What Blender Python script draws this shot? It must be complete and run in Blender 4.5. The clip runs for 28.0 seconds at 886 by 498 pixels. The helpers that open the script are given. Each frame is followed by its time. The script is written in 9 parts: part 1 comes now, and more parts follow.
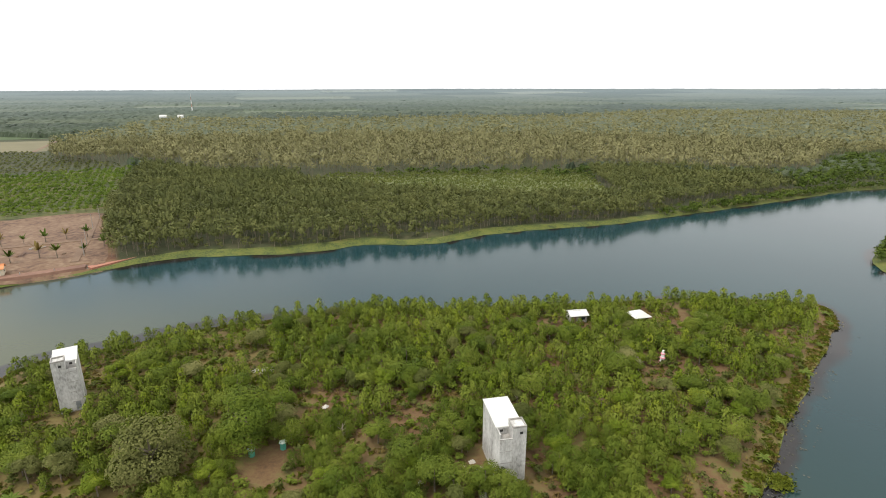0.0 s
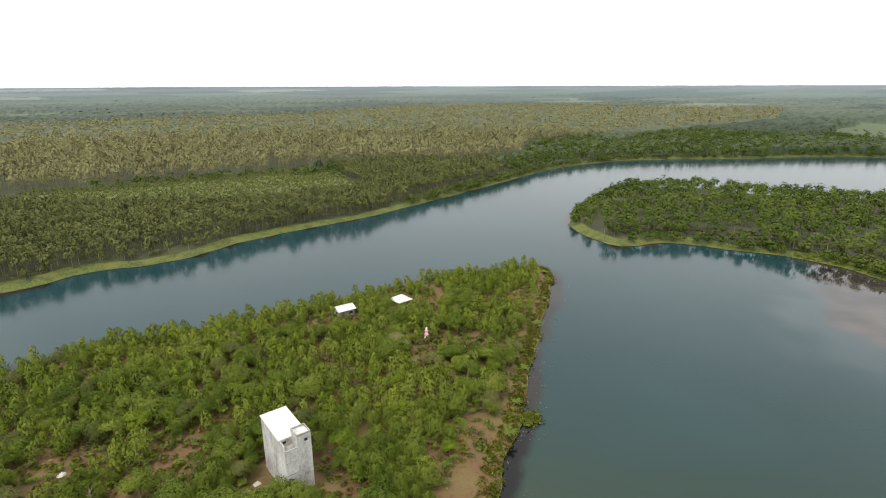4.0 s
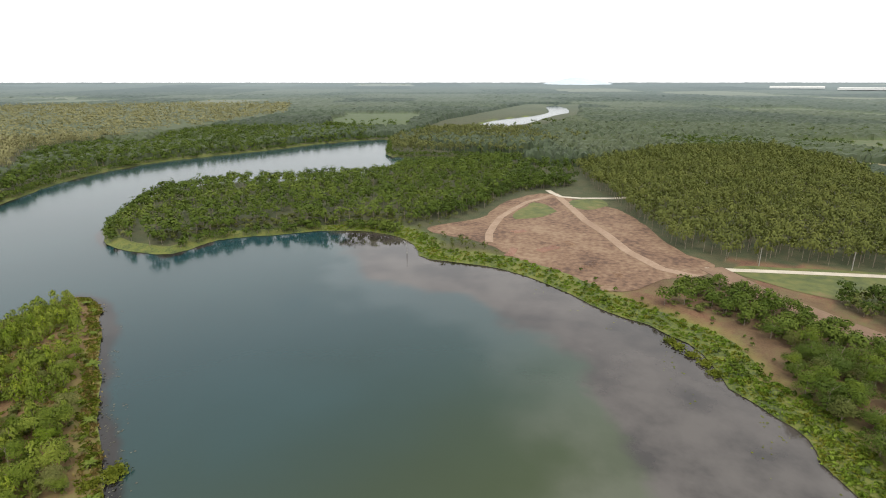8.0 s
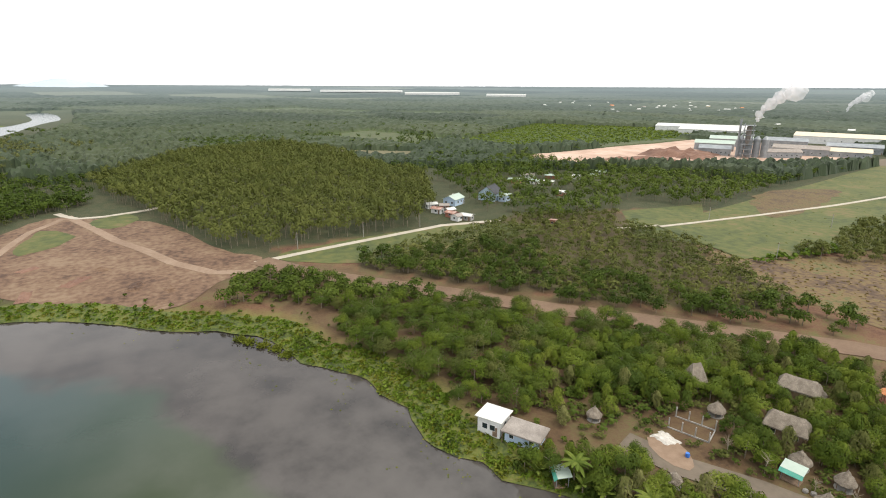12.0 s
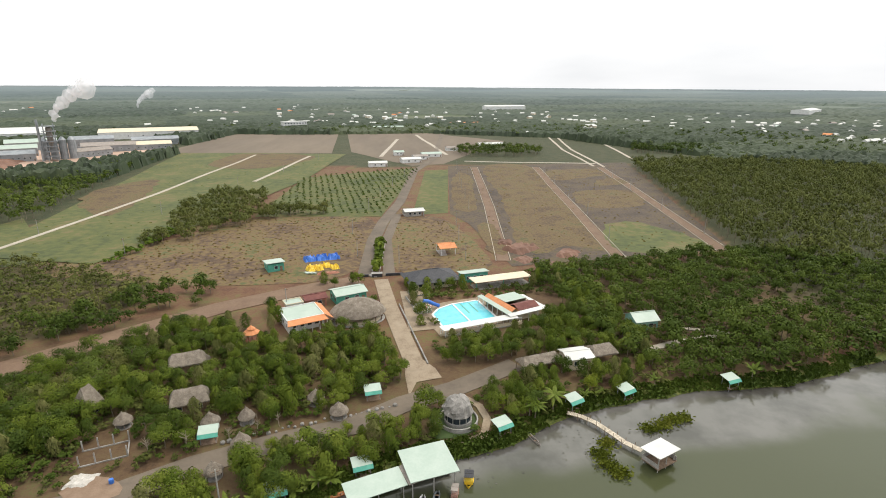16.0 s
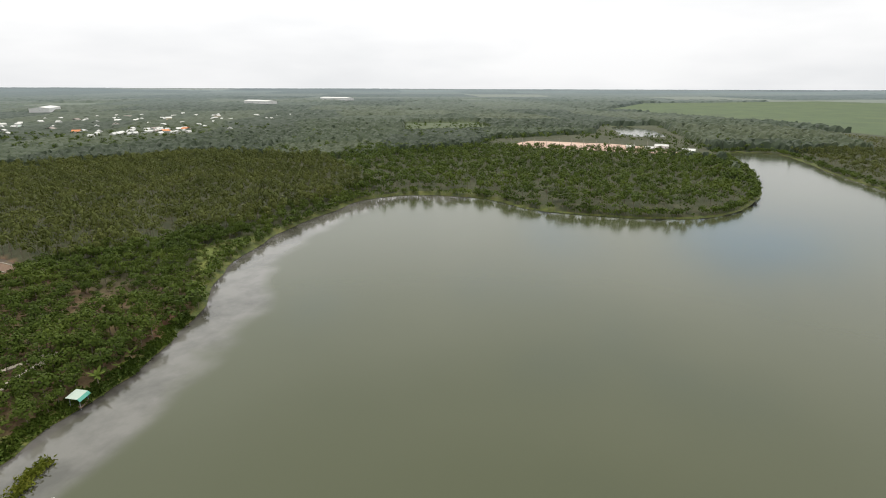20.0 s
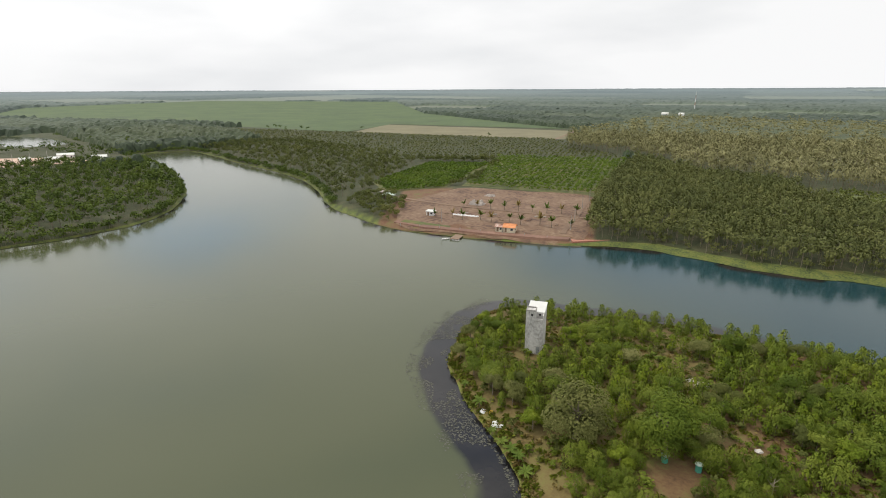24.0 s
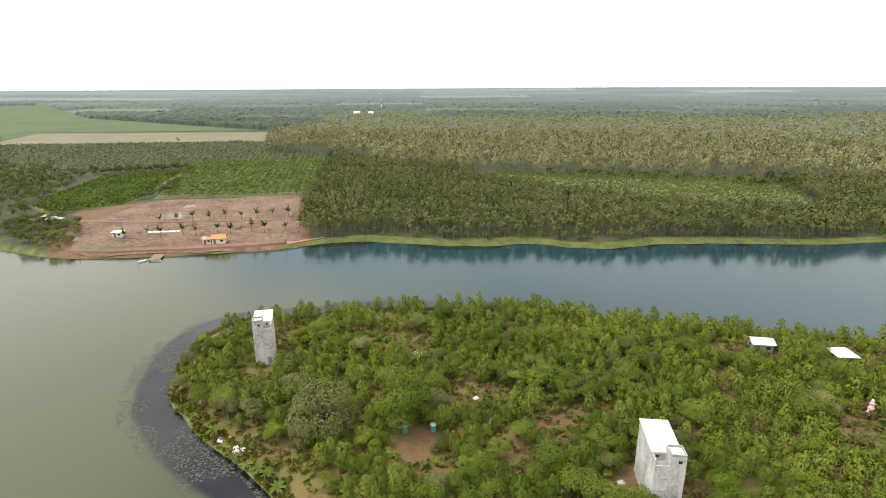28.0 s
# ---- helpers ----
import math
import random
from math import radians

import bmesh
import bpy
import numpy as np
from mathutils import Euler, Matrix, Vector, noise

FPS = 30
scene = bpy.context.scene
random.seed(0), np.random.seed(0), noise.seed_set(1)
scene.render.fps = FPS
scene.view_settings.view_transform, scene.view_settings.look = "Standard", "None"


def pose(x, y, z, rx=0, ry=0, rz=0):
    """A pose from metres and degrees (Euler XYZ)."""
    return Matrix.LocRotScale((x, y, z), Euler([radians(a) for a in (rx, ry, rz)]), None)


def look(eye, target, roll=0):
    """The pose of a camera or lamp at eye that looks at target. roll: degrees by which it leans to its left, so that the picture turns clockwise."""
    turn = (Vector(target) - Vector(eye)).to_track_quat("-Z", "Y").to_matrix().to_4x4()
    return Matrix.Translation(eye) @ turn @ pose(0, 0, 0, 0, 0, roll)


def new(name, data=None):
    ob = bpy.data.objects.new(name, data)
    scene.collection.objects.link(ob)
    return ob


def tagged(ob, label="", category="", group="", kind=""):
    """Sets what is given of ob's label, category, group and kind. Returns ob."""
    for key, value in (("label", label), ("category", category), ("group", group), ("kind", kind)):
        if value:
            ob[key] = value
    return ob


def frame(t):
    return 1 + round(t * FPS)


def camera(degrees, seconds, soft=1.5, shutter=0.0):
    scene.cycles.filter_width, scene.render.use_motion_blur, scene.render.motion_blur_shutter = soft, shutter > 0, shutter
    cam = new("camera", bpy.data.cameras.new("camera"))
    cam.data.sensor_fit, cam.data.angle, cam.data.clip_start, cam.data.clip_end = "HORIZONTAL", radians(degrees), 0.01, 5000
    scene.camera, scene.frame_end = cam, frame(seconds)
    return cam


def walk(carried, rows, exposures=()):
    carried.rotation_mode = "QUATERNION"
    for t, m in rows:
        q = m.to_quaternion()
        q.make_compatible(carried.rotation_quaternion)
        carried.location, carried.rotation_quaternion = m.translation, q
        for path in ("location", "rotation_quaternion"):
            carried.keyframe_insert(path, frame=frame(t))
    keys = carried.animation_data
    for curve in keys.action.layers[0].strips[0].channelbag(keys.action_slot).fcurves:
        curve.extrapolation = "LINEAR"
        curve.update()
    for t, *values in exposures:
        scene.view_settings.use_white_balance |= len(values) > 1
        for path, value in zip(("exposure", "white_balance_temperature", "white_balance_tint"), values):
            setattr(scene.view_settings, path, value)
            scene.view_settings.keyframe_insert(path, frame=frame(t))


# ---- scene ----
# ---------------------------------------------------------------- camera
# The drone hovers over the lake, 70 m above the water, and turns once round.
# Rows: seconds, heading, tilt, lean in degrees.
EYE = (0.0, 0.0, 70.0)
TURN = [
    (0.0, 0.00, -16.60, 0.00), (0.5, -0.42, -16.60, 0.02), (1.0, -2.71, -16.58, -0.03), (1.5, -6.05, -16.61, -0.07),
    (2.0, -9.18, -16.70, -0.09), (2.5, -12.51, -16.73, -0.05), (4.5, -31.77, -16.92, -0.25), (5.0, -37.45, -17.01, -0.30),
    (5.5, -43.60, -17.08, -0.24), (6.0, -49.78, -17.19, -0.20), (6.5, -55.91, -17.18, -0.22), (7.0, -61.99, -17.26, -0.19),
    (7.5, -67.64, -17.26, -0.18), (8.0, -73.28, -17.20, -0.02), (8.5, -79.06, -17.14, -0.01), (9.0, -84.67, -17.00, 0.13),
    (9.5, -90.06, -17.00, 0.21), (10.0, -95.54, -16.97, 0.23), (10.5, -101.10, -16.93, 0.19), (11.0, -107.20, -16.89, 0.26),
    (11.5, -113.89, -16.84, 0.26), (13.5, -143.79, -16.82, 0.48), (14.0, -152.28, -16.75, 0.51), (14.5, -160.89, -16.79, 0.43),
    (15.0, -168.74, -16.71, 0.36), (15.5, -177.27, -16.72, 0.33), (16.0, -185.74, -16.78, 0.19), (16.5, -194.51, -16.79, 0.23),
    (17.0, -203.48, -16.80, 0.19), (17.5, -212.00, -16.79, 0.22), (18.0, -220.47, -16.81, 0.13), (18.5, -229.26, -16.78, 0.11),
    (19.0, -238.18, -16.85, 0.17), (19.5, -246.64, -16.75, 0.10), (20.0, -254.58, -16.86, 0.12), (20.5, -261.84, -16.88, -0.03),
    (21.0, -268.85, -16.96, 0.00), (21.5, -275.94, -16.97, -0.01), (23.5, -303.26, -16.79, -0.12), (24.0, -311.28, -16.73, -0.10),
    (24.5, -320.00, -16.76, -0.08), (25.0, -328.52, -16.77, -0.08), (25.5, -335.90, -16.82, -0.10), (26.0, -339.41, -16.79, -0.07),
    (26.5, -340.55, -16.80, -0.06), (27.0, -341.27, -16.77, -0.06), (27.5, -341.68, -16.80, -0.05), (28.0, -341.99, -16.73, -0.07),
]
cam = camera(79.0, 28.0, soft=1.0)
walk(cam, [(t, pose(*EYE, 90 + tilt, 0, head) @ pose(0, 0, 0, 0, 0, lean)) for t, head, tilt, lean in TURN],
     [(0.0, 0.0, 6520, 10), (11.0, -0.02, 6520, 10), (15.0, -0.12, 6520, 10), (18.0, -0.26, 6520, 10), (20.0, -0.28, 6520, 10), (24.0, -0.28, 6520, 10), (25.5, -0.26, 6520, 10), (27.0, -0.18, 6520, 10), (28.0, 0.24, 6520, 10)])

# ---------------------------------------------------------------- light
world = bpy.data.worlds.new("overcast_sky")
scene.world = world
world.use_nodes = True
wn, wl = world.node_tree.nodes, world.node_tree.links
wn.clear()
w_out = wn.new("ShaderNodeOutputWorld")
w_bg = wn.new("ShaderNodeBackground")
w_sky = wn.new("ShaderNodeTexSky")
w_sky.sky_type, w_sky.sun_disc = "NISHITA", False
SUN_HEIGHT, SUN_HEADING = radians(60), radians(115)
w_sky.sun_elevation, w_sky.sun_rotation = SUN_HEIGHT, -SUN_HEADING
w_gain = wn.new("ShaderNodeVectorMath")
w_gain.operation = "SCALE"
w_gain.inputs["Scale"].default_value = 0.20
wl.new(w_sky.outputs[0], w_gain.inputs[0])
w_co = wn.new("ShaderNodeTexCoord")
# a layer of cloud, stretched flat, thinner towards the west
w_flat = wn.new("ShaderNodeMapping")
w_flat.inputs["Scale"].default_value = (1.6, 1.6, 7.0)
wl.new(w_co.outputs["Generated"], w_flat.inputs[0])
w_noise = wn.new("ShaderNodeTexNoise")
w_noise.inputs["Scale"].default_value, w_noise.inputs["Detail"].default_value = 1.7, 7
wl.new(w_flat.outputs[0], w_noise.inputs["Vector"])
w_sepd = wn.new("ShaderNodeSeparateXYZ")
wl.new(w_co.outputs["Generated"], w_sepd.inputs[0])


def sky_math(op, a, b, clamp=False):
    x = wn.new("ShaderNodeMath")
    x.operation, x.use_clamp = op, clamp
    for k, v in enumerate((a, b)):
        if isinstance(v, (int, float)):
            x.inputs[k].default_value = v
        else:
            wl.new(v, x.inputs[k])
    return x.outputs[0]


w_side = sky_math("ADD", sky_math("MULTIPLY", w_sepd.outputs["X"], -1.7), sky_math("MULTIPLY", w_sepd.outputs["Y"], 1.0))
w_side = sky_math("SUBTRACT", w_side, 0.75, True)
w_high = sky_math("SUBTRACT", sky_math("MULTIPLY", w_sepd.outputs["Z"], 10.0), 0.95, True)
w_thin = sky_math("SUBTRACT", w_noise.outputs["Fac"], sky_math("MULTIPLY", sky_math("MULTIPLY", w_side, w_high), 0.185))
w_cover = wn.new("ShaderNodeMapRange")
w_cover.inputs["From Min"].default_value, w_cover.inputs["From Max"].default_value = 0.08, 0.30
wl.new(w_thin, w_cover.inputs["Value"])
w_cloud = wn.new("ShaderNodeValToRGB")
w_cloud.color_ramp.elements[0].position, w_cloud.color_ramp.elements[0].color = 0.32, (0.95, 0.965, 0.98, 1)
w_cloud.color_ramp.elements[1].position, w_cloud.color_ramp.elements[1].color = 0.60, (1.10, 1.105, 1.11, 1)
w_even = sky_math("MULTIPLY", sky_math("ADD", w_sepd.outputs["X"], 0.35), 0.8, True)
wl.new(sky_math("ADD", w_noise.outputs["Fac"], w_even), w_cloud.inputs[0])
w_mix = wn.new("ShaderNodeMix")
w_mix.data_type = "RGBA"
wl.new(w_cover.outputs[0], w_mix.inputs["Factor"])
wl.new(w_gain.outputs[0], w_mix.inputs[6])
wl.new(w_cloud.outputs[0], w_mix.inputs[7])
# the cloud glows broadly round the hidden sun
w_dot = wn.new("ShaderNodeVectorMath")
w_dot.operation = "DOT_PRODUCT"
w_dot.inputs[1].default_value = (-math.cos(SUN_HEIGHT) * math.sin(SUN_HEADING), math.cos(SUN_HEIGHT) * math.cos(SUN_HEADING), math.sin(SUN_HEIGHT))
wl.new(w_co.outputs["Generated"], w_dot.inputs[0])
w_glow = sky_math("ADD", sky_math("MULTIPLY", sky_math("MULTIPLY", sky_math("POWER", sky_math("MAXIMUM", w_dot.outputs["Value"], 0.0), 2.0), 0.95), sky_math("MULTIPLY", w_sepd.outputs["Z"], 3.5, True)), 0.97)
w_bright = wn.new("ShaderNodeVectorMath")
w_bright.operation = "SCALE"
wl.new(w_mix.outputs[2], w_bright.inputs[0])
wl.new(w_glow, w_bright.inputs["Scale"])
wl.new(w_bright.outputs[0], w_bg.inputs["Color"])
w_bg.inputs["Strength"].default_value = 1.08
wl.new(w_bg.outputs[0], w_out.inputs[0])

sun = new("sun", bpy.data.lights.new("sun", "SUN"))
sun.data.energy, sun.data.angle, sun.data.color = 1.75, radians(14), (1.0, 0.93, 0.80)
sun.matrix_world = look((0, 0, 200), (
    200 * math.cos(SUN_HEIGHT) * math.sin(SUN_HEADING), -200 * math.cos(SUN_HEIGHT) * math.cos(SUN_HEADING), 200 - 200 * math.sin(SUN_HEIGHT)))


# ---------------------------------------------------------------- materials
def material(name, stops, scale=0.3, rough=0.85, detail=4, fine=0.0, bump=0.0, bump_scale=3.0, per=0.0, metal=0.0, thin=0.0, stretch=(1, 1, 1), local=False):
    """Two layers of noise through a ramp of colours (stops: place, r, g, b), a fine grain, relief, and a shift per piece."""
    m = bpy.data.materials.new(name)
    m.use_nodes = True
    n, l = m.node_tree.nodes, m.node_tree.links
    b = n["Principled BSDF"]
    b.inputs["Roughness"].default_value, b.inputs["Metallic"].default_value = rough, metal
    if thin:
        b.inputs["Specular IOR Level"].default_value = 0.25
    if local:
        co = n.new("ShaderNodeTexCoord").outputs["Object"]
    else:
        co = n.new("ShaderNodeNewGeometry").outputs["Position"]
    mp = n.new("ShaderNodeMapping")
    mp.inputs["Scale"].default_value = stretch
    l.new(co, mp.inputs[0])
    n1 = n.new("ShaderNodeTexNoise")
    n1.inputs["Scale"].default_value, n1.inputs["Detail"].default_value = scale, detail
    n1.inputs["Roughness"].default_value = 0.6
    l.new(mp.outputs[0], n1.inputs["Vector"])
    fac = n1.outputs["Fac"]
    if fine:
        n2 = n.new("ShaderNodeTexNoise")
        n2.inputs["Scale"].default_value, n2.inputs["Detail"].default_value = scale * 9, 3
        l.new(mp.outputs[0], n2.inputs["Vector"])
        a = n.new("ShaderNodeMath")
        a.operation, a.inputs[1].default_value = "MULTIPLY_ADD", fine
        l.new(n2.outputs["Fac"], a.inputs[0])
        l.new(fac, a.inputs[2])
        s = n.new("ShaderNodeMath")
        s.operation, s.inputs[1].default_value = "SUBTRACT", fine * 0.5
        l.new(a.outputs[0], s.inputs[0])
        fac = s.outputs[0]
    if per:
        if thin:
            rnd = n.new("ShaderNodeNewGeometry").outputs["Random Per Island"]
        else:
            rnd = n.new("ShaderNodeObjectInfo").outputs["Random"]
        a = n.new("ShaderNodeMath")
        a.operation, a.inputs[1].default_value = "MULTIPLY_ADD", per
        l.new(rnd, a.inputs[0])
        l.new(fac, a.inputs[2])
        s = n.new("ShaderNodeMath")
        s.operation, s.inputs[1].default_value = "SUBTRACT", per * 0.5
        l.new(a.outputs[0], s.inputs[0])
        fac = s.outputs[0]
    ramp = n.new("ShaderNodeValToRGB")
    el = ramp.color_ramp.elements
    while len(el) < len(stops):
        el.new(0.5)
    for e, (p, *c) in zip(el, stops):
        e.position, e.color = p, (*c, 1)
    l.new(fac, ramp.inputs[0])
    l.new(ramp.outputs[0], b.inputs["Base Color"])
    if bump:
        n3 = n.new("ShaderNodeTexNoise")
        n3.inputs["Scale"].default_value, n3.inputs["Detail"].default_value = bump_scale, 5
        l.new(co, n3.inputs["Vector"])
        bp = n.new("ShaderNodeBump")
        bp.inputs["Strength"].default_value, bp.inputs["Distance"].default_value = min(1, bump), 0.3
        l.new(n3.outputs["Fac"], bp.inputs["Height"])
        l.new(bp.outputs[0], b.inputs["Normal"])
    if thin:
        tr = n.new("ShaderNodeBsdfTranslucent")
        l.new(ramp.outputs[0], tr.inputs["Color"])
        mx = n.new("ShaderNodeMixShader")
        mx.inputs[0].default_value = thin
        l.new(b.outputs[0], mx.inputs[1])
        l.new(tr.outputs[0], mx.inputs[2])
        l.new(mx.outputs[0], n["Material Output"].inputs["Surface"])
    return m


def shader(name):
    m = bpy.data.materials.new(name)
    m.use_nodes = True
    return m, m.node_tree.nodes, m.node_tree.links, m.node_tree.nodes["Principled BSDF"]


def noise_node(n, l, vec, scale, detail=3, rough=0.5):
    t = n.new("ShaderNodeTexNoise")
    t.inputs["Scale"].default_value, t.inputs["Detail"].default_value, t.inputs["Roughness"].default_value = scale, detail, rough
    l.new(vec, t.inputs["Vector"])
    return t.outputs["Fac"]


def ramp_node(n, l, fac, stops):
    r = n.new("ShaderNodeValToRGB")
    el = r.color_ramp.elements
    while len(el) < len(stops):
        el.new(0.5)
    for e, (p, *c) in zip(el, stops):
        e.position, e.color = p, (*c, 1)
    l.new(fac, r.inputs[0])
    return r.outputs[0]


def mix_node(n, l, fac, a, b):
    x = n.new("ShaderNodeMix")
    x.data_type = "RGBA"
    l.new(fac, x.inputs["Factor"])
    l.new(a, x.inputs[6])
    l.new(b, x.inputs[7])
    return x.outputs[2]


def math_node(n, l, op, a, b=None, c=None):
    x = n.new("ShaderNodeMath")
    x.operation = op
    for i, v in enumerate((a, b, c)):
        if v is None:
            continue
        if isinstance(v, (int, float)):
            x.inputs[i].default_value = v
        else:
            l.new(v, x.inputs[i])
    return x.outputs[0]


def leafy(name, dark, mid, light, scale=0.16, per=0.24):
    """Leaves: patches of tone, a shift for each leaf clump and each tree, some light through the blade."""
    m = bpy.data.materials.new(name)
    m.use_nodes = True
    n, l = m.node_tree.nodes, m.node_tree.links
    b = n["Principled BSDF"]
    b.inputs["Roughness"].default_value, b.inputs["Specular IOR Level"].default_value = 0.7, 0.12
    geo = n.new("ShaderNodeNewGeometry")
    each = n.new("ShaderNodeObjectInfo").outputs["Random"]
    fac = noise_node(n, l, geo.outputs["Position"], scale, 3, 0.6)
    fac = math_node(n, l, "MULTIPLY_ADD", noise_node(n, l, geo.outputs["Position"], 1.9, 2, 0.6), 0.5, math_node(n, l, "SUBTRACT", fac, 0.25))
    fac = math_node(n, l, "MULTIPLY_ADD", noise_node(n, l, geo.outputs["Position"], 0.035, 2, 0.5), 0.55, math_node(n, l, "SUBTRACT", fac, 0.275))
    fac = math_node(n, l, "MULTIPLY_ADD", geo.outputs["Random Per Island"], per, fac)
    fac = math_node(n, l, "MULTIPLY_ADD", each, 0.22, fac)
    fac = math_node(n, l, "SUBTRACT", fac, per * 0.5 + 0.11)
    dark, mid, light = [(0.73 * r, 0.74 * g, 0.58 * b_) for r, g, b_ in (dark, mid, light)]
    col = ramp_node(n, l, fac, [(0.22, *dark), (0.5, *mid), (0.78, *light)])
    l.new(col, b.inputs["Base Color"])
    tr = n.new("ShaderNodeBsdfTranslucent")
    l.new(col, tr.inputs["Color"])
    mx = n.new("ShaderNodeMixShader")
    mx.inputs[0].default_value = 0.11
    l.new(b.outputs[0], mx.inputs[1])
    l.new(tr.outputs[0], mx.inputs[2])
    l.new(mx.outputs[0], n["Material Output"].inputs["Surface"])
    return m


M_ACACIA = leafy("acacia_leaves", (0.090, 0.128, 0.020), (0.155, 0.202, 0.030), (0.24, 0.28, 0.052))
M_BROAD = leafy("broad_leaves", (0.062, 0.098, 0.013), (0.115, 0.162, 0.020), (0.195, 0.24, 0.036))
M_LIME = leafy("fresh_leaves", (0.11, 0.16, 0.014), (0.17, 0.23, 0.022), (0.27, 0.31, 0.04))
M_GREY = leafy("grey_green_leaves", (0.105, 0.115, 0.036), (0.175, 0.182, 0.066), (0.28, 0.27, 0.125))
M_RUBBER = leafy("rubber_leaves", (0.100, 0.116, 0.046), (0.146, 0.158, 0.062), (0.205, 0.208, 0.086), scale=0.09)
M_RUBBER_OLD = leafy("sparse_rubber_leaves", (0.20, 0.192, 0.110), (0.265, 0.252, 0.145), (0.34, 0.315, 0.185), scale=0.03)
M_RUBBER_YOUNG = leafy("young_rubber_leaves", (0.085, 0.104, 0.028), (0.118, 0.136, 0.038), (0.155, 0.168, 0.050), scale=0.05)
M_WOODS = leafy("dark_wood_leaves", (0.048, 0.078, 0.013), (0.080, 0.120, 0.019), (0.135, 0.175, 0.034), scale=0.05)
M_CROP = leafy("crop_leaves", (0.075, 0.130, 0.014), (0.120, 0.185, 0.022), (0.18, 0.24, 0.035), scale=0.08)
M_SHRUB = leafy("shrub_leaves", (0.085, 0.102, 0.030), (0.125, 0.142, 0.042), (0.185, 0.185, 0.062), scale=0.05)
M_PALM = leafy("palm_leaves", (0.085, 0.13, 0.022), (0.13, 0.175, 0.034), (0.21, 0.24, 0.06))
M_REED = leafy("bank_grass", (0.085, 0.108, 0.013), (0.135, 0.158, 0.019), (0.205, 0.205, 0.034))
M_DRYGRASS = leafy("dry_grass_blades", (0.18, 0.130, 0.050), (0.245, 0.180, 0.072), (0.32, 0.24, 0.105))
M_BARK = material("bark", [(0.3, 0.13, 0.10, 0.07), (0.7, 0.27, 0.23, 0.17)], scale=2.0, fine=0.4, bump=0.5)
M_BARE = material("bare_twigs", [(0.3, 0.22, 0.18, 0.13), (0.7, 0.34, 0.29, 0.22)], scale=2.0)

M_EARTH = material("red_earth", [(0.28, 0.063, 0.032, 0.018), (0.42, 0.122, 0.068, 0.038), (0.56, 0.158, 0.095, 0.055), (0.74, 0.207, 0.140, 0.086)], scale=0.05, fine=0.9, detail=6, bump=0.4, bump_scale=0.8)
M_EARTH_PALE = material("pale_packed_earth", [(0.25, 0.191, 0.123, 0.078), (0.75, 0.285, 0.204, 0.140)], scale=0.08, fine=0.6, bump=0.3)
M_EARTH_PINK = material("pale_pink_earth", [(0.25, 0.33, 0.21, 0.15), (0.5, 0.46, 0.32, 0.24), (0.75, 0.58, 0.44, 0.35)], scale=0.03, fine=0.4)
M_EARTH_DARK = material("dark_red_earth", [(0.25, 0.12, 0.065, 0.045), (0.5, 0.17, 0.09, 0.06), (0.75, 0.24, 0.135, 0.09)], scale=0.06, fine=0.5, bump=0.6, bump_scale=0.5)
M_DRY = material("dry_grassland", [(0.28, 0.060, 0.034, 0.019), (0.42, 0.102, 0.063, 0.029), (0.55, 0.149, 0.098, 0.036), (0.66, 0.102, 0.092, 0.027), (0.78, 0.060, 0.072, 0.019)], scale=0.045, fine=0.9, detail=6, bump=0.5, bump_scale=0.9)
M_PLOT = material("dry_plots", [(0.28, 0.040, 0.029, 0.020), (0.42, 0.062, 0.045, 0.030), (0.56, 0.083, 0.059, 0.037), (0.66, 0.098, 0.069, 0.030), (0.8, 0.050, 0.053, 0.016)], scale=0.08, fine=0.9, detail=7, bump=0.5, bump_scale=0.7)
M_GOLD = material("golden_dry_grass", [(0.28, 0.055, 0.035, 0.018), (0.42, 0.097, 0.062, 0.025), (0.56, 0.126, 0.084, 0.029), (0.68, 0.091, 0.074, 0.024), (0.8, 0.050, 0.057, 0.015)], scale=0.09, fine=0.9, detail=6, bump=0.6, bump_scale=1.2)
M_MEADOW = material("green_meadow", [(0.28, 0.044, 0.060, 0.014), (0.45, 0.074, 0.088, 0.019), (0.58, 0.098, 0.102, 0.024), (0.72, 0.135, 0.108, 0.040)], scale=0.030, fine=0.8, detail=7, bump=0.4, bump_scale=0.7)
M_PLOUGHED = material("ploughed_field", [(0.3, 0.115, 0.088, 0.060), (0.7, 0.17, 0.132, 0.090)], scale=0.02, fine=0.3, stretch=(1, 0.2, 1))
M_STUBBLE = material("stubble_field", [(0.3, 0.115, 0.105, 0.052), (0.7, 0.165, 0.145, 0.075)], scale=0.02, fine=0.4)
M_BRIGHT = material("bright_green_crop", [(0.25, 0.034, 0.060, 0.014), (0.5, 0.048, 0.080, 0.018), (0.75, 0.068, 0.098, 0.022)], scale=0.012, fine=0.5, bump=0.5, bump_scale=0.4)
M_LAWN = material("light_young_crop", [(0.25, 0.11, 0.14, 0.045), (0.75, 0.16, 0.18, 0.065)], scale=0.03, fine=0.5, bump=0.5, bump_scale=0.8)
M_BANKGRASS = material("lush_bank_grass", [(0.28, 0.030, 0.045, 0.009), (0.42, 0.060, 0.080, 0.012), (0.56, 0.096, 0.112, 0.015), (0.72, 0.120, 0.116, 0.026)], scale=0.16, fine=0.9, detail=6, bump=0.6, bump_scale=1.2)
M_TRACK = material("dirt_track", [(0.25, 0.119, 0.071, 0.043), (0.75, 0.191, 0.124, 0.076)], scale=0.12, fine=0.5, bump=0.3)
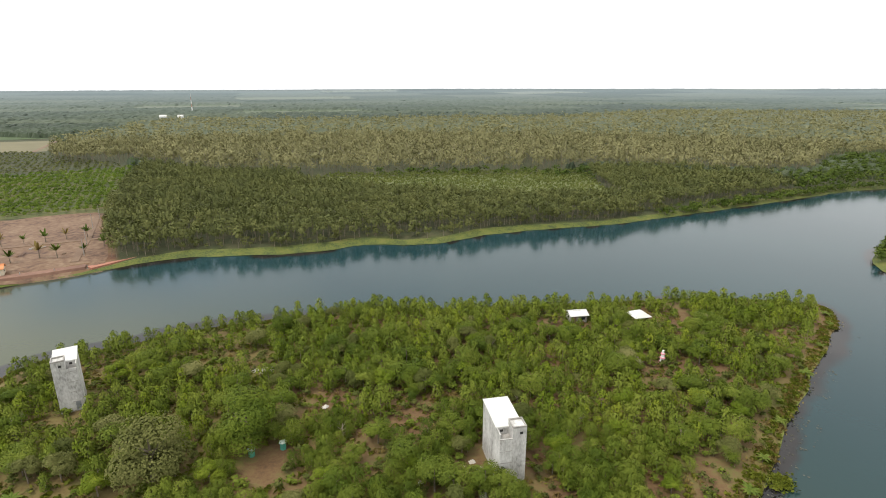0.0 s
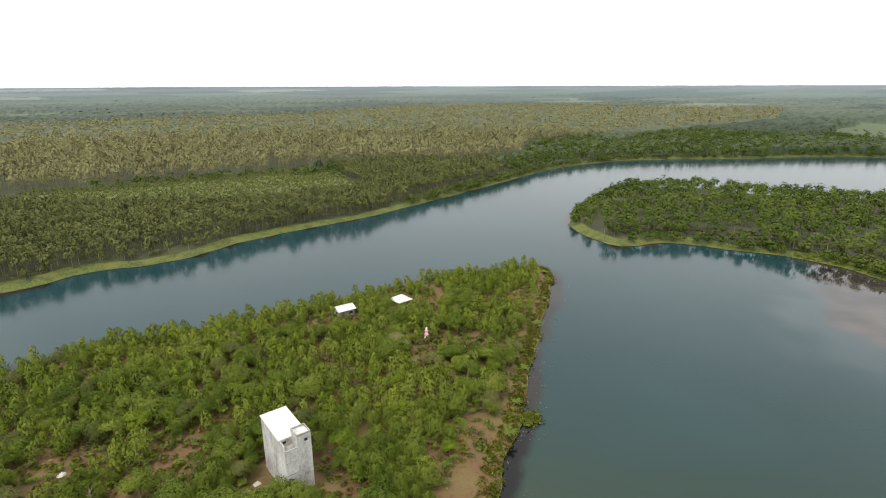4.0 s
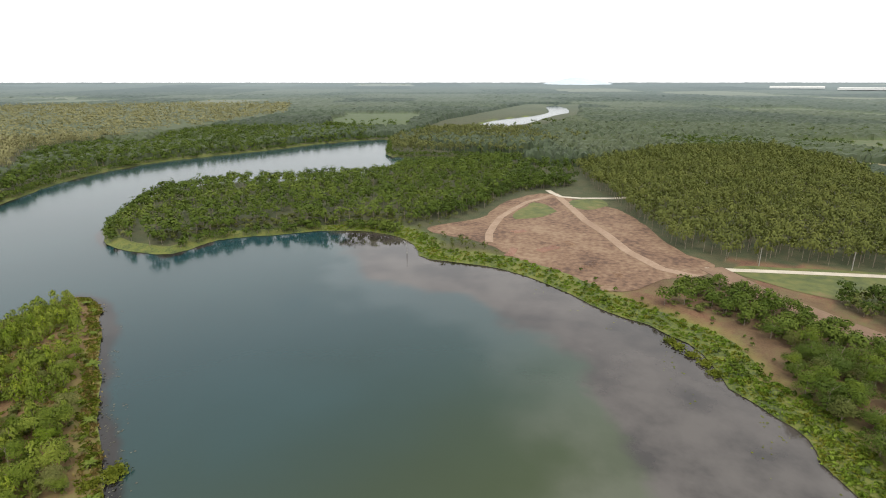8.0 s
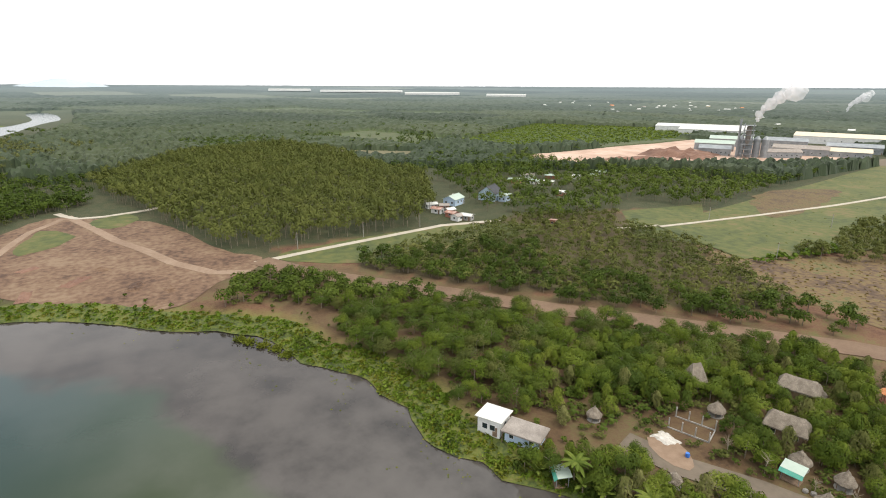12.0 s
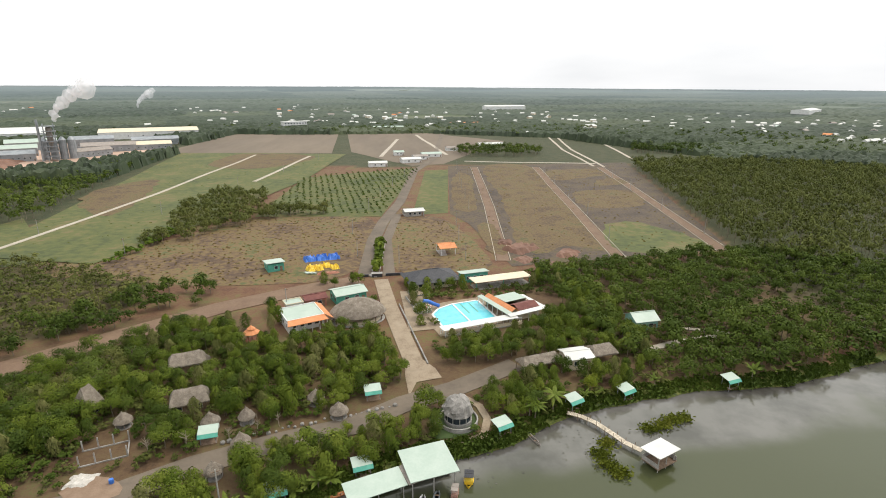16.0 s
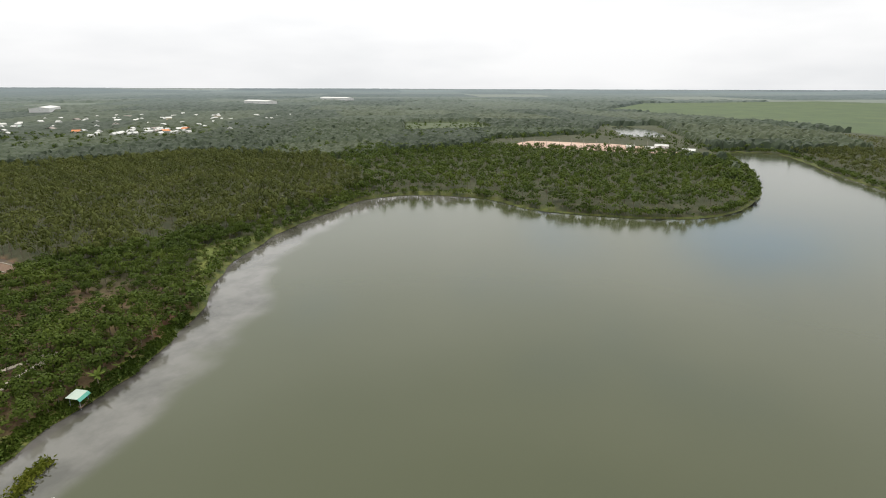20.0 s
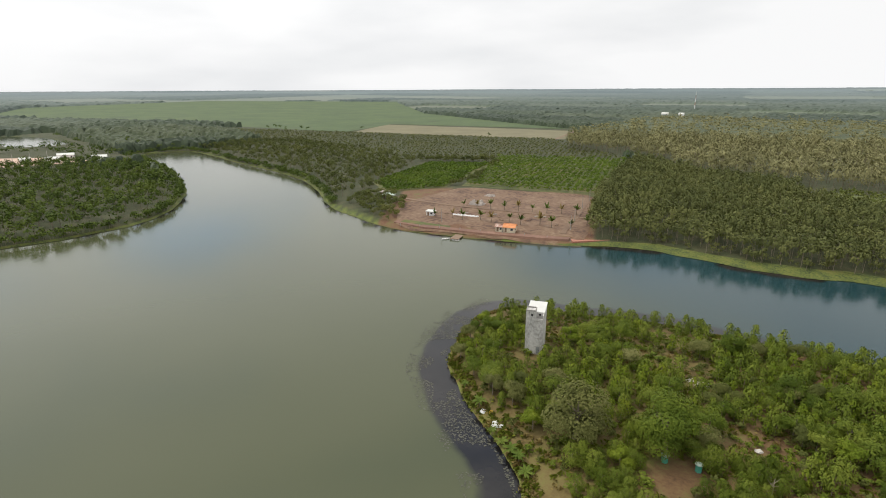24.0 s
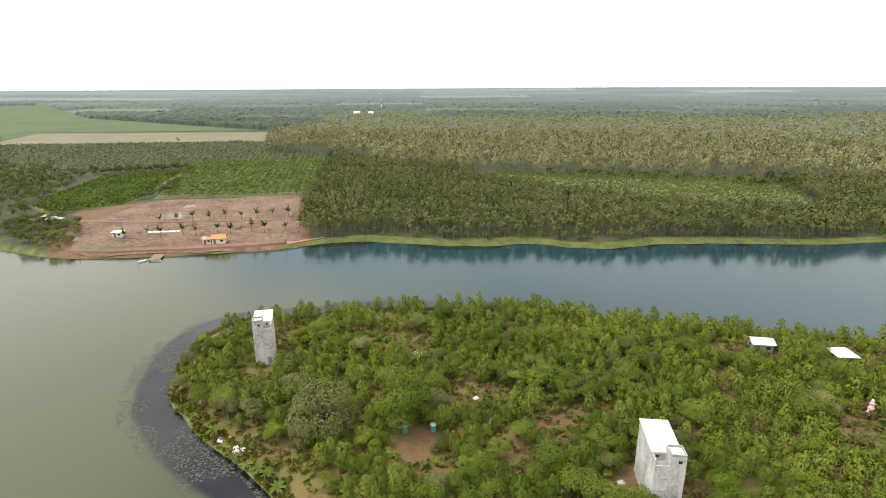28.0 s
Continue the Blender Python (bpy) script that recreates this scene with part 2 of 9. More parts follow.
M_PALEROAD = material("pale_gravel_road", [(0.25, 0.32, 0.28, 0.22), (0.75, 0.48, 0.43, 0.35)], scale=0.2, fine=0.5)
M_CONCRETE = material("concrete_paving", [(0.25, 0.190, 0.142, 0.093), (0.5, 0.275, 0.214, 0.145), (0.75, 0.324, 0.263, 0.186)], scale=0.3, fine=0.5, bump=0.1)
M_ASPHALT = material("worn_asphalt", [(0.25, 0.095, 0.075, 0.054), (0.75, 0.165, 0.131, 0.095)], scale=0.1, fine=0.4, bump=0.15)
M_WALLGREY = material("weathered_cement_render", [(0.22, 0.20, 0.195, 0.18), (0.45, 0.42, 0.41, 0.385), (0.7, 0.62, 0.61, 0.58)], scale=0.35, fine=0.6, bump=0.15, stretch=(1, 1, 0.45))
M_CEMENT = material("old_cement", [(0.25, 0.20, 0.19, 0.17), (0.75, 0.42, 0.40, 0.37)], scale=0.8, fine=0.5)
M_WHITE = material("white_metal_sheet", [(0.3, 0.534, 0.534, 0.497), (0.7, 0.644, 0.644, 0.607)], scale=0.15, rough=0.5, fine=0.3)
M_WHITEWALL = material("white_paint", [(0.25, 0.60, 0.60, 0.58), (0.75, 0.80, 0.80, 0.78)], scale=0.4, fine=0.4, rough=0.8)
M_MINT = material("mint_green_sheet", [(0.25, 0.327, 0.413, 0.344), (0.75, 0.430, 0.499, 0.430)], scale=0.25, rough=0.5, fine=0.4)
M_TEAL = material("teal_paint", [(0.3, 0.05, 0.27, 0.20), (0.7, 0.10, 0.37, 0.28)], scale=0.5, rough=0.6, fine=0.3)
M_AQUA = material("pale_aqua_paint", [(0.3, 0.24, 0.47, 0.43), (0.7, 0.33, 0.56, 0.51)], scale=0.5, rough=0.6, fine=0.3)
M_ORANGE = material("orange_roof_tiles", [(0.3, 0.50, 0.19, 0.075), (0.7, 0.66, 0.28, 0.12)], scale=0.7, fine=0.6, bump=0.3, bump_scale=4)
M_MAROON = material("maroon_roof_sheet", [(0.3, 0.11, 0.035, 0.03), (0.7, 0.19, 0.07, 0.055)], scale=0.5, fine=0.4)
M_RUST = material("rusty_sheet", [(0.25, 0.20, 0.09, 0.06), (0.5, 0.36, 0.20, 0.15), (0.75, 0.52, 0.47, 0.42)], scale=0.5, fine=0.5)
M_SLATE = material("dark_slate_tiles", [(0.3, 0.020, 0.021, 0.025), (0.7, 0.042, 0.043, 0.049)], scale=0.6, fine=0.5, bump=0.3, bump_scale=4, rough=0.6)
M_THATCH = material("grey_thatch", [(0.25, 0.13, 0.105, 0.08), (0.5, 0.215, 0.18, 0.14), (0.75, 0.32, 0.275, 0.22)], scale=0.9, fine=0.7, bump=0.9, bump_scale=5, rough=0.95)
M_FIBRE = material("fibre_cement_sheet", [(0.25, 0.22, 0.19, 0.165), (0.75, 0.36, 0.32, 0.28)], scale=0.5, fine=0.6)
M_BLUEWALL = material("pale_blue_paint", [(0.3, 0.36, 0.47, 0.60), (0.7, 0.48, 0.58, 0.70)], scale=0.5, fine=0.3)
M_CREAM = material("cream_paint", [(0.3, 0.58, 0.50, 0.36), (0.7, 0.70, 0.62, 0.47)], scale=0.5, fine=0.3)
M_BRICK = material("red_brick", [(0.3, 0.27, 0.11, 0.07), (0.7, 0.40, 0.18, 0.12)], scale=1.5, fine=0.5)
M_DARK = material("dark_opening", [(0.3, 0.012, 0.012, 0.012), (0.7, 0.025, 0.024, 0.022)], scale=1.0)
M_WOOD = material("brown_timber", [(0.3, 0.13, 0.085, 0.055), (0.7, 0.26, 0.18, 0.12)], scale=1.5, fine=0.5)
M_STEEL = material("grey_steel", [(0.3, 0.20, 0.22, 0.23), (0.7, 0.34, 0.36, 0.37)], scale=0.2, fine=0.4, rough=0.5, metal=0.3)
M_BLUETARP = material("blue_tarpaulin", [(0.3, 0.02, 0.10, 0.42), (0.7, 0.05, 0.19, 0.60)], scale=0.6, rough=0.45)
M_YELLOW = material("yellow_canvas", [(0.3, 0.62, 0.40, 0.02), (0.7, 0.78, 0.56, 0.05)], scale=0.6, rough=0.6)
M_STONE = material("grey_rock", [(0.25, 0.15, 0.14, 0.125), (0.75, 0.36, 0.34, 0.31)], scale=0.8, fine=0.6, bump=0.6, bump_scale=2)
M_PALE_STONE = material("pale_rubble", [(0.25, 0.38, 0.35, 0.30), (0.75, 0.60, 0.57, 0.52)], scale=0.8, fine=0.6)
M_PINK = material("pink_paint", [(0.3, 0.60, 0.22, 0.26), (0.7, 0.72, 0.34, 0.36)], scale=1)
M_GLASS = material("window_glass", [(0.3, 0.02, 0.03, 0.035), (0.7, 0.03, 0.04, 0.05)], scale=1, rough=0.08)
M_LILY = material("lily_pads", [(0.3, 0.046, 0.046, 0.034), (0.7, 0.095, 0.094, 0.070)], scale=0.5, rough=0.5, per=0.5, thin=0.05)
M_SMOKE, n_, l_, b_ = shader("thin_smoke")
b_.inputs["Base Color"].default_value, b_.inputs["Roughness"].default_value = (0.95, 0.95, 0.96, 1), 1.0
s_tr = n_.new("ShaderNodeBsdfTransparent")
s_mx = n_.new("ShaderNodeMixShader")
s_mx.inputs[0].default_value = 0.30
l_.new(s_tr.outputs[0], s_mx.inputs[1])
s_tl = n_.new("ShaderNodeBsdfTranslucent")
s_tl.inputs["Color"].default_value = (0.97, 0.97, 0.98, 1)
s_add = n_.new("ShaderNodeMixShader")
s_add.inputs[0].default_value = 0.5
l_.new(b_.outputs[0], s_add.inputs[1])
l_.new(s_tl.outputs[0], s_add.inputs[2])
l_.new(s_add.outputs[0], s_mx.inputs[2])
l_.new(s_mx.outputs[0], n_["Material Output"].inputs["Surface"])
# the hill's pale blue is distance haze put straight into its colour
M_HILL = material("haze_blue_hill", [(0.3, 0.40, 0.46, 0.51), (0.7, 0.45, 0.51, 0.56)], scale=0.01)


# ground: dry soil and scrub, green on the banks, a much darker floor where wooded
M_GROUND, n_, l_, b_ = shader("soil_and_scrub")
g_pos = n_.new("ShaderNodeNewGeometry").outputs["Position"]
g_big, g_mid, g_fine = noise_node(n_, l_, g_pos, 0.025, 4), noise_node(n_, l_, g_pos, 0.15, 5, 0.6), noise_node(n_, l_, g_pos, 1.4, 4, 0.65)
g_mixed = math_node(n_, l_, "MULTIPLY_ADD", g_fine, 0.5, math_node(n_, l_, "MULTIPLY_ADD", g_mid, 0.7, -0.10))
g_soil = ramp_node(n_, l_, g_mixed, [(0.3, 0.072, 0.032, 0.017), (0.43, 0.123, 0.058, 0.030), (0.53, 0.136, 0.078, 0.037), (0.64, 0.115, 0.098, 0.030), (0.78, 0.081, 0.095, 0.022)])
g_bank = ramp_node(n_, l_, g_mixed, [(0.3, 0.065, 0.095, 0.014), (0.5, 0.125, 0.160, 0.020), (0.7, 0.185, 0.200, 0.034)])
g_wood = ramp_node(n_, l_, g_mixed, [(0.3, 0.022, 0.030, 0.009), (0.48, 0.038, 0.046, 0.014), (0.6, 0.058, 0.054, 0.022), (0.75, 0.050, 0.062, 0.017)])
at_bank = n_.new("ShaderNodeAttribute")
at_bank.attribute_name = "bank_grass"
at_wood = n_.new("ShaderNodeAttribute")
at_wood.attribute_name = "wooded"
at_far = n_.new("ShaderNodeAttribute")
at_far.attribute_name = "far_haze"
# haze painted into the distant wood floor: a paler, bluer colour
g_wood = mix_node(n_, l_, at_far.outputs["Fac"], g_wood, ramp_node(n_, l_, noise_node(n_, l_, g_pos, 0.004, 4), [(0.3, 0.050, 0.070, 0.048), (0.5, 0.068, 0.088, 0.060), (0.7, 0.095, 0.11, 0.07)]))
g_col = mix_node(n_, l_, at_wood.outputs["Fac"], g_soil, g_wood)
g_col = mix_node(n_, l_, at_bank.outputs["Fac"], g_col, g_bank)
l_.new(g_col, b_.inputs["Base Color"])
b_.inputs["Roughness"].default_value = 0.95
g_bump = n_.new("ShaderNodeBump")
g_bump.inputs["Strength"].default_value, g_bump.inputs["Distance"].default_value = 0.6, 0.4
l_.new(g_mixed, g_bump.inputs["Height"])
l_.new(g_bump.outputs[0], b_.inputs["Normal"])

# far woods and plantations: a tone for each block, painted haze paler and bluer towards the skyline
M_RUBBER_PALE = leafy("pale_young_leaves", (0.115, 0.140, 0.036), (0.155, 0.178, 0.050), (0.20, 0.215, 0.066), scale=0.05)
M_FARWOODS, n_, l_, b_ = shader("distant_canopy")
c_pos = n_.new("ShaderNodeNewGeometry").outputs["Position"]
c_at = n_.new("ShaderNodeAttribute")
c_at.attribute_name = "block_tone"
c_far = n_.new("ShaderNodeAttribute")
c_far.attribute_name = "far_haze"
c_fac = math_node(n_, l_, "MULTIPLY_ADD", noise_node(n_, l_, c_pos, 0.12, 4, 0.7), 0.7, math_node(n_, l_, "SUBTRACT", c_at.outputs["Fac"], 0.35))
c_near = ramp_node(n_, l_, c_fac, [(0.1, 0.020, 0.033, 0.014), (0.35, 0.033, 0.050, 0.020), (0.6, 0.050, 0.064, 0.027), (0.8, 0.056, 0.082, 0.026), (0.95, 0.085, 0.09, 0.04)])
c_haze = ramp_node(n_, l_, c_fac, [(0.1, 0.080, 0.112, 0.120), (0.5, 0.120, 0.155, 0.158), (0.9, 0.17, 0.20, 0.19)])
l_.new(mix_node(n_, l_, c_far.outputs["Fac"], c_near, c_haze), b_.inputs["Base Color"])
b_.inputs["Roughness"].default_value = 0.9

# lake: muddy olive in the west, greener towards the east, clear blue along the channel, weed beds in the shallows
M_WATER, n_, l_, b_ = shader("lake_water")
w_pos = n_.new("ShaderNodeNewGeometry").outputs["Position"]
w_sep = n_.new("ShaderNodeSeparateXYZ")
l_.new(w_pos, w_sep.inputs[0])
w_wob = noise_node(n_, l_, w_pos, 0.012, 4)


def span(a, lo, hi):
    r = n_.new("ShaderNodeMapRange")
    r.interpolation_type = "SMOOTHSTEP"
    r.inputs["From Min"].default_value, r.inputs["From Max"].default_value = lo, hi
    l_.new(a, r.inputs["Value"])
    return r.outputs[0]


w_line = math_node(n_, l_, "MULTIPLY_ADD", w_sep.outputs["X"], 0.50, math_node(n_, l_, "MULTIPLY", w_sep.outputs["Y"], 0.87))
w_line = math_node(n_, l_, "MULTIPLY_ADD", w_wob, 70.0, w_line)
w_clear_f = span(w_line, 70, 175)
w_east_f = span(w_sep.outputs["X"], -40, 150)
w_mud = ramp_node(n_, l_, w_wob, [(0.3, 0.054, 0.062, 0.027), (0.7, 0.062, 0.069, 0.032)])
w_deep = ramp_node(n_, l_, w_wob, [(0.3, 0.003, 0.019, 0.012), (0.7, 0.006, 0.025, 0.015)])
w_silt = ramp_node(n_, l_, w_wob, [(0.3, 0.018, 0.034, 0.010), (0.7, 0.027, 0.043, 0.014)])
w_green = mix_node(n_, l_, span(math_node(n_, l_, "MULTIPLY_ADD", w_sep.outputs["X"], 0.2, w_sep.outputs["Y"]), 8, 75), w_silt, w_deep)
w_clear = ramp_node(n_, l_, w_wob, [(0.3, 0.008, 0.032, 0.038), (0.7, 0.014, 0.042, 0.048)])
w_col = mix_node(n_, l_, w_clear_f, mix_node(n_, l_, w_east_f, w_mud, w_green), w_clear)
w_at = n_.new("ShaderNodeAttribute")
w_at.attribute_name = "weed"
w_edge = noise_node(n_, l_, w_pos, 0.03, 5, 0.55)
w_weedf = span(math_node(n_, l_, "MULTIPLY_ADD", w_edge, 0.9, math_node(n_, l_, "ADD", w_at.outputs["Fac"], -0.45)), 0.26, 0.46)
w_patch = noise_node(n_, l_, w_pos, 0.05, 5, 0.6)
w_weed = mix_node(n_, l_, span(math_node(n_, l_, "MULTIPLY_ADD", w_sep.outputs["Y"], -0.8, w_sep.outputs["X"]), 20, 90), ramp_node(n_, l_, w_patch, [(0.38, 0.006, 0.006, 0.006), (0.5, 0.012, 0.011, 0.011), (0.62, 0.022, 0.020, 0.019)]),
                  ramp_node(n_, l_, w_patch, [(0.38, 0.016, 0.013, 0.012), (0.48, 0.036, 0.030, 0.027), (0.62, 0.056, 0.048, 0.043)]))
b_.inputs["IOR"].default_value = 1.33
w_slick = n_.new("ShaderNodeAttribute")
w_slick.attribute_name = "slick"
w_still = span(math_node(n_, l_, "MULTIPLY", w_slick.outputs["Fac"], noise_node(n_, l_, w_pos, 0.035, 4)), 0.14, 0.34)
# calm water along the southern bank: its bright sky reflection painted as pale colour
w_sheen = ramp_node(n_, l_, w_patch, [(0.36, 0.060, 0.056, 0.048), (0.55, 0.150, 0.142, 0.128)])
w_sheenf = math_node(n_, l_, "MULTIPLY", math_node(n_, l_, "MULTIPLY", w_still, 0.75), math_node(n_, l_, "SUBTRACT", 1.0, w_east_f))
l_.new(mix_node(n_, l_, w_sheenf, mix_node(n_, l_, w_weedf, w_col, w_weed), w_sheen), b_.inputs["Base Color"])
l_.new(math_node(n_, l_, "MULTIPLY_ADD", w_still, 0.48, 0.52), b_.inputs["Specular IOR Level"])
# wind ripples blur the open water; the eastern basin lies calm
w_calm = math_node(n_, l_, "MULTIPLY", span(w_sep.outputs["X"], 40, 120), math_node(n_, l_, "SUBTRACT", 1.0, span(w_line, 190, 290)))
l_.new(math_node(n_, l_, "MULTIPLY_ADD", w_still, -0.04, math_node(n_, l_, "MULTIPLY_ADD", w_calm, -0.07, 0.13)), b_.inputs["Roughness"])
w_bump = n_.new("ShaderNodeBump")
w_bump.inputs["Strength"].default_value, w_bump.inputs["Distance"].default_value = 0.06, 0.25
l_.new(noise_node(n_, l_, w_pos, 0.8, 4), w_bump.inputs["Height"])
l_.new(w_bump.outputs[0], b_.inputs["Normal"])

M_POOL = material("pool_water", [(0.3, 0.10, 0.50, 0.58), (0.7, 0.16, 0.60, 0.68)], scale=0.5, rough=0.08, bump=0.1)


# ---------------------------------------------------------------- building blocks
class Geo:
    """Vertices and faces of one mesh in the making."""

    def __init__(self):
        self.v, self.f = [], []

    def add(self, verts, faces):
        k = len(self.v)
        self.v += [tuple(p) for p in verts]
        self.f += [tuple(i + k for i in f) for f in faces]
        return self

    def box(self, x0, y0, z0, x1, y1, z1):
        return self.prism([(x0, y0), (x1, y0), (x1, y1), (x0, y1)], z0, z1)

    def prism(self, outline, z0, z1, taper=1.0):
        n = len(outline)
        cx, cy = sum(p[0] for p in outline) / n, sum(p[1] for p in outline) / n
        top = [(cx + (x - cx) * taper, cy + (y - cy) * taper, z1) for x, y in outline]
        return self.add([(x, y, z0) for x, y in outline] + top,
                        [tuple(range(n - 1, -1, -1)), tuple(range(n, 2 * n))] + [(i, (i + 1) % n, n + (i + 1) % n, n + i) for i in range(n)])

    def ring(self, rows, n=12, cap=True, x=0.0, y=0.0):
        """A turned body: rows of radius and height."""
        verts, faces = [], []
        for r, z in rows:
            verts += [(x + r * math.cos(6.2832 * i / n), y + r * math.sin(6.2832 * i / n), z) for i in range(n)]
        for j in range(len(rows) - 1):
            faces += [(j * n + i, j * n + (i + 1) % n, (j + 1) * n + (i + 1) % n, (j + 1) * n + i) for i in range(n)]
        if cap:
            faces += [tuple(range(n - 1, -1, -1)), tuple(range((len(rows) - 1) * n, len(rows) * n))]
        return self.add(verts, faces)

    def tube(self, points, radii, n=6):
        """A tube through points with a radius at each."""
        verts, faces = [], []
        pts = [Vector(p) for p in points]
        for j, p in enumerate(pts):
            d = (pts[min(j + 1, len(pts) - 1)] - pts[max(j - 1, 0)]).normalized()
            a = d.orthogonal().normalized()
            b = d.cross(a)
            verts += [p + radii[j] * (a * math.cos(6.2832 * i / n) + b * math.sin(6.2832 * i / n)) for i in range(n)]
        for j in range(len(pts) - 1):
            faces += [(j * n + i, j * n + (i + 1) % n, (j + 1) * n + (i + 1) % n, (j + 1) * n + i) for i in range(n)]
        faces += [tuple(range(n - 1, -1, -1)), tuple(range((len(pts) - 1) * n, len(pts) * n))]
        return self.add(verts, faces)

    def slab(self, corners, thick):
        """A plate with four or more corners in space, as thick as given, downwards."""
        n = len(corners)
        return self.add(list(corners) + [(x, y, z - thick) for x, y, z in corners],
                        [tuple(range(n)), tuple(range(2 * n - 1, n - 1, -1))] + [(i, n + i, n + (i + 1) % n, (i + 1) % n) for i in range(n)])

    def mesh(self, name, *mats):
        me = bpy.data.meshes.new(name)
        me.from_pydata(self.v, [], self.f)
        for m in mats:
            me.materials.append(m)
        return me


def part(name, geo, mat, parent, label=""):
    ob = new(name, geo.mesh(name, mat))
    ob.parent = parent
    return tagged(ob, label)


def thing(name, x, y, z, rot, label, category, group="", kind=""):
    ob = new(name)
    ob.empty_display_size = 0.5
    ob.matrix_world = pose(x, y, z, 0, 0, rot)
    return tagged(ob, label, category, group, kind)


def solid(name, geo, mat, label, category, group="", kind="", m=None):
    ob = new(name, geo.mesh(name, mat))
    if m is not None:
        ob.matrix_world = m
    return tagged(ob, label, category, group, kind)


def quad_mesh(name, quads, mats, index=None):
    """A mesh of loose quads, an array n x 4 x 3, or n x 4 x 6 with normals."""
    n = len(quads)
    me = bpy.data.meshes.new(name)
    me.vertices.add(4 * n)
    me.vertices.foreach_set("co", np.ascontiguousarray(quads[:, :, :3], dtype=np.float32).ravel())
    me.loops.add(4 * n)
    me.loops.foreach_set("vertex_index", np.arange(4 * n, dtype=np.int32))
    me.polygons.add(n)
    me.polygons.foreach_set("loop_start", np.arange(0, 4 * n, 4, dtype=np.int32))
    if index is not None:
        me.polygons.foreach_set("material_index", np.asarray(index, dtype=np.int32))
    for m in mats:
        me.materials.append(m)
    me.update(calc_edges=True)
    if quads.shape[2] == 6:
        me.attributes.new("custom_normal", "FLOAT_VECTOR", "POINT").data.foreach_set("vector", np.ascontiguousarray(quads[:, :, 3:], dtype=np.float32).ravel())
    return me


# ---------------------------------------------------------------- the plan: water and land
NORTH_SHORE = [(-662, 190), (-590, 198), (-530, 196), (-430, 199), (-360, 188), (-295, 163), (-255, 158), (-222, 158), (-188, 171), (-165, 184), (-142, 199),
               (-127, 213), (-110, 222), (-90, 224), (-72, 227), (-54, 231), (-36, 242), (-18, 241), (0, 245), (20, 258), (45, 268), (68, 275), (92, 281),
               (122, 295), (155, 311), (200, 333), (247, 357), (295, 380), (350, 392), (399, 392), (450, 374), (511, 348), (580, 326), (640, 290)]
EAST_INLET = [(645, 265), (567, 236), (500, 205), (503, 165), (517, 117), (534, 75), (514, 72), (469, 132), (441, 170), (395, 167), (368, 199), (340, 230),
              (322, 264), (280, 278), (225, 252), (195, 231), (180, 213)]
EAST_SHORE = [(174, 195), (177, 174), (200, 169), (218, 144), (231, 125), (232, 97), (219, 79), (205, 71), (200, 58), (200, 42), (190, 21), (178, 6),
              (166, -5), (160, -17), (150, -27), (138, -32), (128, -34), (118, -41), (111, -45), (103, -45), (95, -48), (87, -46), (80, -46), (72, -52),
              (66, -53), (52, -62), (34, -70), (18, -76)]
SOUTH_SHORE = [(9, -82), (-2, -88), (-11, -89), (-18, -89), (-27, -94), (-38, -100), (-48, -102), (-58, -105), (-68, -106), (-79, -107), (-90, -107), (-102, -109),
               (-113, -112), (-125, -115), (-139, -120), (-155, -130), (-168, -135), (-182, -141), (-200, -143), (-224, -147), (-254, -146), (-280, -143),
               (-310, -140), (-335, -120)]
WEST_SHORE = [(-341, -90), (-337, -61), (-317, -37), (-310, -13), (-308, 12), (-309, 33), (-316, 57), (-333, 78), (-366, 97), (-404, 112), (-453, 122),
              (-514, 130), (-600, 134), (-655, 137)]
ISLAND = [(-107, 128), (-111, 118), (-109, 106), (-103, 95), (-97, 87), (-92, 83), (-82, 78), (-73, 74), (-63, 70), (-54, 66), (-40, 52), (-20, 38), (5, 32),
          (25, 42), (42, 64), (50, 74), (57, 80), (66, 90), (76, 102), (90, 117), (105, 134), (117, 147), (125, 157), (127, 166), (117, 170), (85, 173),
          (46, 168), (3, 164), (-26, 165), (-45, 158), (-62, 152), (-78, 146), (-90, 137)]
RIVER = [(850, 200), (1020, 216), (1166, 175), (1260, 150), (1400, 145), (1760, 190), (1770, 150), (1420, 95), (1218, 120), (1030, 135), (873, 165)]
POND_WEST = [(-835, 44), (-846, 98), (-964, 92), (-1040, 68), (-1042, 28), (-930, 34)]


def curve_through(points, step=4.0, wobble=1.2, seed=0.0):
    """A closed, rounded outline through points with small natural unevenness."""
    p = np.array(points, float)
    n, out = len(p), []
    for i in range(n):
        a, b, c, d = p[i - 1], p[i], p[(i + 1) % n], p[(i + 2) % n]
        k = max(2, int(np.linalg.norm(c - b) / step))
        for s in range(k):
            t = s / k
            q = 0.5 * (2 * b + (c - a) * t + (2 * a - 5 * b + 4 * c - d) * t * t + (3 * b - a - 3 * c + d) * t ** 3)
            w = noise.noise_vector((q[0] * 0.13 + seed, q[1] * 0.13, seed))
            out.append((q[0] + wobble * w[0], q[1] + wobble * w[1]))
    return np.array(out)


def in_blocks(job, poly, x, y):
    """Runs a job over blocks of points, all edges of the outline at once."""
    n = max(1, int(1.5e6 / len(poly)))
    return np.concatenate([job(poly, x[i:i + n, None], y[i:i + n, None]) for i in range(0, max(len(x), 1), n)])


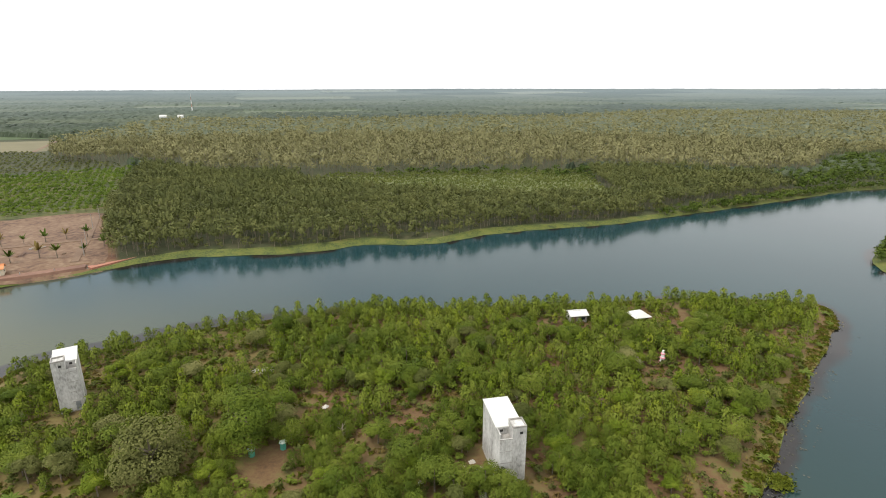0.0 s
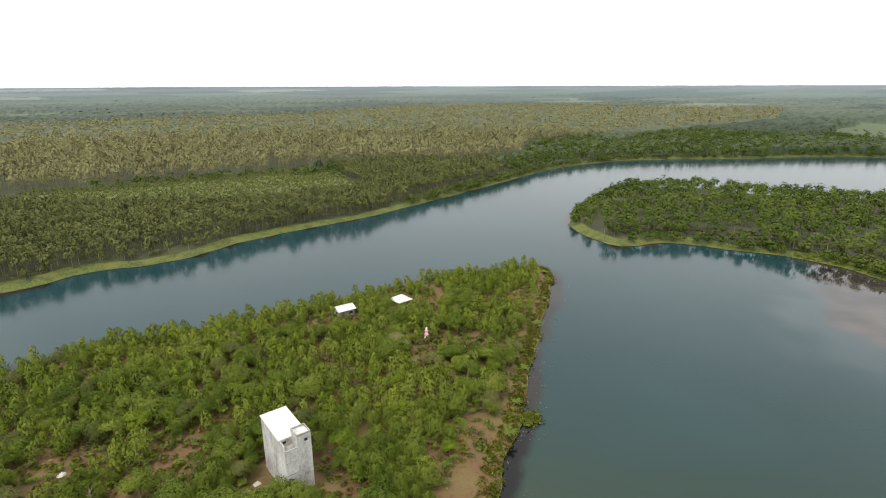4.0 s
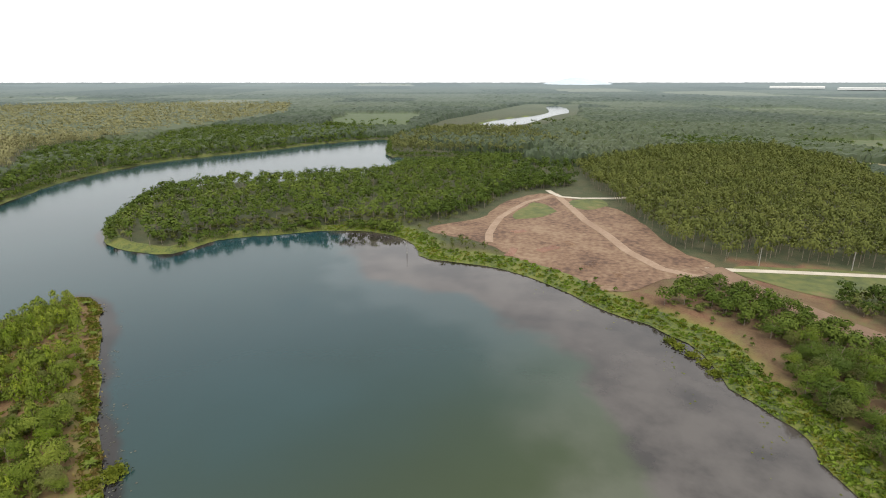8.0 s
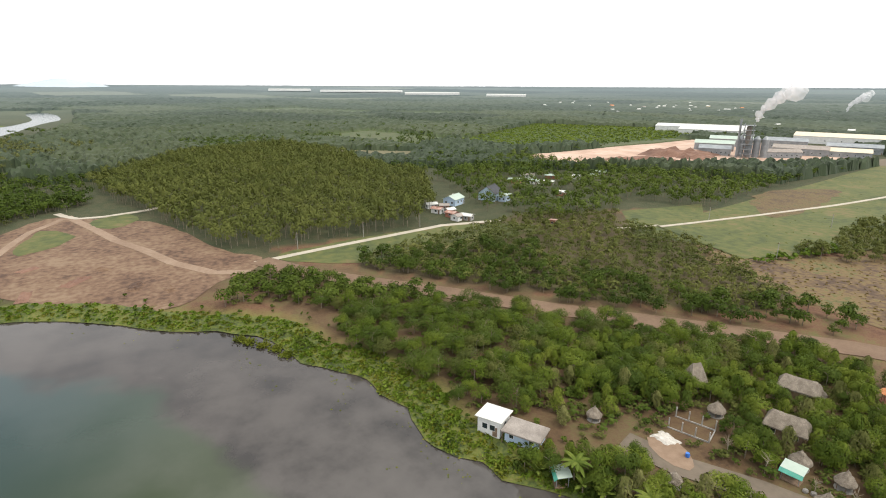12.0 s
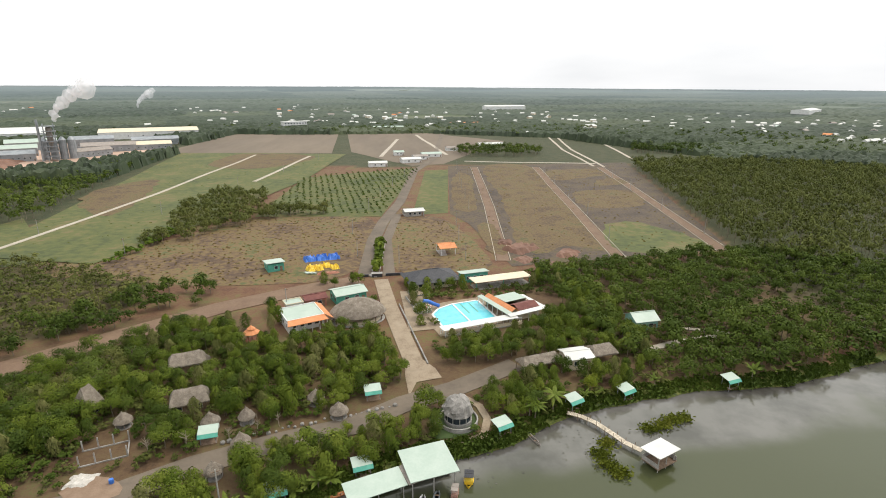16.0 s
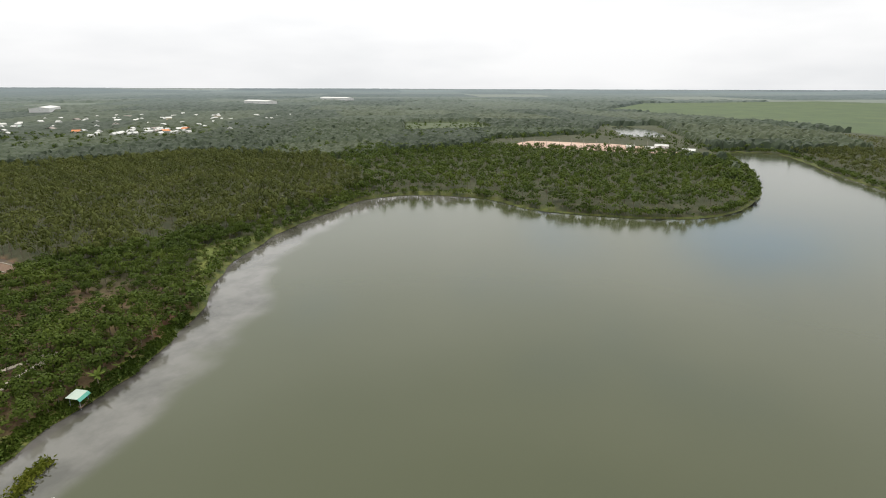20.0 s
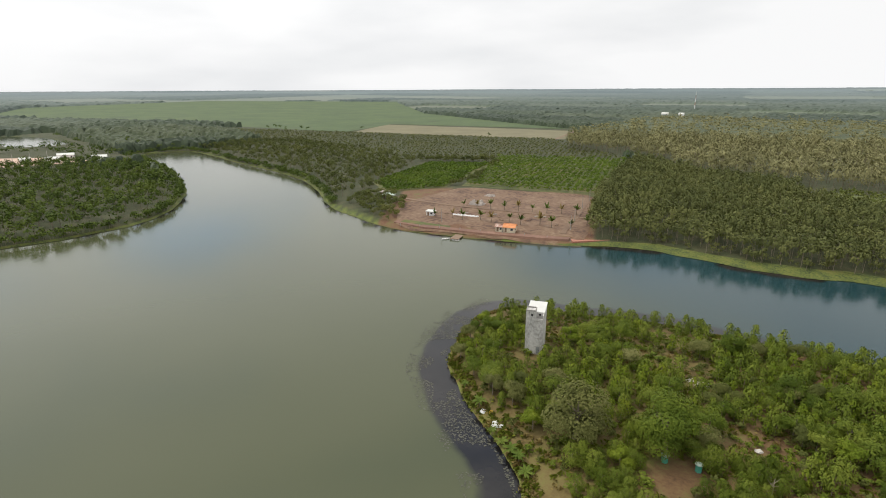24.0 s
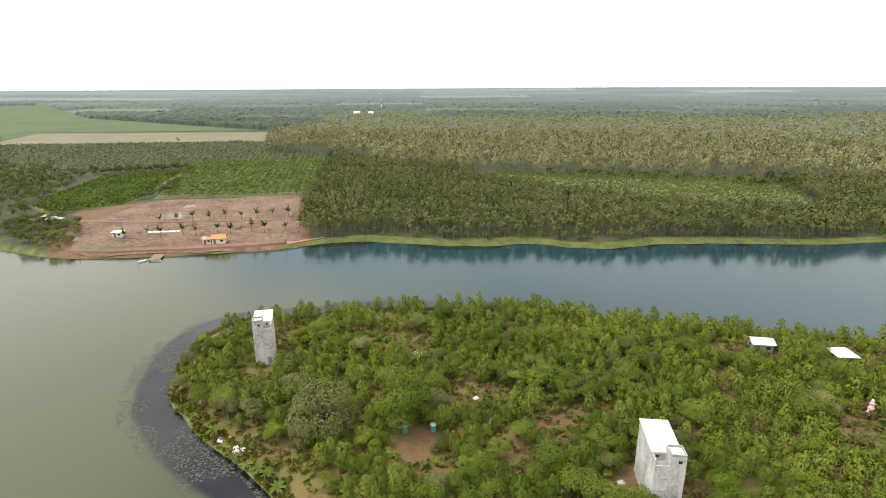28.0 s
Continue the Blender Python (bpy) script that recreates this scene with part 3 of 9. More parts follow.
def inside(poly, x, y):
    """Which of the points lie in the outline."""
    def job(poly, x, y):
        a, b = poly[:, 0], poly[:, 1]
        c, d = np.roll(a, -1), np.roll(b, -1)
        hit = ((b > y) != (d > y)) & (x < (c - a) * (y - b) / np.where(b == d, 1, d - b) + a)
        return hit.sum(1) % 2 == 1
    return in_blocks(job, poly, np.asarray(x, float), np.asarray(y, float))


def reach(poly, x, y):
    """How far the points lie from the outline."""
    def job(poly, x, y):
        a, b = poly[:, 0], poly[:, 1]
        ux, uy = np.roll(a, -1) - a, np.roll(b, -1) - b
        t = np.clip(((x - a) * ux + (y - b) * uy) / (ux * ux + uy * uy + 1e-9), 0, 1)
        return np.sqrt(((x - a - t * ux) ** 2 + (y - b - t * uy) ** 2).min(1))
    return in_blocks(job, poly, np.asarray(x, float), np.asarray(y, float))


LAKE_LINE = curve_through(NORTH_SHORE + EAST_INLET + EAST_SHORE + SOUTH_SHORE + WEST_SHORE, 7.0, 1.6)
ISLAND_LINE = curve_through(ISLAND, 4.0, 1.2, 3.0)
RIVER_LINE, POND_LINE = curve_through(RIVER, 30, 3), curve_through(POND_WEST, 30, 3)


def inland(x, y):
    """Metres from the water's edge, negative in the water."""
    x, y = np.asarray(x, float), np.asarray(y, float)
    lake, island = inside(LAKE_LINE, x, y), inside(ISLAND_LINE, x, y)
    d = np.minimum(reach(LAKE_LINE, x, y), reach(ISLAND_LINE, x, y))
    d = np.where(lake & ~island, -d, d)
    for line in (RIVER_LINE, POND_LINE):
        e = reach(line, x, y)
        d = np.minimum(d, np.where(inside(line, x, y), -e, e))
    return d


def height(x, y, d=None):
    """The ground's height: banks, a gentle swell, and far land that climbs slowly towards the skyline."""
    x, y = np.asarray(x, float), np.asarray(y, float)
    d = inland(x, y) if d is None else d
    r = np.hypot(x, y)
    land = 2.5 * (1 - np.exp(-np.maximum(d, 0) / 5.0)) + 0.25 * np.sin(x * 0.05 + 1) * np.cos(y * 0.043) * np.clip(d / 15, 0, 1)
    land = land + (65.5 - 24.0 * np.clip(-x / np.maximum(r, 1), 0, 1)) * (np.clip(r - 1200, 0, None) / 3700) ** 2
    return np.where(d > 0, land, np.maximum(-5, d * 0.35))


def ground_at(x, y):
    return float(height([x], [y])[0])


# one sheet of ground out to the skyline
N_ROUND, N_OUT = 660, 215
radii = np.geomspace(16, 4950, N_OUT)
angles = np.arange(N_ROUND) * 2 * math.pi / N_ROUND
gx, gy = (radii[:, None] * np.sin(angles)).ravel(), (radii[:, None] * np.cos(angles)).ravel()
gd = inland(gx, gy)
gz = height(gx, gy, gd)
gv = np.stack([gx, gy, gz], 1)
ii, jj = np.meshgrid(np.arange(N_OUT - 1), np.arange(N_ROUND), indexing="ij")
j2 = (jj + 1) % N_ROUND
gf = np.stack([ii * N_ROUND + jj, (ii + 1) * N_ROUND + jj, (ii + 1) * N_ROUND + j2, ii * N_ROUND + j2], -1).reshape(-1, 4)
ground_me = bpy.data.meshes.new("ground")
ground_me.from_pydata(np.vstack([gv, [[0, 0, -5]]]).tolist(), [], gf.tolist() + [(j, (j + 1) % N_ROUND, len(gv)) for j in range(N_ROUND)])
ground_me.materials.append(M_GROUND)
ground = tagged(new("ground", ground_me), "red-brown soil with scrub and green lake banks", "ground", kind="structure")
for p_ in ground_me.polygons:
    p_.use_smooth = True

W_ROUND, W_OUT = 360, 120
w_r = np.geomspace(20, 2000, W_OUT)
w_a = np.arange(W_ROUND) * 2 * math.pi / W_ROUND
wx, wy = (w_r[:, None] * np.sin(w_a)).ravel(), (w_r[:, None] * np.cos(w_a)).ravel()
wii, wjj = np.meshgrid(np.arange(W_OUT - 1), np.arange(W_ROUND), indexing="ij")
wj2 = (wjj + 1) % W_ROUND
wf = np.stack([wii * W_ROUND + wjj, (wii + 1) * W_ROUND + wjj, (wii + 1) * W_ROUND + wj2, wii * W_ROUND + wj2], -1).reshape(-1, 4)
water_me = bpy.data.meshes.new("water")
water_me.from_pydata(np.vstack([np.stack([wx, wy, np.zeros(len(wx))], 1), [[0, 0, 0]]]).tolist(), [], wf.tolist() + [(j, (j + 1) % W_ROUND, len(wx)) for j in range(W_ROUND)])
water_me.flip_normals()
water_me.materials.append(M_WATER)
water = tagged(new("water", water_me), "calm olive and blue-green lake water", "lake", kind="structure")
# submerged weed beds: wide along the eastern bank, narrow round the island
w_island = reach(ISLAND_LINE, wx, wy)
w_bank = reach(LAKE_LINE, wx, wy)
east = np.clip((wx - 10) / 60, 0, 1) * np.clip((150 - wy) / 60, 0, 1) * np.clip((300 - wx) / 60, 0, 1)
south = np.clip((-60 - wy) / 30, 0, 1)
w_west = np.clip((-20 - wx) / 40, 0, 1)
weed = np.maximum.reduce([(1.05 - w_bank / 46) * east, (1.15 - w_island / 10) * w_west, 0.60 - w_island / 14, (1.0 - w_bank / 4) * 0.8])
# calm water near the banks; in the south it also places the painted sheen
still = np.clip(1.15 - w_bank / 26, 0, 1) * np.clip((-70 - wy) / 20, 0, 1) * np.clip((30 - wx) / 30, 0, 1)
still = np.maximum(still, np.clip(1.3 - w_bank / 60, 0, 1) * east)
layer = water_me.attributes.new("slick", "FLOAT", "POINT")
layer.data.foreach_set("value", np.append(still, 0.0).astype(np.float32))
layer = water_me.attributes.new("weed", "FLOAT", "POINT")
layer.data.foreach_set("value", np.append(np.clip(weed, 0, 1), 0.0).astype(np.float32))


def drape(name, outline, mat, label, category, lift=0.12, cell=12.0, wobble=0.0, kind="structure", seed=0.0):
    """A sheet of ground cover that follows the ground inside an outline."""
    pts = curve_through(outline, 6.0, wobble, seed) if wobble else np.array(outline, float)
    bm = bmesh.new()
    bm.faces.new([bm.verts.new((x, y, 0)) for x, y in pts])
    bmesh.ops.triangulate(bm, faces=bm.faces[:])
    lo, hi = pts.min(0), pts.max(0)
    cell = max(cell, (hi - lo).max() / 24)
    for axis, way in ((0, (1, 0, 0)), (1, (0, 1, 0))):
        for c in np.arange(lo[axis] + cell, hi[axis], cell):
            co = [0, 0, 0]
            co[axis] = c
            bmesh.ops.bisect_plane(bm, geom=bm.verts[:] + bm.edges[:] + bm.faces[:], plane_co=co, plane_no=way)
    zs = height([v.co.x for v in bm.verts], [v.co.y for v in bm.verts])
    for v, z in zip(bm.verts, zs):
        v.co.z = z + lift
    bmesh.ops.recalc_face_normals(bm, faces=bm.faces[:])
    me = bpy.data.meshes.new(name)
    bm.to_mesh(me)
    bm.free()
    if me.polygons and me.polygons[0].normal.z < 0:
        me.flip_normals()
    me.materials.append(mat)
    return tagged(new(name, me), label, category, kind=kind)


def ribbon(name, line, width, mat, label, category="road", lift=0.2, kerb=0.0):
    """A road along a line, with thickness."""
    p = np.array(line, float)
    q = [p[0]]
    for a, b in zip(p[:-1], p[1:]):
        k = max(1, int(np.linalg.norm(b - a) / 8))
        q += [a + (b - a) * (s + 1) / k for s in range(k)]
    q = np.array(q)
    t = np.gradient(q, axis=0)
    t /= np.linalg.norm(t, axis=1)[:, None]
    side = np.stack([-t[:, 1], t[:, 0]], 1) * width / 2
    left, right = q + side, q - side
    zl, zr = height(left[:, 0], left[:, 1]) + lift, height(right[:, 0], right[:, 1]) + lift
    geo, n = Geo(), len(q)
    verts = [(*a, z) for a, z in zip(left, zl)] + [(*a, z) for a, z in zip(right, zr)] + \
            [(*a, z - 0.4) for a, z in zip(left, zl)] + [(*a, z - 0.4) for a, z in zip(right, zr)]
    faces = []
    for i in range(n - 1):
        faces += [(n + i, n + i + 1, i + 1, i), (i, i + 1, 2 * n + i + 1, 2 * n + i), (n + i + 1, n + i, 3 * n + i, 3 * n + i + 1)]
    geo.add(verts, faces)
    return solid(name, geo, mat, label, category, kind="structure")


def shore_strip():
    """A band of lush grass between the water's edge and the trees, wider on the eastern and northern banks."""
    p = LAKE_LINE
    t = np.roll(p, -2, 0) - np.roll(p, 2, 0)
    t /= np.linalg.norm(t, axis=1)[:, None] + 1e-9
    side = np.stack([-t[:, 1], t[:, 0]], 1)
    x, y = p[:, 0], p[:, 1]
    width = np.full(len(p), 2.0)
    width[(y > 195) & (x > -135) & (x < 620)] = 6.5
    width[(x > 170) & (x < 235) & (y < 200) & (y > 60)] = 7.0
    width[(x > 50) & (y < 70) & (y > -70)] = 9.0
    width[(x < -150) & (y < -60)] = 6.0
    width[(x > 300) & (y < 300)] = 1.5
    width *= np.array([0.95 + 1.0 * noise.noise((a * 0.045, b * 0.045, 8)) for a, b in p])
    bare = inside(np.array([(-238, 138), (-126, 194), (-190, 300), (-300, 230)], float), x, y)
    width[bare] = 0.3
    width = np.convolve(np.concatenate([width[-2:], width, width[:2]]), np.ones(5) / 5, "valid")
    rows = []
    for u in (-0.06, 0.2, 0.5, 0.8, 1.0):
        q = p + side * (width * u)[:, None]
        rows.append(np.column_stack([q, np.maximum(height(q[:, 0], q[:, 1]), 0.02) + (0.14 if u < 1 else -0.1)]))
    n = len(p)
    faces = [(r * n + i, r * n + (i + 1) % n, (r + 1) * n + (i + 1) % n, (r + 1) * n + i) for r in range(4) for i in range(n)]
    me = bpy.data.meshes.new("shore_grass")
    me.from_pydata(np.concatenate(rows).tolist(), [], faces)
    me.materials.append(M_BANKGRASS)
    tagged(new("shore_grass", me), "yellow-green grass band along the water's edge", "grass", kind="structure")


shore_strip()
# bare earth, fields and plots
drape("bare_earth", [(238, 80), (268, 60), (306, 55), (340, 38), (333, 20), (309, -8), (275, -22), (238, -31), (218, -44), (203, -37), (196, -23), (182, -14),
                     (180, -3), (188, 10), (203, 27), (222, 48)], M_EARTH, "bare red graded earth above the lake", "bare earth", wobble=2.0)
drape("clearing", [(-214, 161), (-188, 174), (-160, 188), (-137, 202), (-150, 230), (-192, 297), (-235, 277), (-270, 258), (-266, 228), (-262, 205), (-246, 182), (-230, 168)],
      M_EARTH, "bare red earth clearing on the bank", "bare earth", wobble=2.0, seed=2)
drape("crop_field", [(-293, 205), (-281, 250), (-347, 366), (-390, 324), (-335, 224)], M_MEADOW, "green field under low crops", "field", lift=0.1)
drape("orchard_ground", [(-278, 262), (-192, 299), (-272, 480), (-376, 404)], M_MEADOW, "green ground between orchard rows", "field", lift=0.1)
drape("stubble_field", [(-745, 465), (-446, 611), (-525, 744), (-856, 610)], M_STUBBLE, "tan stubble field", "field")
drape("bright_field", [(-1690, 20), (-1150, 329), (-757, 459), (-860, 625), (-550, 770), (-1156, 951), (-2034, 1507), (-2700, 900), (-2333, 178)], M_BRIGHT,
      "broad bright green crop field", "field", lift=0.3)
drape("young_plantation_floor", [(-95, 425), (115, 446), (112, 336), (20, 332), (-90, 380)], M_LAWN, "light green floor of a young plantation", "field")
drape("grass_strip", [(218, -51), (226, -134), (200, -177), (188, -108), (192, -72)], M_MEADOW, "dry green grass strip by the road", "field", wobble=1.5)
drape("stubble_strip", [(592, -180), (521, -278), (462, -236), (520, -188)], M_STUBBLE, "tan field among trees", "field")
drape("cane_field", [(590, -367), (474, -372), (478, -713), (615, -812), (803, -681)], M_BRIGHT, "bright green cane field", "field", lift=0.2)
drape("factory_yard", [(434, -322), (459, -665), (330, -740), (235, -600), (300, -480), (318, -366), (360, -325)], M_EARTH_PINK, "pale pink graded factory yard", "bare earth")
drape("meadow", [(181, -300), (217, -595), (44, -571), (64, -405), (100, -262), (117, -214), (172, -229)], M_MEADOW, "green meadow with worn patches", "field", lift=0.4, cell=8.0)
drape("meadow_east", [(204, -240), (195, -300), (137, -221), (165, -205)], M_MEADOW, "green grass clearing", "field")
drape("ploughed_field", [(242, -600), (224, -828), (73, -816), (60, -582), (145, -585)], M_PLOUGHED, "brown ploughed field", "field")
drape("orchard_field", [(64, -423), (-26, -467), (5, -285), (73, -292)], M_MEADOW, "green orchard ground", "field", lift=0.16)
drape("orchard_strip", [(-30, -452), (-50, -457), (-32, -292), (-12, -288)], M_MEADOW, "green orchard strip beside the road", "field")
drape("dry_field", [(136, -210), (98, -252), (75, -287), (12, -282), (14, -198), (52, -184), (93, -192)], M_DRY, "dry golden brown grassland", "field", wobble=1.0)
drape("dry_lot", [(0, -275), (-28, -278), (-40, -200), (-25, -192), (-2, -196)], M_DRY, "dry lot beside the entrance road", "field", wobble=0.5)
drape("building_plots", [(-52, -475), (-221, -488), (-148, -212), (-95, -203), (-47, -196), (-40, -267), (-33, -290)], M_PLOT, "dry cleared building plots", "field")
drape("far_plots", [(-50, -490), (-150, -700), (-60, -830), (60, -820), (40, -590), (-20, -480)], M_PLOUGHED, "brown plots beyond the orchard", "field")

for gk, outline in enumerate(([(-56, -215), (-68, -310), (-84, -470), (-124, -468), (-108, -310), (-98, -218), (-80, -222)], [(-115, -300), (-122, -345), (-150, -352), (-164, -344), (-156, -310), (-138, -296)], [(-126, -395), (-132, -440), (-176, -452), (-172, -420), (-150, -404)],
                           [(-100, -212), (-106, -250), (-124, -262), (-140, -240), (-138, -214)], [(-38, -300), (-44, -380), (-56, -440), (-64, -420), (-56, -350), (-50, -300)], [(-42, -215), (-44, -262), (-52, -262), (-50, -215)], [(-150, -368), (-156, -392), (-176, -398), (-174, -376)])):
    drape("dry_grass_patch", outline, M_GOLD if gk != 3 else M_MEADOW, "patch of golden dry grass on the building plots" if gk != 3 else "greenish weedy patch on the building plots", "grass", lift=0.17 + 0.01 * gk, wobble=3.0, seed=20 + gk)
drape("fallow_patch", [(78, -560), (150, -575), (160, -500), (120, -470), (84, -500)], M_GOLD, "brownish worn patch of the meadow", "grass", lift=0.46, wobble=4.0, seed=31)
drape("fallow_patch", [(150, -300), (182, -330), (196, -380), (176, -420), (160, -380)], M_GOLD, "brownish worn patch of the meadow", "grass", lift=0.46, wobble=4.0, seed=33)
# roads and tracks
ribbon("road", [(-110, -1060), (-75, -780), (-44, -525), (-21, -450), (-6, -323), (4, -272), (8, -240), (10, -190)], 6.0, M_ASPHALT, "worn grey entrance road")
ribbon("road", [(-4, -290), (2, -240), (1, -190)], 4.5, M_ASPHALT, "worn grey second lane of the entrance road", lift=0.21)
ribbon("driveway", [(4, -186), (1, -160), (-4.2, -128), (-5.6, -119)], 5.0, M_CONCRETE, "pale concrete driveway", lift=0.22)
ribbon("road", [(-31, -120), (-14, -110), (-2, -105), (9, -98), (23, -94), (38, -88), (50, -81), (60, -78)], 6.0, M_ASPHALT, "grey lakeside road", lift=0.18)
ribbon("dirt_track", [(214, -42), (190, -54), (172, -68), (146, -90), (117, -111), (97, -129), (80, -144), (55, -164), (30, -178), (12, -186)], 9.5, M_TRACK, "brown dirt track", lift=0.25)
ribbon("road", [(212, -40), (219, -83), (227, -135), (221, -168)], 3.6, M_PALEROAD, "pale gravel road")
ribbon("road", [(352, 34), (343, 30), (334, 24), (333, 12), (339, -7), (352, -30)], 3.6, M_PALEROAD, "pale gravel road end", lift=0.3)
ribbon("dirt_track", [(343, 29), (305, 16), (275, 7), (250, -4), (228, -12), (208, -24), (202, -36)], 4.4, M_EARTH_PALE, "pale tyre-worn track over bare earth", lift=0.2)
ribbon("dirt_track", [(338, 30), (326, 35), (312, 42), (294, 46), (272, 50), (254, 50), (238, 49), (224, 46)], 3.6, M_EARTH_PALE, "pale tyre-worn track over bare earth", lift=0.2)
drape("grass_patch", [(273, 45), (312, 37), (293, 23), (272, 34)], M_MEADOW, "dry grass patch on the bare earth", "grass", wobble=2.5, lift=0.2, seed=5)
drape("grass_patch", [(318, 19), (336, 4), (318, -4), (302, 10)], M_MEADOW, "green grass patch beside the gravel road", "grass", wobble=2.0, lift=0.2, seed=6)
ribbon("road", [(169, -228), (158, -298), (151, -362), (143, -460), (135, -568)], 2.6, M_PALEROAD, "pale concrete lane through the meadow", lift=0.6)
ribbon("road", [(99, -404), (90, -470), (79, -556)], 2.8, M_PALEROAD, "pale concrete lane end", lift=0.6)
for line in ([(-74, -466), (-58, -305), (-45, -203)], [(-128, -462), (-107, -302), (-94, -204)], [(-185, -458), (-159, -299), (-143, -209)]):
    ribbon("plot_road", line, 5.0, M_TRACK, "grey unpaved road between plots")
    for off_ in (-3.0, 3.0):
        ribbon("kerb_line", [(x + off_, y) for x, y in line], 0.24, M_PALEROAD, "pale concrete kerb beside the plot road", "kerb", lift=0.3)
ribbon("plot_road", [(-71, -507), (-190, -482)], 4.0, M_PALEROAD, "pale kerbed plot road")
ribbon("plot_road", [(-182, -466), (-196, -600), (-224, -750)], 2.6, M_PALEROAD, "pale concrete plot road")
ribbon("plot_road", [(-190, -462), (-206, -600), (-236, -750)], 2.6, M_PALEROAD, "pale concrete plot road")
ribbon("plot_road", [(-240, -515), (-266, -650)], 3.0, M_PALEROAD, "pale concrete plot road")
ribbon("plot_road", [(8, -548), (-12, -735)], 4.0, M_PALEROAD, "pale concrete plot road")
ribbon("plot_road", [(-60, -560), (-40, -800)], 4.0, M_PALEROAD, "pale concrete plot road")
ribbon("road", [(178, -207), (164, -262)], 2.5, M_PALEROAD, "pale lane in the grass clearing")
ribbon("field_edge", [(-455, 602), (-520, 735)], 4.0, M_TRACK, "track beside the stubble field")


# ---------------------------------------------------------------- trees
rng = np.random.default_rng(7)


def leaf_quads(centres, outward, size, rng, flat=0.9, long=1.2, up=0.35):
    """One small four-cornered clump of leaves at each centre, turned roughly outwards."""
    n = len(centres)
    nor = outward + flat * rng.normal(size=(n, 3)) * 0.55 + np.array([0, 0, up])
    nor /= np.linalg.norm(nor, axis=1)[:, None]
    a = np.cross(nor, rng.normal(size=(n, 3)))
    a /= np.linalg.norm(a, axis=1)[:, None] + 1e-9
    b = np.cross(nor, a)
    s = (np.asarray(size) * rng.uniform(0.6, 1.35, n))[:, None]
    a, b = a * s * long, b * s
    bend = nor * s * 0.15
    return np.stack([centres - a, centres - b * 0.8 + bend, centres + a * rng.uniform(0.7, 1.1, (n, 1)), centres + b * 0.8 + bend], 1)


def flat_normals(q):
    """Corners and, behind them, the plain face normal at each corner."""
    if q.shape[2] == 6:
        return q
    nor = np.cross(q[:, 2] - q[:, 0], q[:, 3] - q[:, 1])
    nor /= np.linalg.norm(nor, axis=1)[:, None] + 1e-9
    return np.concatenate([q, np.repeat(nor[:, None], 4, 1)], 2)


def round_normals(q, way, share=0.45):
    """Corners with normals that follow the crown's rounded form, a share of each leaf's own turn left in."""
    own = flat_normals(q)[:, 0, 3:]
    nor = way / (np.linalg.norm(way, axis=1)[:, None] + 1e-9) + share * own
    nor /= np.linalg.norm(nor, axis=1)[:, None] + 1e-9
    return np.concatenate([q, np.repeat(nor[:, None], 4, 1)], 2)


def crown(rng, n, kind, leaf):
    """Leaf clumps of one crown of unit height and width, standing on z = 0 to 1, as quads."""
    if kind == "cone":  # young, pointed
        t = rng.uniform(0, 1, n) ** 0.8
        prof = np.sqrt(np.clip(1 - ((t - 0.40) / np.where(t < 0.40, 0.46, 0.62)) ** 2, 0, 1)) * (1 - 0.25 * np.clip(t - 0.5, 0, 1)) + 0.03
        ang = rng.uniform(0, 6.2832, n)
        lump = 1 + 0.25 * np.sin(3 * ang + 9 * t) + 0.15 * np.sin(7 * ang - 14 * t)
        r = 0.5 * prof * lump * rng.uniform(0.55, 1.0, n) ** 0.5
        c = np.stack([r * np.cos(ang), r * np.sin(ang), t], 1)
        o = np.stack([np.cos(ang), np.sin(ang), np.full(n, 0.5)], 1)
    else:  # several rounded lobes
        k = {"round": 11, "wide": 18, "open": 7, "far": 7}[kind]
        ph, u = rng.uniform(0, 6.2832, k), rng.uniform(-0.8 if kind == "wide" else -0.25, 1, k)
        rr = 0.30 * np.sqrt(1 - np.clip(np.abs(u), 0, 1) ** 2 * 0.8)
        lob = np.stack([rr * np.cos(ph), rr * np.sin(ph), 0.42 + 0.33 * u], 1)
        rad = rng.uniform(0.16, 0.25, k) * (1.15 if kind == "far" else 1)
        pick = rng.integers(0, k, n)
        d = rng.normal(size=(n, 3))
        d[:, 2] = np.abs(d[:, 2]) * 0.9 - 0.25 * rng.uniform(0, 1, n)
        d /= np.linalg.norm(d, axis=1)[:, None]
        c = lob[pick] + d * (rad[pick] * rng.uniform(0.78, 1.05, n))[:, None] * np.array([1, 1, 0.95])
        o = d + 0.3 * (c - [0, 0, 0.4])
    core = rng.uniform(size=n) < 0.2
    mid = np.array([0, 0, 0.45])
    c[core] = mid + (c[core] - mid) * np.array([0.72, 0.72, 0.85])
    whole = c - np.array([0, 0, 0.35])
    whole /= np.linalg.norm(whole, axis=1)[:, None] + 1e-9
    way = o / (np.linalg.norm(o, axis=1)[:, None] + 1e-9) + (0.5 if kind == "cone" else 0.8) * whole + np.array([0, 0, 0.1])
    far = kind == "far"
    return round_normals(leaf_quads(c, way if far else o, leaf * np.where(core, 1.5, 1.0), rng, flat=0.45 if far else 0.8, long=1.0 if far else 1.15, up=0.1 if far else 0.4), way, 0.3 if far else 0.55)


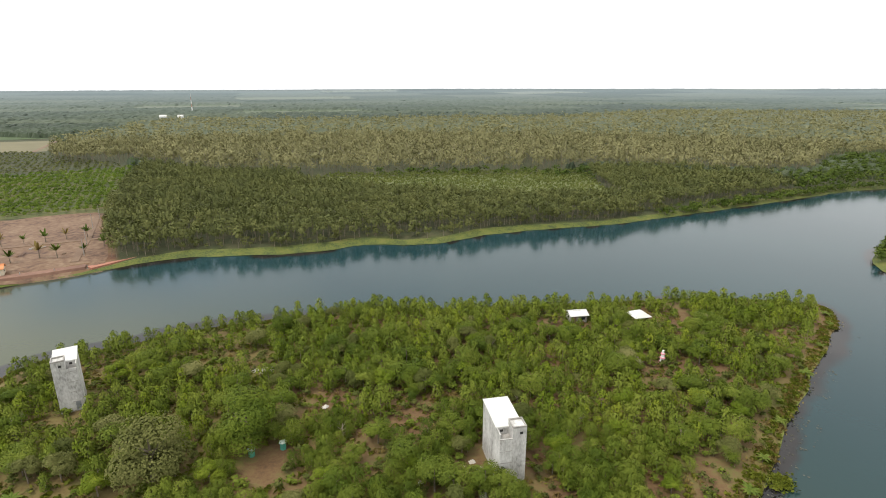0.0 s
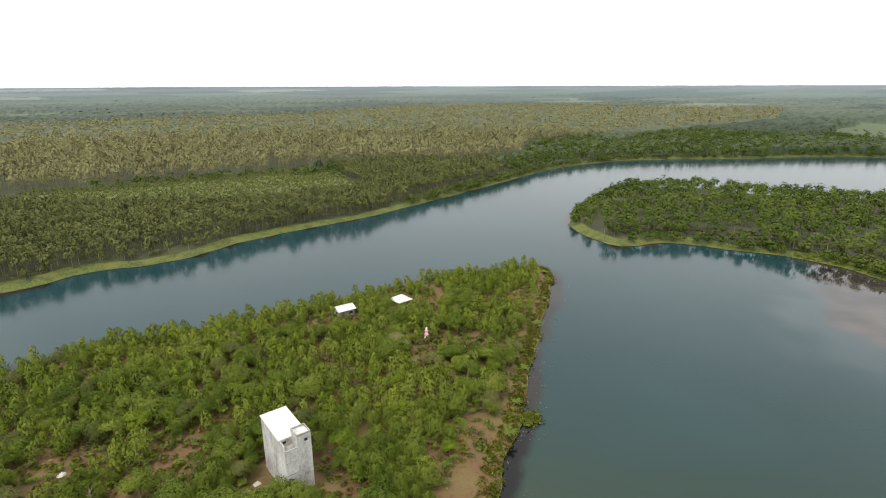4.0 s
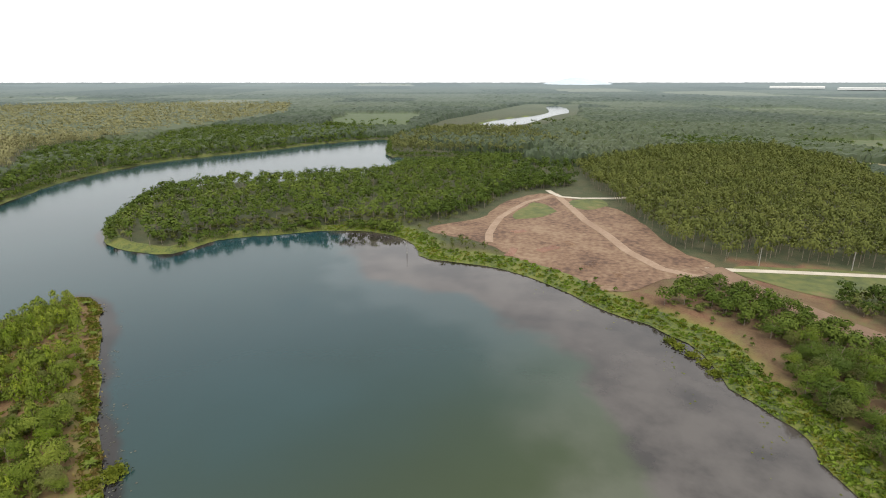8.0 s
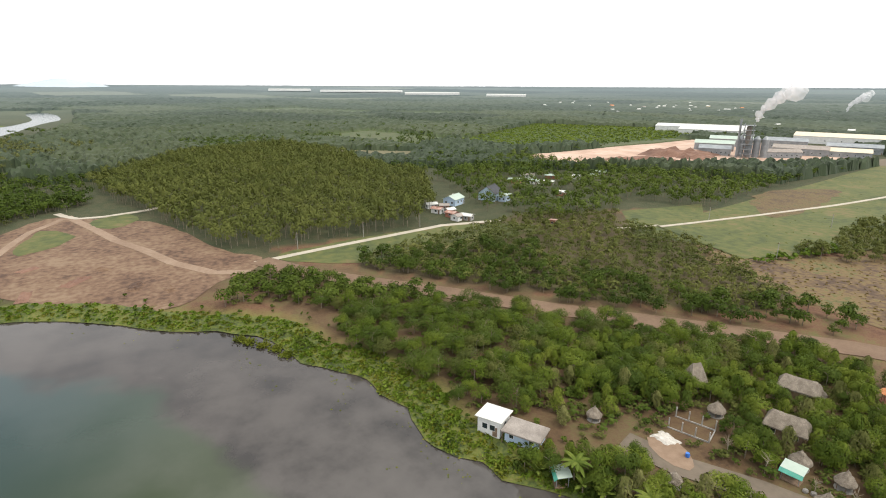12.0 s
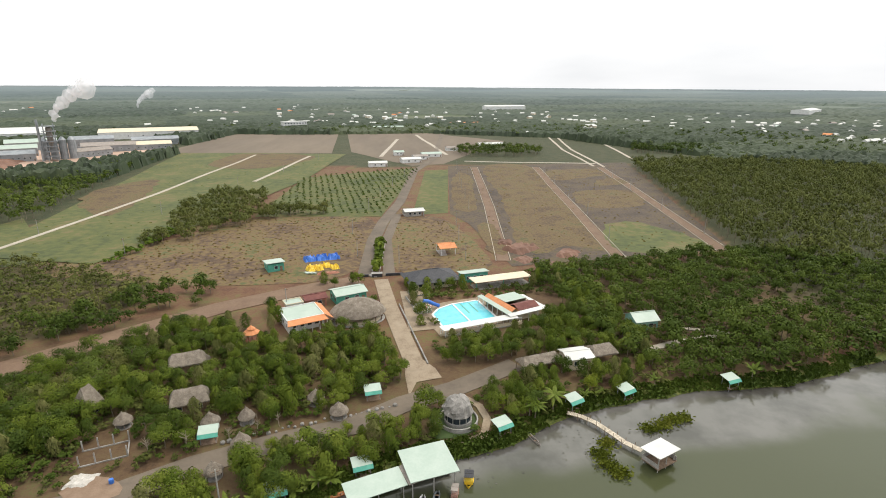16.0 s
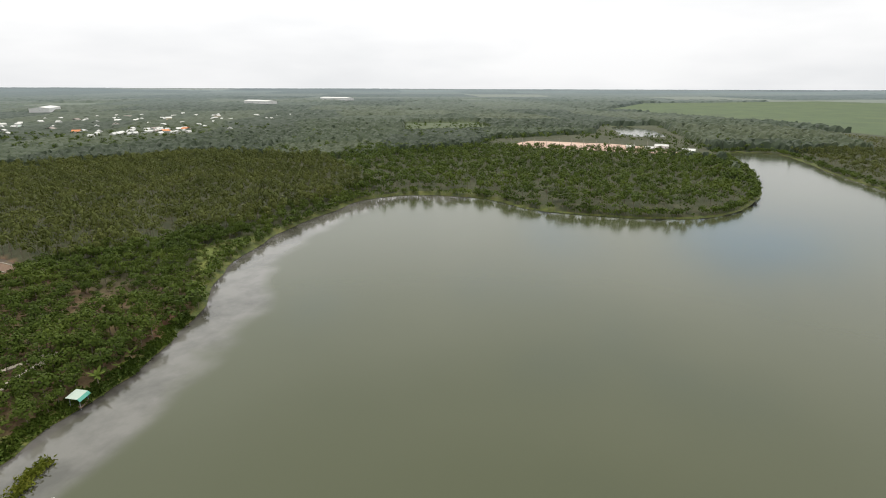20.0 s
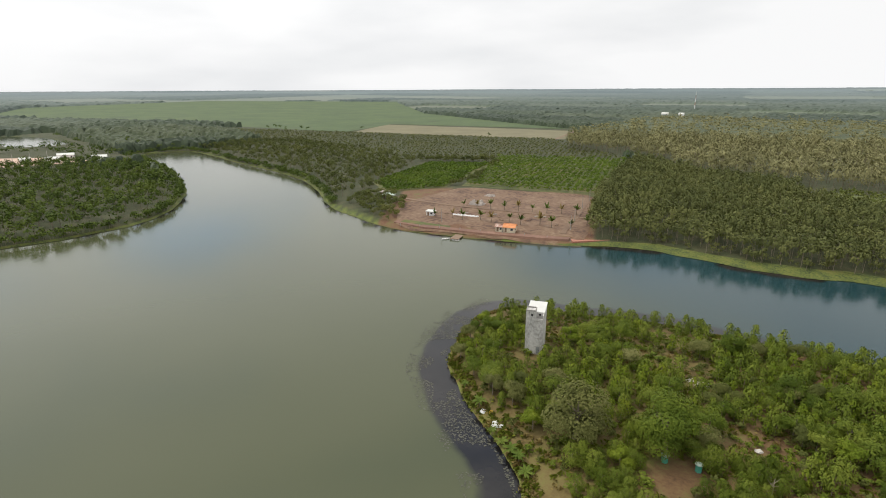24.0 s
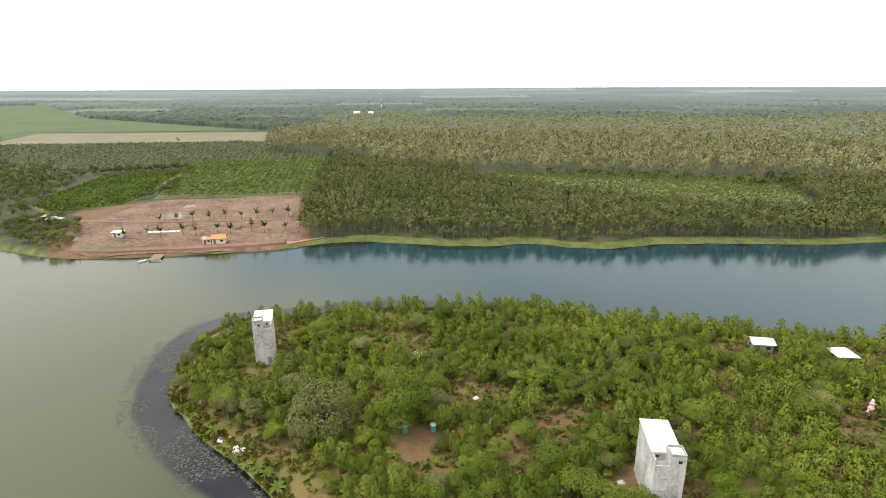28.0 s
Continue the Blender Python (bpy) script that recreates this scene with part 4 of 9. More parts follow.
def bole(height_m, r, lean, limbs, rng, top=0.75, n=5):
    """Trunk with limbs as quads: rows of tapered tubes."""
    out = []

    def run(a, b, ra, rb):
        a, b = np.array(a, float), np.array(b, float)
        d = (b - a) / np.linalg.norm(b - a)
        u = np.cross(d, [0.31, 0.77, 0.2])
        u /= np.linalg.norm(u)
        v = np.cross(d, u)
        ang = np.arange(n + 1) * 6.2832 / n
        ca, sa = np.cos(ang)[:, None], np.sin(ang)[:, None]
        lo, hi = a + ra * (ca * u + sa * v), b + rb * (ca * u + sa * v)
        out.append(np.stack([lo[:-1], lo[1:], hi[1:], hi[:-1]], 1))

    mid = np.array([lean * 0.5, lean * 0.2, height_m * 0.4])
    end = np.array([lean, -lean * 0.3, height_m * top])
    run((0, 0, -0.3), mid, r, r * 0.75)
    run(mid, end, r * 0.75, r * 0.3)
    for i in range(limbs):
        a = rng.uniform(0, 6.2832)
        s = rng.uniform(0.35, 0.75)
        start = mid + (end - mid) * (s - 0.35) / 0.65
        tip = start + np.array([math.cos(a), math.sin(a), 0.9]) * height_m * rng.uniform(0.14, 0.24)
        run(start, tip, r * 0.5, r * 0.12)
    return np.concatenate(out)


def fit_crown(q, width, low, high):
    out = q.copy()
    out[:, :, :3] = q[:, :, :3] * np.array([width, width, high - low]) + np.array([0, 0, low])
    return out


def grow(name, label, category, group, variants, spots, sizes):
    """Separate trees: each an Empty with a trunk and a crown; alike trees share meshes."""
    roots = []
    for trunk, leaves, mat in variants:
        roots.append((quad_mesh("trunk", trunk, [M_BARK]), quad_mesh("crown", leaves, [mat])))
    for k, ((x, y), s) in enumerate(zip(spots, sizes)):
        tm, cm = roots[k % len(roots)]
        root = thing(name, x, y, ground_at(x, y) - 0.05, (k * 137.5) % 360, label, category, group)
        root.scale = (s * (0.92 + 0.16 * ((k * 0.37) % 1)), s * (0.92 + 0.16 * ((k * 0.61) % 1)), s)
        for nm, me in (("trunk", tm), ("crown", cm)):
            ob = new(nm, me)
            ob.parent = root


def stand(name, label, spots, variants, mats, sizes, rng, category="trees", kind="stuff", z=None):
    """Many trees joined into one mesh: variants are (trunk quads, crown quads, slot of the crown's material)."""
    spots = np.asarray(spots, float)
    if len(spots) == 0:
        return None
    z = height(spots[:, 0], spots[:, 1]) if z is None else z
    which = rng.integers(0, len(variants), len(spots))
    turn = rng.uniform(0, 6.2832, len(spots))
    parts, slots = [], []
    for v, (trunk, leaves, slot) in enumerate(variants):
        sel = np.where(which == v)[0]
        if len(sel) == 0:
            continue
        leaves = flat_normals(leaves)
        q = np.concatenate([flat_normals(trunk), leaves]) if trunk is not None else leaves
        idx = np.concatenate([np.zeros(len(trunk), int), np.full(len(leaves), slot)]) if trunk is not None else np.full(len(leaves), slot)
        c, s = np.cos(turn[sel])[:, None, None], np.sin(turn[sel])[:, None, None]
        sc = np.asarray(sizes)[sel][:, None, None]
        px = (q[None, :, :, 0] * c - q[None, :, :, 1] * s) * sc + spots[sel, 0][:, None, None]
        py = (q[None, :, :, 0] * s + q[None, :, :, 1] * c) * sc + spots[sel, 1][:, None, None]
        pz = q[None, :, :, 2] * sc + z[sel][:, None, None]
        nx, ny = q[None, :, :, 3] * c - q[None, :, :, 4] * s, q[None, :, :, 3] * s + q[None, :, :, 4] * c
        nz = np.broadcast_to(q[None, :, :, 5], nx.shape)
        parts.append(np.stack([px, py, pz, nx, ny, nz], -1).reshape(-1, 4, 6))
        slots.append(np.tile(idx, len(sel)))
    ob = new(name, quad_mesh(name, np.concatenate(parts), mats, np.concatenate(slots)))
    return tagged(ob, label, category, kind=kind)


def rows_in(outline, along, across, angle, jitter, rng, keep=1.0):
    """Planting spots in rows inside an outline."""
    poly = np.array(outline, float)
    c, s = math.cos(radians(angle)), math.sin(radians(angle))
    turned = poly @ np.array([[c, -s], [s, c]])
    lo, hi = turned.min(0), turned.max(0)
    u, v = np.meshgrid(np.arange(lo[0], hi[0], along), np.arange(lo[1], hi[1], across))
    p = np.stack([u.ravel(), v.ravel()], 1) + rng.normal(size=(u.size, 2)) * jitter
    p = p @ np.array([[c, s], [-s, c]])
    p = p[inside(poly, p[:, 0], p[:, 1])]
    if keep < 1:
        p = p[rng.uniform(size=len(p)) < keep]
    return p


def dry_land(p, margin=1.0):
    return p[inland(p[:, 0], p[:, 1]) > margin]


def away(p, spots):
    """Leaves out the points within some metres of spots (x, y, metres)."""
    keep = np.ones(len(p), bool)
    for x, y, r in spots:
        keep &= np.hypot(p[:, 0] - x, p[:, 1] - y) > r
    return p[keep]


def off_line(p, line, r):
    q = np.array(line, float)
    best = np.full(len(p), 1e9)
    for a, b in zip(q[:-1], q[1:]):
        d = b - a
        t = np.clip(((p - a) @ d) / (d @ d), 0, 1)[:, None]
        best = np.minimum(best, np.linalg.norm(p - a - t * d, axis=1))
    return p[best > r]


def kinds(rng, count, n, shape, leaf, h, w, low, trunk_r, limbs, slot=1, sides=5):
    out = []
    for i in range(count):
        hh, ww = h * rng.uniform(0.85, 1.15), w * rng.uniform(0.85, 1.15)
        lv = fit_crown(crown(rng, n, shape, leaf / ww), ww, low * hh, hh)
        out.append((bole(hh, trunk_r, rng.uniform(-0.3, 0.3), limbs, rng, n=sides), lv, slot))
    return out


# -- island: young acacia trees, rounder broad-leaved trees between them, two large old trees
ISLAND_ROWS = [(-106, 124), (-104, 106), (-94, 88), (-76, 80), (-52, 71), (-22, 60), (20, 55), (40, 78), (54, 86), (80, 114), (110, 146), (121, 162), (85, 169), (46, 164), (3, 160), (-26, 161), (-60, 149), (-88, 134)]
OPEN_SPOTS = [(11, 86, 6.5), (5, 83, 5), (16, 79, 4), (19, 86, 3), (-80, 106, 5), (-79, 100, 3), (-52, 80.5, 6), (-36, 87, 5), (-33, 82, 5.5), (-29, 87, 3), (-26, 79, 4),
              (-44, 120, 5), (-54, 126, 6), (-64, 124, 4), (-48, 128, 4), (59, 150, 5), (57, 143, 3), (68, 149, 6.5), (74, 156, 4), (40.5, 149, 4), (38.5, 142, 3), (55, 119, 4), (52, 114, 3), (66, 118, 5),
              (30, 143, 5), (22, 147, 4), (72, 110, 3), (-5, 89, 2.5), (0, 96, 2.5), (24, 104, 2.5), (-66, 78, 3.5), (-60, 74, 3), (60, 100, 3), (-12, 82, 3)]
p_all = rows_in(ISLAND_ROWS, 2.0, 2.2, 35, 0.8, rng, 0.95)
p_all = away(p_all[p_all[:, 1] > 60], OPEN_SPOTS)
gaps = np.array([0.5 * noise.noise((x * 0.035, y * 0.035, 12)) + noise.noise((x * 0.09, y * 0.09, 31)) + 0.4 * noise.noise((x * 0.25, y * 0.25, 7)) for x, y in p_all])
p_all = p_all[gaps > -0.27]
pick = rng.uniform(size=len(p_all))
clump = np.array([noise.noise((x * 0.045, y * 0.045, 5)) for x, y in p_all])
is_broad = (pick < np.where((clump > -0.05) & (p_all[:, 1] < 145), 0.24, 0.05)) & (p_all[:, 1] < 158)
acacia_spots, broad_spots = p_all[~is_broad], p_all[is_broad]
broad_size = rng.uniform(0.55, 1.3, len(broad_spots))
acacia_spots = away(acacia_spots, [(x, y, 1.9 * k) for (x, y), k in zip(broad_spots, broad_size)])
order = np.argsort(np.hypot(acacia_spots[:, 0], acacia_spots[:, 1]))
acacia_spots = acacia_spots[order]
V_ACACIA = kinds(rng, 7, 1500, "cone", 0.080, 4.9, 3.0, 0.10, 0.08, 3)
V_ACACIA2 = [(t, l, 1 + (i % 4 == 3)) for i, (t, l, s) in enumerate(kinds(rng, 8, 260, "cone", 0.135, 5.1, 2.6, 0.12, 0.08, 1, sides=3))]
V_BROAD = kinds(rng, 8, 3200, "round", 0.10, 5.2, 5.6, 0.06, 0.14, 5)
grow("acacia_tree", "young green acacia tree with a pointed crown", "tree", "young trees on the island",
     [(t, l, M_ACACIA if i % 3 else M_BROAD) for i, (t, l, s) in enumerate(V_ACACIA)], acacia_spots[:290], rng.uniform(0.55, 1.2, 290))
rest = acacia_spots[290:]
stand("young_acacia_wood", "dense young acacia wood on the island", rest, V_ACACIA2, [M_BARK, M_ACACIA, M_LIME], rng.uniform(0.6, 1.2, len(rest)), rng)
grow("broadleaf_tree", "rounded broad-leaved tree with dense green leaves", "tree", "broad-leaved trees on the island",
     [(t, l, [M_BROAD, M_LIME, M_ACACIA, M_GREY, M_BROAD, M_SHRUB, M_ACACIA, M_BROAD][i]) for i, (t, l, s) in enumerate(V_BROAD)], broad_spots[:300], broad_size[:300])
V_OLD = [(bole(9.5, 0.42, 0.5, 9, rng, n=8), fit_crown(crown(rng, 10000, "wide", 0.0120), 14.0, -1.5, 11.5), 1)]
grow("old_tree", "large old tree with grey-green flowering crown", "tree", "", [(V_OLD[0][0], V_OLD[0][1], M_GREY)], [(-52, 80.5)], [1.16])
V_OLD2 = [(bole(10.5, 0.45, -0.6, 9, rng, n=8), fit_crown(crown(rng, 9500, "wide", 0.0120), 14.0, 1.2, 11.8), 1)]
grow("old_tree", "large shade tree with a bare forked trunk", "tree", "", [(V_OLD2[0][0], V_OLD2[0][1], M_BROAD)], [(-37.5, 89.5)], [1.1])

# -- north shore: rubber plantation, an older stand behind it, a young block between
V_RUB = kinds(rng, 6, 112, "far", 0.35, 11.0, 6.0, 0.13, 0.13, 0, sides=3)
NORTH_FRONT = [(-139, 212), (-110, 230), (-71, 236), (-35, 250), (19, 267), (91, 286), (150, 322), (200, 344), (240, 366), (250, 420), (180, 455), (118, 450), (114, 334), (20, 328), (-92, 376),
               (-120, 424), (-180, 426), (-262, 470), (-232, 400), (-190, 296), (-150, 232)]
p = dry_land(rows_in(NORTH_FRONT, 3.4, 5.0, 18, 0.6, rng), 4.5)
stand("rubber_plantation", "rows of slender olive green rubber trees", p, V_RUB, [M_BARK, M_RUBBER], rng.uniform(0.8, 1.15, len(p)), rng)
V_OLDRUB = kinds(rng, 6, 104, "far", 0.50, 17.0, 10.2, 0.08, 0.2, 0, sides=3)
NORTH_BACK = [(-288, 505), (-180, 425), (-82, 428), (30, 440), (127, 462), (250, 425), (300, 440), (390, 540), (620, 560), (1000, 640), (1440, 900), (1134, 1420), (610, 1540), (260, 1250), (-210, 1150), (-553, 1118), (-475, 679), (-365, 505)]
p = dry_land(rows_in(NORTH_BACK, 8.6, 9.6, 18, 1.7, rng, 0.93), 6)
p_far = p[np.hypot(p[:, 0], p[:, 1]) > 760]
p = p[np.hypot(p[:, 0], p[:, 1]) <= 760]
stand("old_rubber_forest", "tall thin-leaved brownish rubber forest", p, V_OLDRUB, [M_BARK, M_RUBBER_OLD], rng.uniform(0.8, 1.25, len(p)), rng)
p_far = p_far[rng.uniform(size=len(p_far)) < 0.36]
stand("old_rubber_forest", "tall thin-leaved brownish rubber forest, far off", p_far, [(None, l, 0) for t, l, s in kinds(rng, 5, 26, "far", 1.15, 16, 17, 0.3, 0.2, 0, sides=3)], [M_RUBBER_OLD], rng.uniform(0.8, 1.2, len(p_far)), rng)
V_YOUNG = kinds(rng, 4, 34, "far", 0.40, 6.2, 4.4, 0.25, 0.06, 0, sides=3)
p = rows_in([(-92, 424), (112, 446), (110, 337), (20, 334), (-88, 382)], 3.6, 4.6, 18, 0.4, rng)
stand("young_plantation", "low light green young rubber trees in rows", p, V_YOUNG, [M_BARK, M_RUBBER_PALE], rng.uniform(0.8, 1.1, len(p)), rng)

# -- woods along the other shores
V_WOOD = kinds(rng, 6, 92, "far", 0.46, 8.5, 7.4, 0.12, 0.16, 1, sides=3)


def wood(name, label, outline, spacing, variants, mats, sizes=(0.75, 1.25), margin=4, keep=0.9, holes=(), lines=(), angle=11, jit=0.28):
    p = dry_land(rows_in(outline, spacing, spacing * 1.1, angle, spacing * jit, rng, keep), margin)
    p = away(p, holes)
    for line, r in lines:
        p = off_line(p, line, r)
    return stand(name, label, p, variants, mats, rng.uniform(*sizes, len(p)), rng)


wood("shore_wood", "dense dark green wood on the far bank", [(245, 364), (300, 386), (352, 398), (400, 398), (452, 380), (512, 355), (582, 332), (640, 300), (760, 330), (900, 610), (620, 560), (390, 535), (300, 436), (250, 418)], 6.2, V_WOOD, [M_BARK, M_WOODS])
wood("promontory_wood", "mixed bright green wood on the promontory", [(179, 208), (177, 195), (181, 177), (206, 168), (232, 135), (250, 100), (262, 80), (300, 66), (345, 60), (420, 70), (505, 75), (462, 128), (436, 164), (392, 160), (362, 192), (334, 226), (316, 256), (278, 274), (225, 249), (194, 229)],
     5.4, V_WOOD, [M_BARK, M_WOODS], holes=[(215, 160, 9), (232, 150, 5), (246, 125, 6), (240, 190, 6)])
wood("promontory_plantation", "even olive plantation on the tongue of land", [(575, 236), (508, 205), (511, 165), (525, 117), (540, 70), (700, 20), (800, 120), (790, 230), (640, 258)], 6.0, V_RUB, [M_BARK, M_RUBBER], angle=30, jit=0.15)
R_EAST = [(338, -6), (276, -20), (240, -32), (222, -50), (228, -75), (231, -125), (262, -150), (340, -190), (436, -182), (560, -188), (640, -165), (590, -60), (447, 22), (380, 10)]
wood("east_plantation", "tall olive green rubber plantation", R_EAST, 4.6, V_RUB, [M_BARK, M_RUBBER_YOUNG], sizes=(0.9, 1.2), angle=30, jit=0.14)
wood("east_woods", "mixed dark wood and plantations", [(345, 62), (350, 30), (380, 16), (447, 28), (600, -56), (650, -165), (730, -150), (740, -40), (690, 20), (540, 66), (420, 66)], 7.0, V_WOOD, [M_BARK, M_WOODS], sizes=(0.8, 1.15))
DIRT = [(214, -42), (172, -68), (146, -90), (117, -111), (97, -129), (80, -144), (55, -164), (30, -178)]
V_BUSH = kinds(rng, 6, 300, "round", 0.27, 6.0, 6.0, 0.05, 0.14, 3, sides=4)
E_BANK = [(172, -22), (166, -38), (150, -52), (138, -48), (128, -46), (112, -54), (98, -56), (84, -58), (66, -92), (66, -138), (70, -148), (97, -122), (120, -104), (150, -82), (176, -60), (196, -46), (190, -30)]
p = away(dry_land(rows_in(E_BANK, 3.8, 4.1, 11, 1.8, rng, 0.94), 6), [(73, -61, 6), (88, -88, 6), (60, -80, 8), (120, -62, 5), (140, -72, 5), (100, -75, 4)])
p = off_line(p, DIRT, 6)
p = p[np.argsort(np.hypot(p[:, 0], p[:, 1]))]
V_BANK = kinds(rng, 6, 1700, "round", 0.118, 5.6, 6.2, 0.03, 0.14, 4)
grow("bank_tree", "dense bushy tree between lake and track", "tree", "trees on the eastern bank", [(t, l, [M_WOODS, M_BROAD, M_WOODS, M_BROAD, M_WOODS, M_SHRUB][i]) for i, (t, l, s) in enumerate(V_BANK)], p[:250], rng.uniform(0.8, 1.3, 250))
stand("bank_thicket", "dense broad-leaved thicket between lake and track", p[250:], V_BUSH, [M_BARK, M_WOODS], rng.uniform(0.65, 1.2, max(0, len(p) - 250)), rng)
wood("track_thicket", "broad-leaved trees beyond the dirt track", [(194, -72), (165, -88), (128, -111), (102, -133), (56, -164), (60, -182), (82, -186), (112, -156), (150, -140), (178, -152), (192, -118)], 4.4, V_BUSH, [M_BARK, M_WOODS], keep=0.82, jit=0.6, sizes=(0.55, 1.2),
     holes=[(195, -100, 8), (200, -140, 6), (140, -150, 4)], lines=[(DIRT, 6.5)])
wood("grey_scrub", "grey-olive scrub of thin young trees", [(188, -70), (160, -94), (118, -126), (84, -154), (84, -190), (99, -194), (122, -210), (146, -221), (191, -217), (202, -236), (228, -188), (214, -150), (206, -110)], 2.9, kinds(rng, 5, 50, "far", 0.33, 3.8, 4.2, 0.0, 0.07, 1, sides=3), [M_BARK, M_SHRUB], keep=0.95, jit=0.5, sizes=(0.6, 1.25), lines=[(DIRT, 6.5)])
wood("village_trees", "dense trees round the houses", [(235, -170), (300, -190), (345, -200), (430, -330), (315, -362), (215, -480), (185, -300), (205, -235), (205, -190)], 6.4, V_WOOD, [M_BARK, M_WOODS], keep=0.85,
     holes=[(264, -164, 9), (273, -199, 11), (250, -150, 9), (234, -146, 8), (307, -248, 13), (295, -256, 13), (317, -295, 13), (304, -320, 13), (257, -243, 11), (204, -262, 16)])
W_SOUTH = [(-150, -214), (-215, -470), (-330, -460), (-460, -380), (-470, -250), (-350, -150), (-300, -150), (-255, -156), (-224, -157), (-190, -180), (-150, -190)]
wood("south_plantation", "even dark olive acacia plantation", W_SOUTH, 5.4, V_RUB, [M_BARK, M_RUBBER_YOUNG], sizes=(0.85, 1.1), jit=0.14, angle=25)
wood("south_bank_wood", "mixed dark trees along the south bank", [(-60, -120), (-52, -190), (-95, -200), (-150, -208), (-190, -178), (-224, -157), (-205, -150), (-182, -148), (-166, -142), (-150, -134), (-136, -126), (-112, -115), (-90, -110), (-70, -109)], 4.0, V_BUSH, [M_BARK, M_WOODS], margin=1.5, sizes=(0.65, 1.15),
     holes=[(-73, -140, 6), (-85, -129, 4), (-70, -125, 4), (-128, -151, 9), (-138, -157, 6), (-168, -141, 9), (-184, -147, 11), (-202, -149, 8)], keep=0.92)
wood("west_promontory_wood", "dense dark green wood on the western headland", [(-318, -146), (-341, -122), (-347, -90), (-343, -60), (-323, -36), (-316, -13), (-314, 12), (-315, 33), (-322, 54), (-338, 73), (-370, 91), (-406, 106), (-455, 116), (-540, 122), (-600, 70), (-615, -110), (-560, -240), (-470, -250), (-350, -150)],
     6.6, V_WOOD, [M_BARK, M_WOODS], margin=2)
wood("west_bank_wood", "mixed wood on the north-western bank", [(-662, 200), (-590, 206), (-530, 204), (-430, 207), (-360, 196), (-300, 172), (-300, 205), (-330, 232), (-400, 322), (-480, 330), (-650, 330), (-760, 250)], 7.0, V_WOOD, [M_BARK, M_SHRUB], sizes=(0.7, 1.1), margin=3)
wood("scrub_field", "grey-green scrub in faint rows", [(-400, 330), (-350, 372), (-380, 412), (-280, 488), (-330, 520), (-460, 600), (-745, 460), (-1000, 330), (-700, 300), (-480, 332)], 4.9, kinds(rng, 4, 12, "far", 0.62, 2.2, 3.2, 0.0, 0.06, 0, sides=3), [M_BARK, M_SHRUB], jit=0.16, angle=30)
V_CROP = kinds(rng, 4, 34, "round", 0.45, 2.4, 3.4, 0.05, 0.05, 0, sides=3)
p = rows_in([(-292, 208), (-282, 250), (-347, 364), (-388, 324), (-335, 226)], 2.6, 3.0, 28, 0.3, rng)
stand("crop_rows", "rows of low bright green crops", p, V_CROP, [M_BARK, M_CROP], rng.uniform(0.7, 1.1, len(p)), rng)
V_ORCH = kinds(rng, 4, 60, "round", 0.46, 3.8, 4.8, 0.10, 0.08, 1, sides=3)
p = rows_in([(-278, 264), (-194, 300), (-274, 478), (-374, 404)], 4.6, 5.4, 28, 0.4, rng)
stand("orchard_rows", "rows of round green fruit trees", p, V_ORCH, [M_BARK, M_CROP], rng.uniform(0.75, 1.15, len(p)), rng)
p = rows_in([(64, -423), (-26, -465), (5, -288), (73, -294)], 4.2, 6.4, 8, 0.3, rng)
stand("orchard_rows", "rows of small green saplings", p, kinds(rng, 3, 16, "far", 0.5, 2.2, 2.2, 0.1, 0.06, 0, sides=3), [M_BARK, M_WOODS], rng.uniform(0.7, 1.1, len(p)), rng)
wood("round_copse", "dark copse among the plots", [(-75, -540), (-155, -535), (-165, -580), (-140, -610), (-85, -605), (-68, -575)], 6.0, V_WOOD, [M_BARK, M_WOODS])
wood("copse", "dark copse beside the plot road", [(-255, -560), (-318, -540), (-360, -590), (-300, -640)], 6.0, V_WOOD, [M_BARK, M_WOODS])
wood("field_trees", "line of dark trees between fields", [(92, -262), (66, -305), (30, -300), (36, -290), (70, -284), (90, -245), (118, -235), (112, -256)], 5.0, V_BUSH, [M_BARK, M_SHRUB], margin=3)

wood("grey_copse", "dense grey-green copse of thin young trees in the meadow", [(108, -262), (72, -268), (70, -300), (79, -352), (112, -366), (122, -320)], 3.6, kinds(rng, 5, 90, "far", 0.34, 6.0, 4.6, 0.05, 0.08, 1, sides=3), [M_BARK, M_SHRUB], keep=0.95, jit=0.35, sizes=(0.7, 1.2))
wood("field_hedge", "low bright green hedge along the meadow", [(115, -212), (109, -214), (97, -276), (104, -280)], 3.0, V_CROP, [M_BARK, M_CROP], sizes=(0.8, 1.4), jit=0.3)

wood("clearing_edge_wood", "mixed trees between the promontory and the bare earth", [(238, 104), (250, 80), (285, 64), (330, 54), (352, 42), (376, 18), (425, 66), (345, 64), (300, 72), (262, 88)], 5.0, V_WOOD, [M_BARK, M_WOODS], sizes=(0.6, 1.1))
wood("plantation_fringe", "dense bushes in front of the plantation on the south-west bank", [(-206, -158), (-214, -150), (-255, -152), (-300, -148), (-350, -142), (-362, -158), (-300, -168), (-240, -172), (-190, -186), (-160, -206), (-150, -196)], 4.2, V_BUSH, [M_BARK, M_WOODS], sizes=(0.6, 1.15), margin=3.5, jit=0.4)
wood("promontory_scrub", "low olive scrub along the promontory's bank", [(178, 184), (204, 172), (222, 148), (236, 128), (238, 98), (250, 84), (266, 92), (258, 122), (242, 152), (216, 182), (190, 196)], 3.6, V_CROP, [M_BARK, M_SHRUB], sizes=(0.6, 1.4), margin=5, jit=0.4)
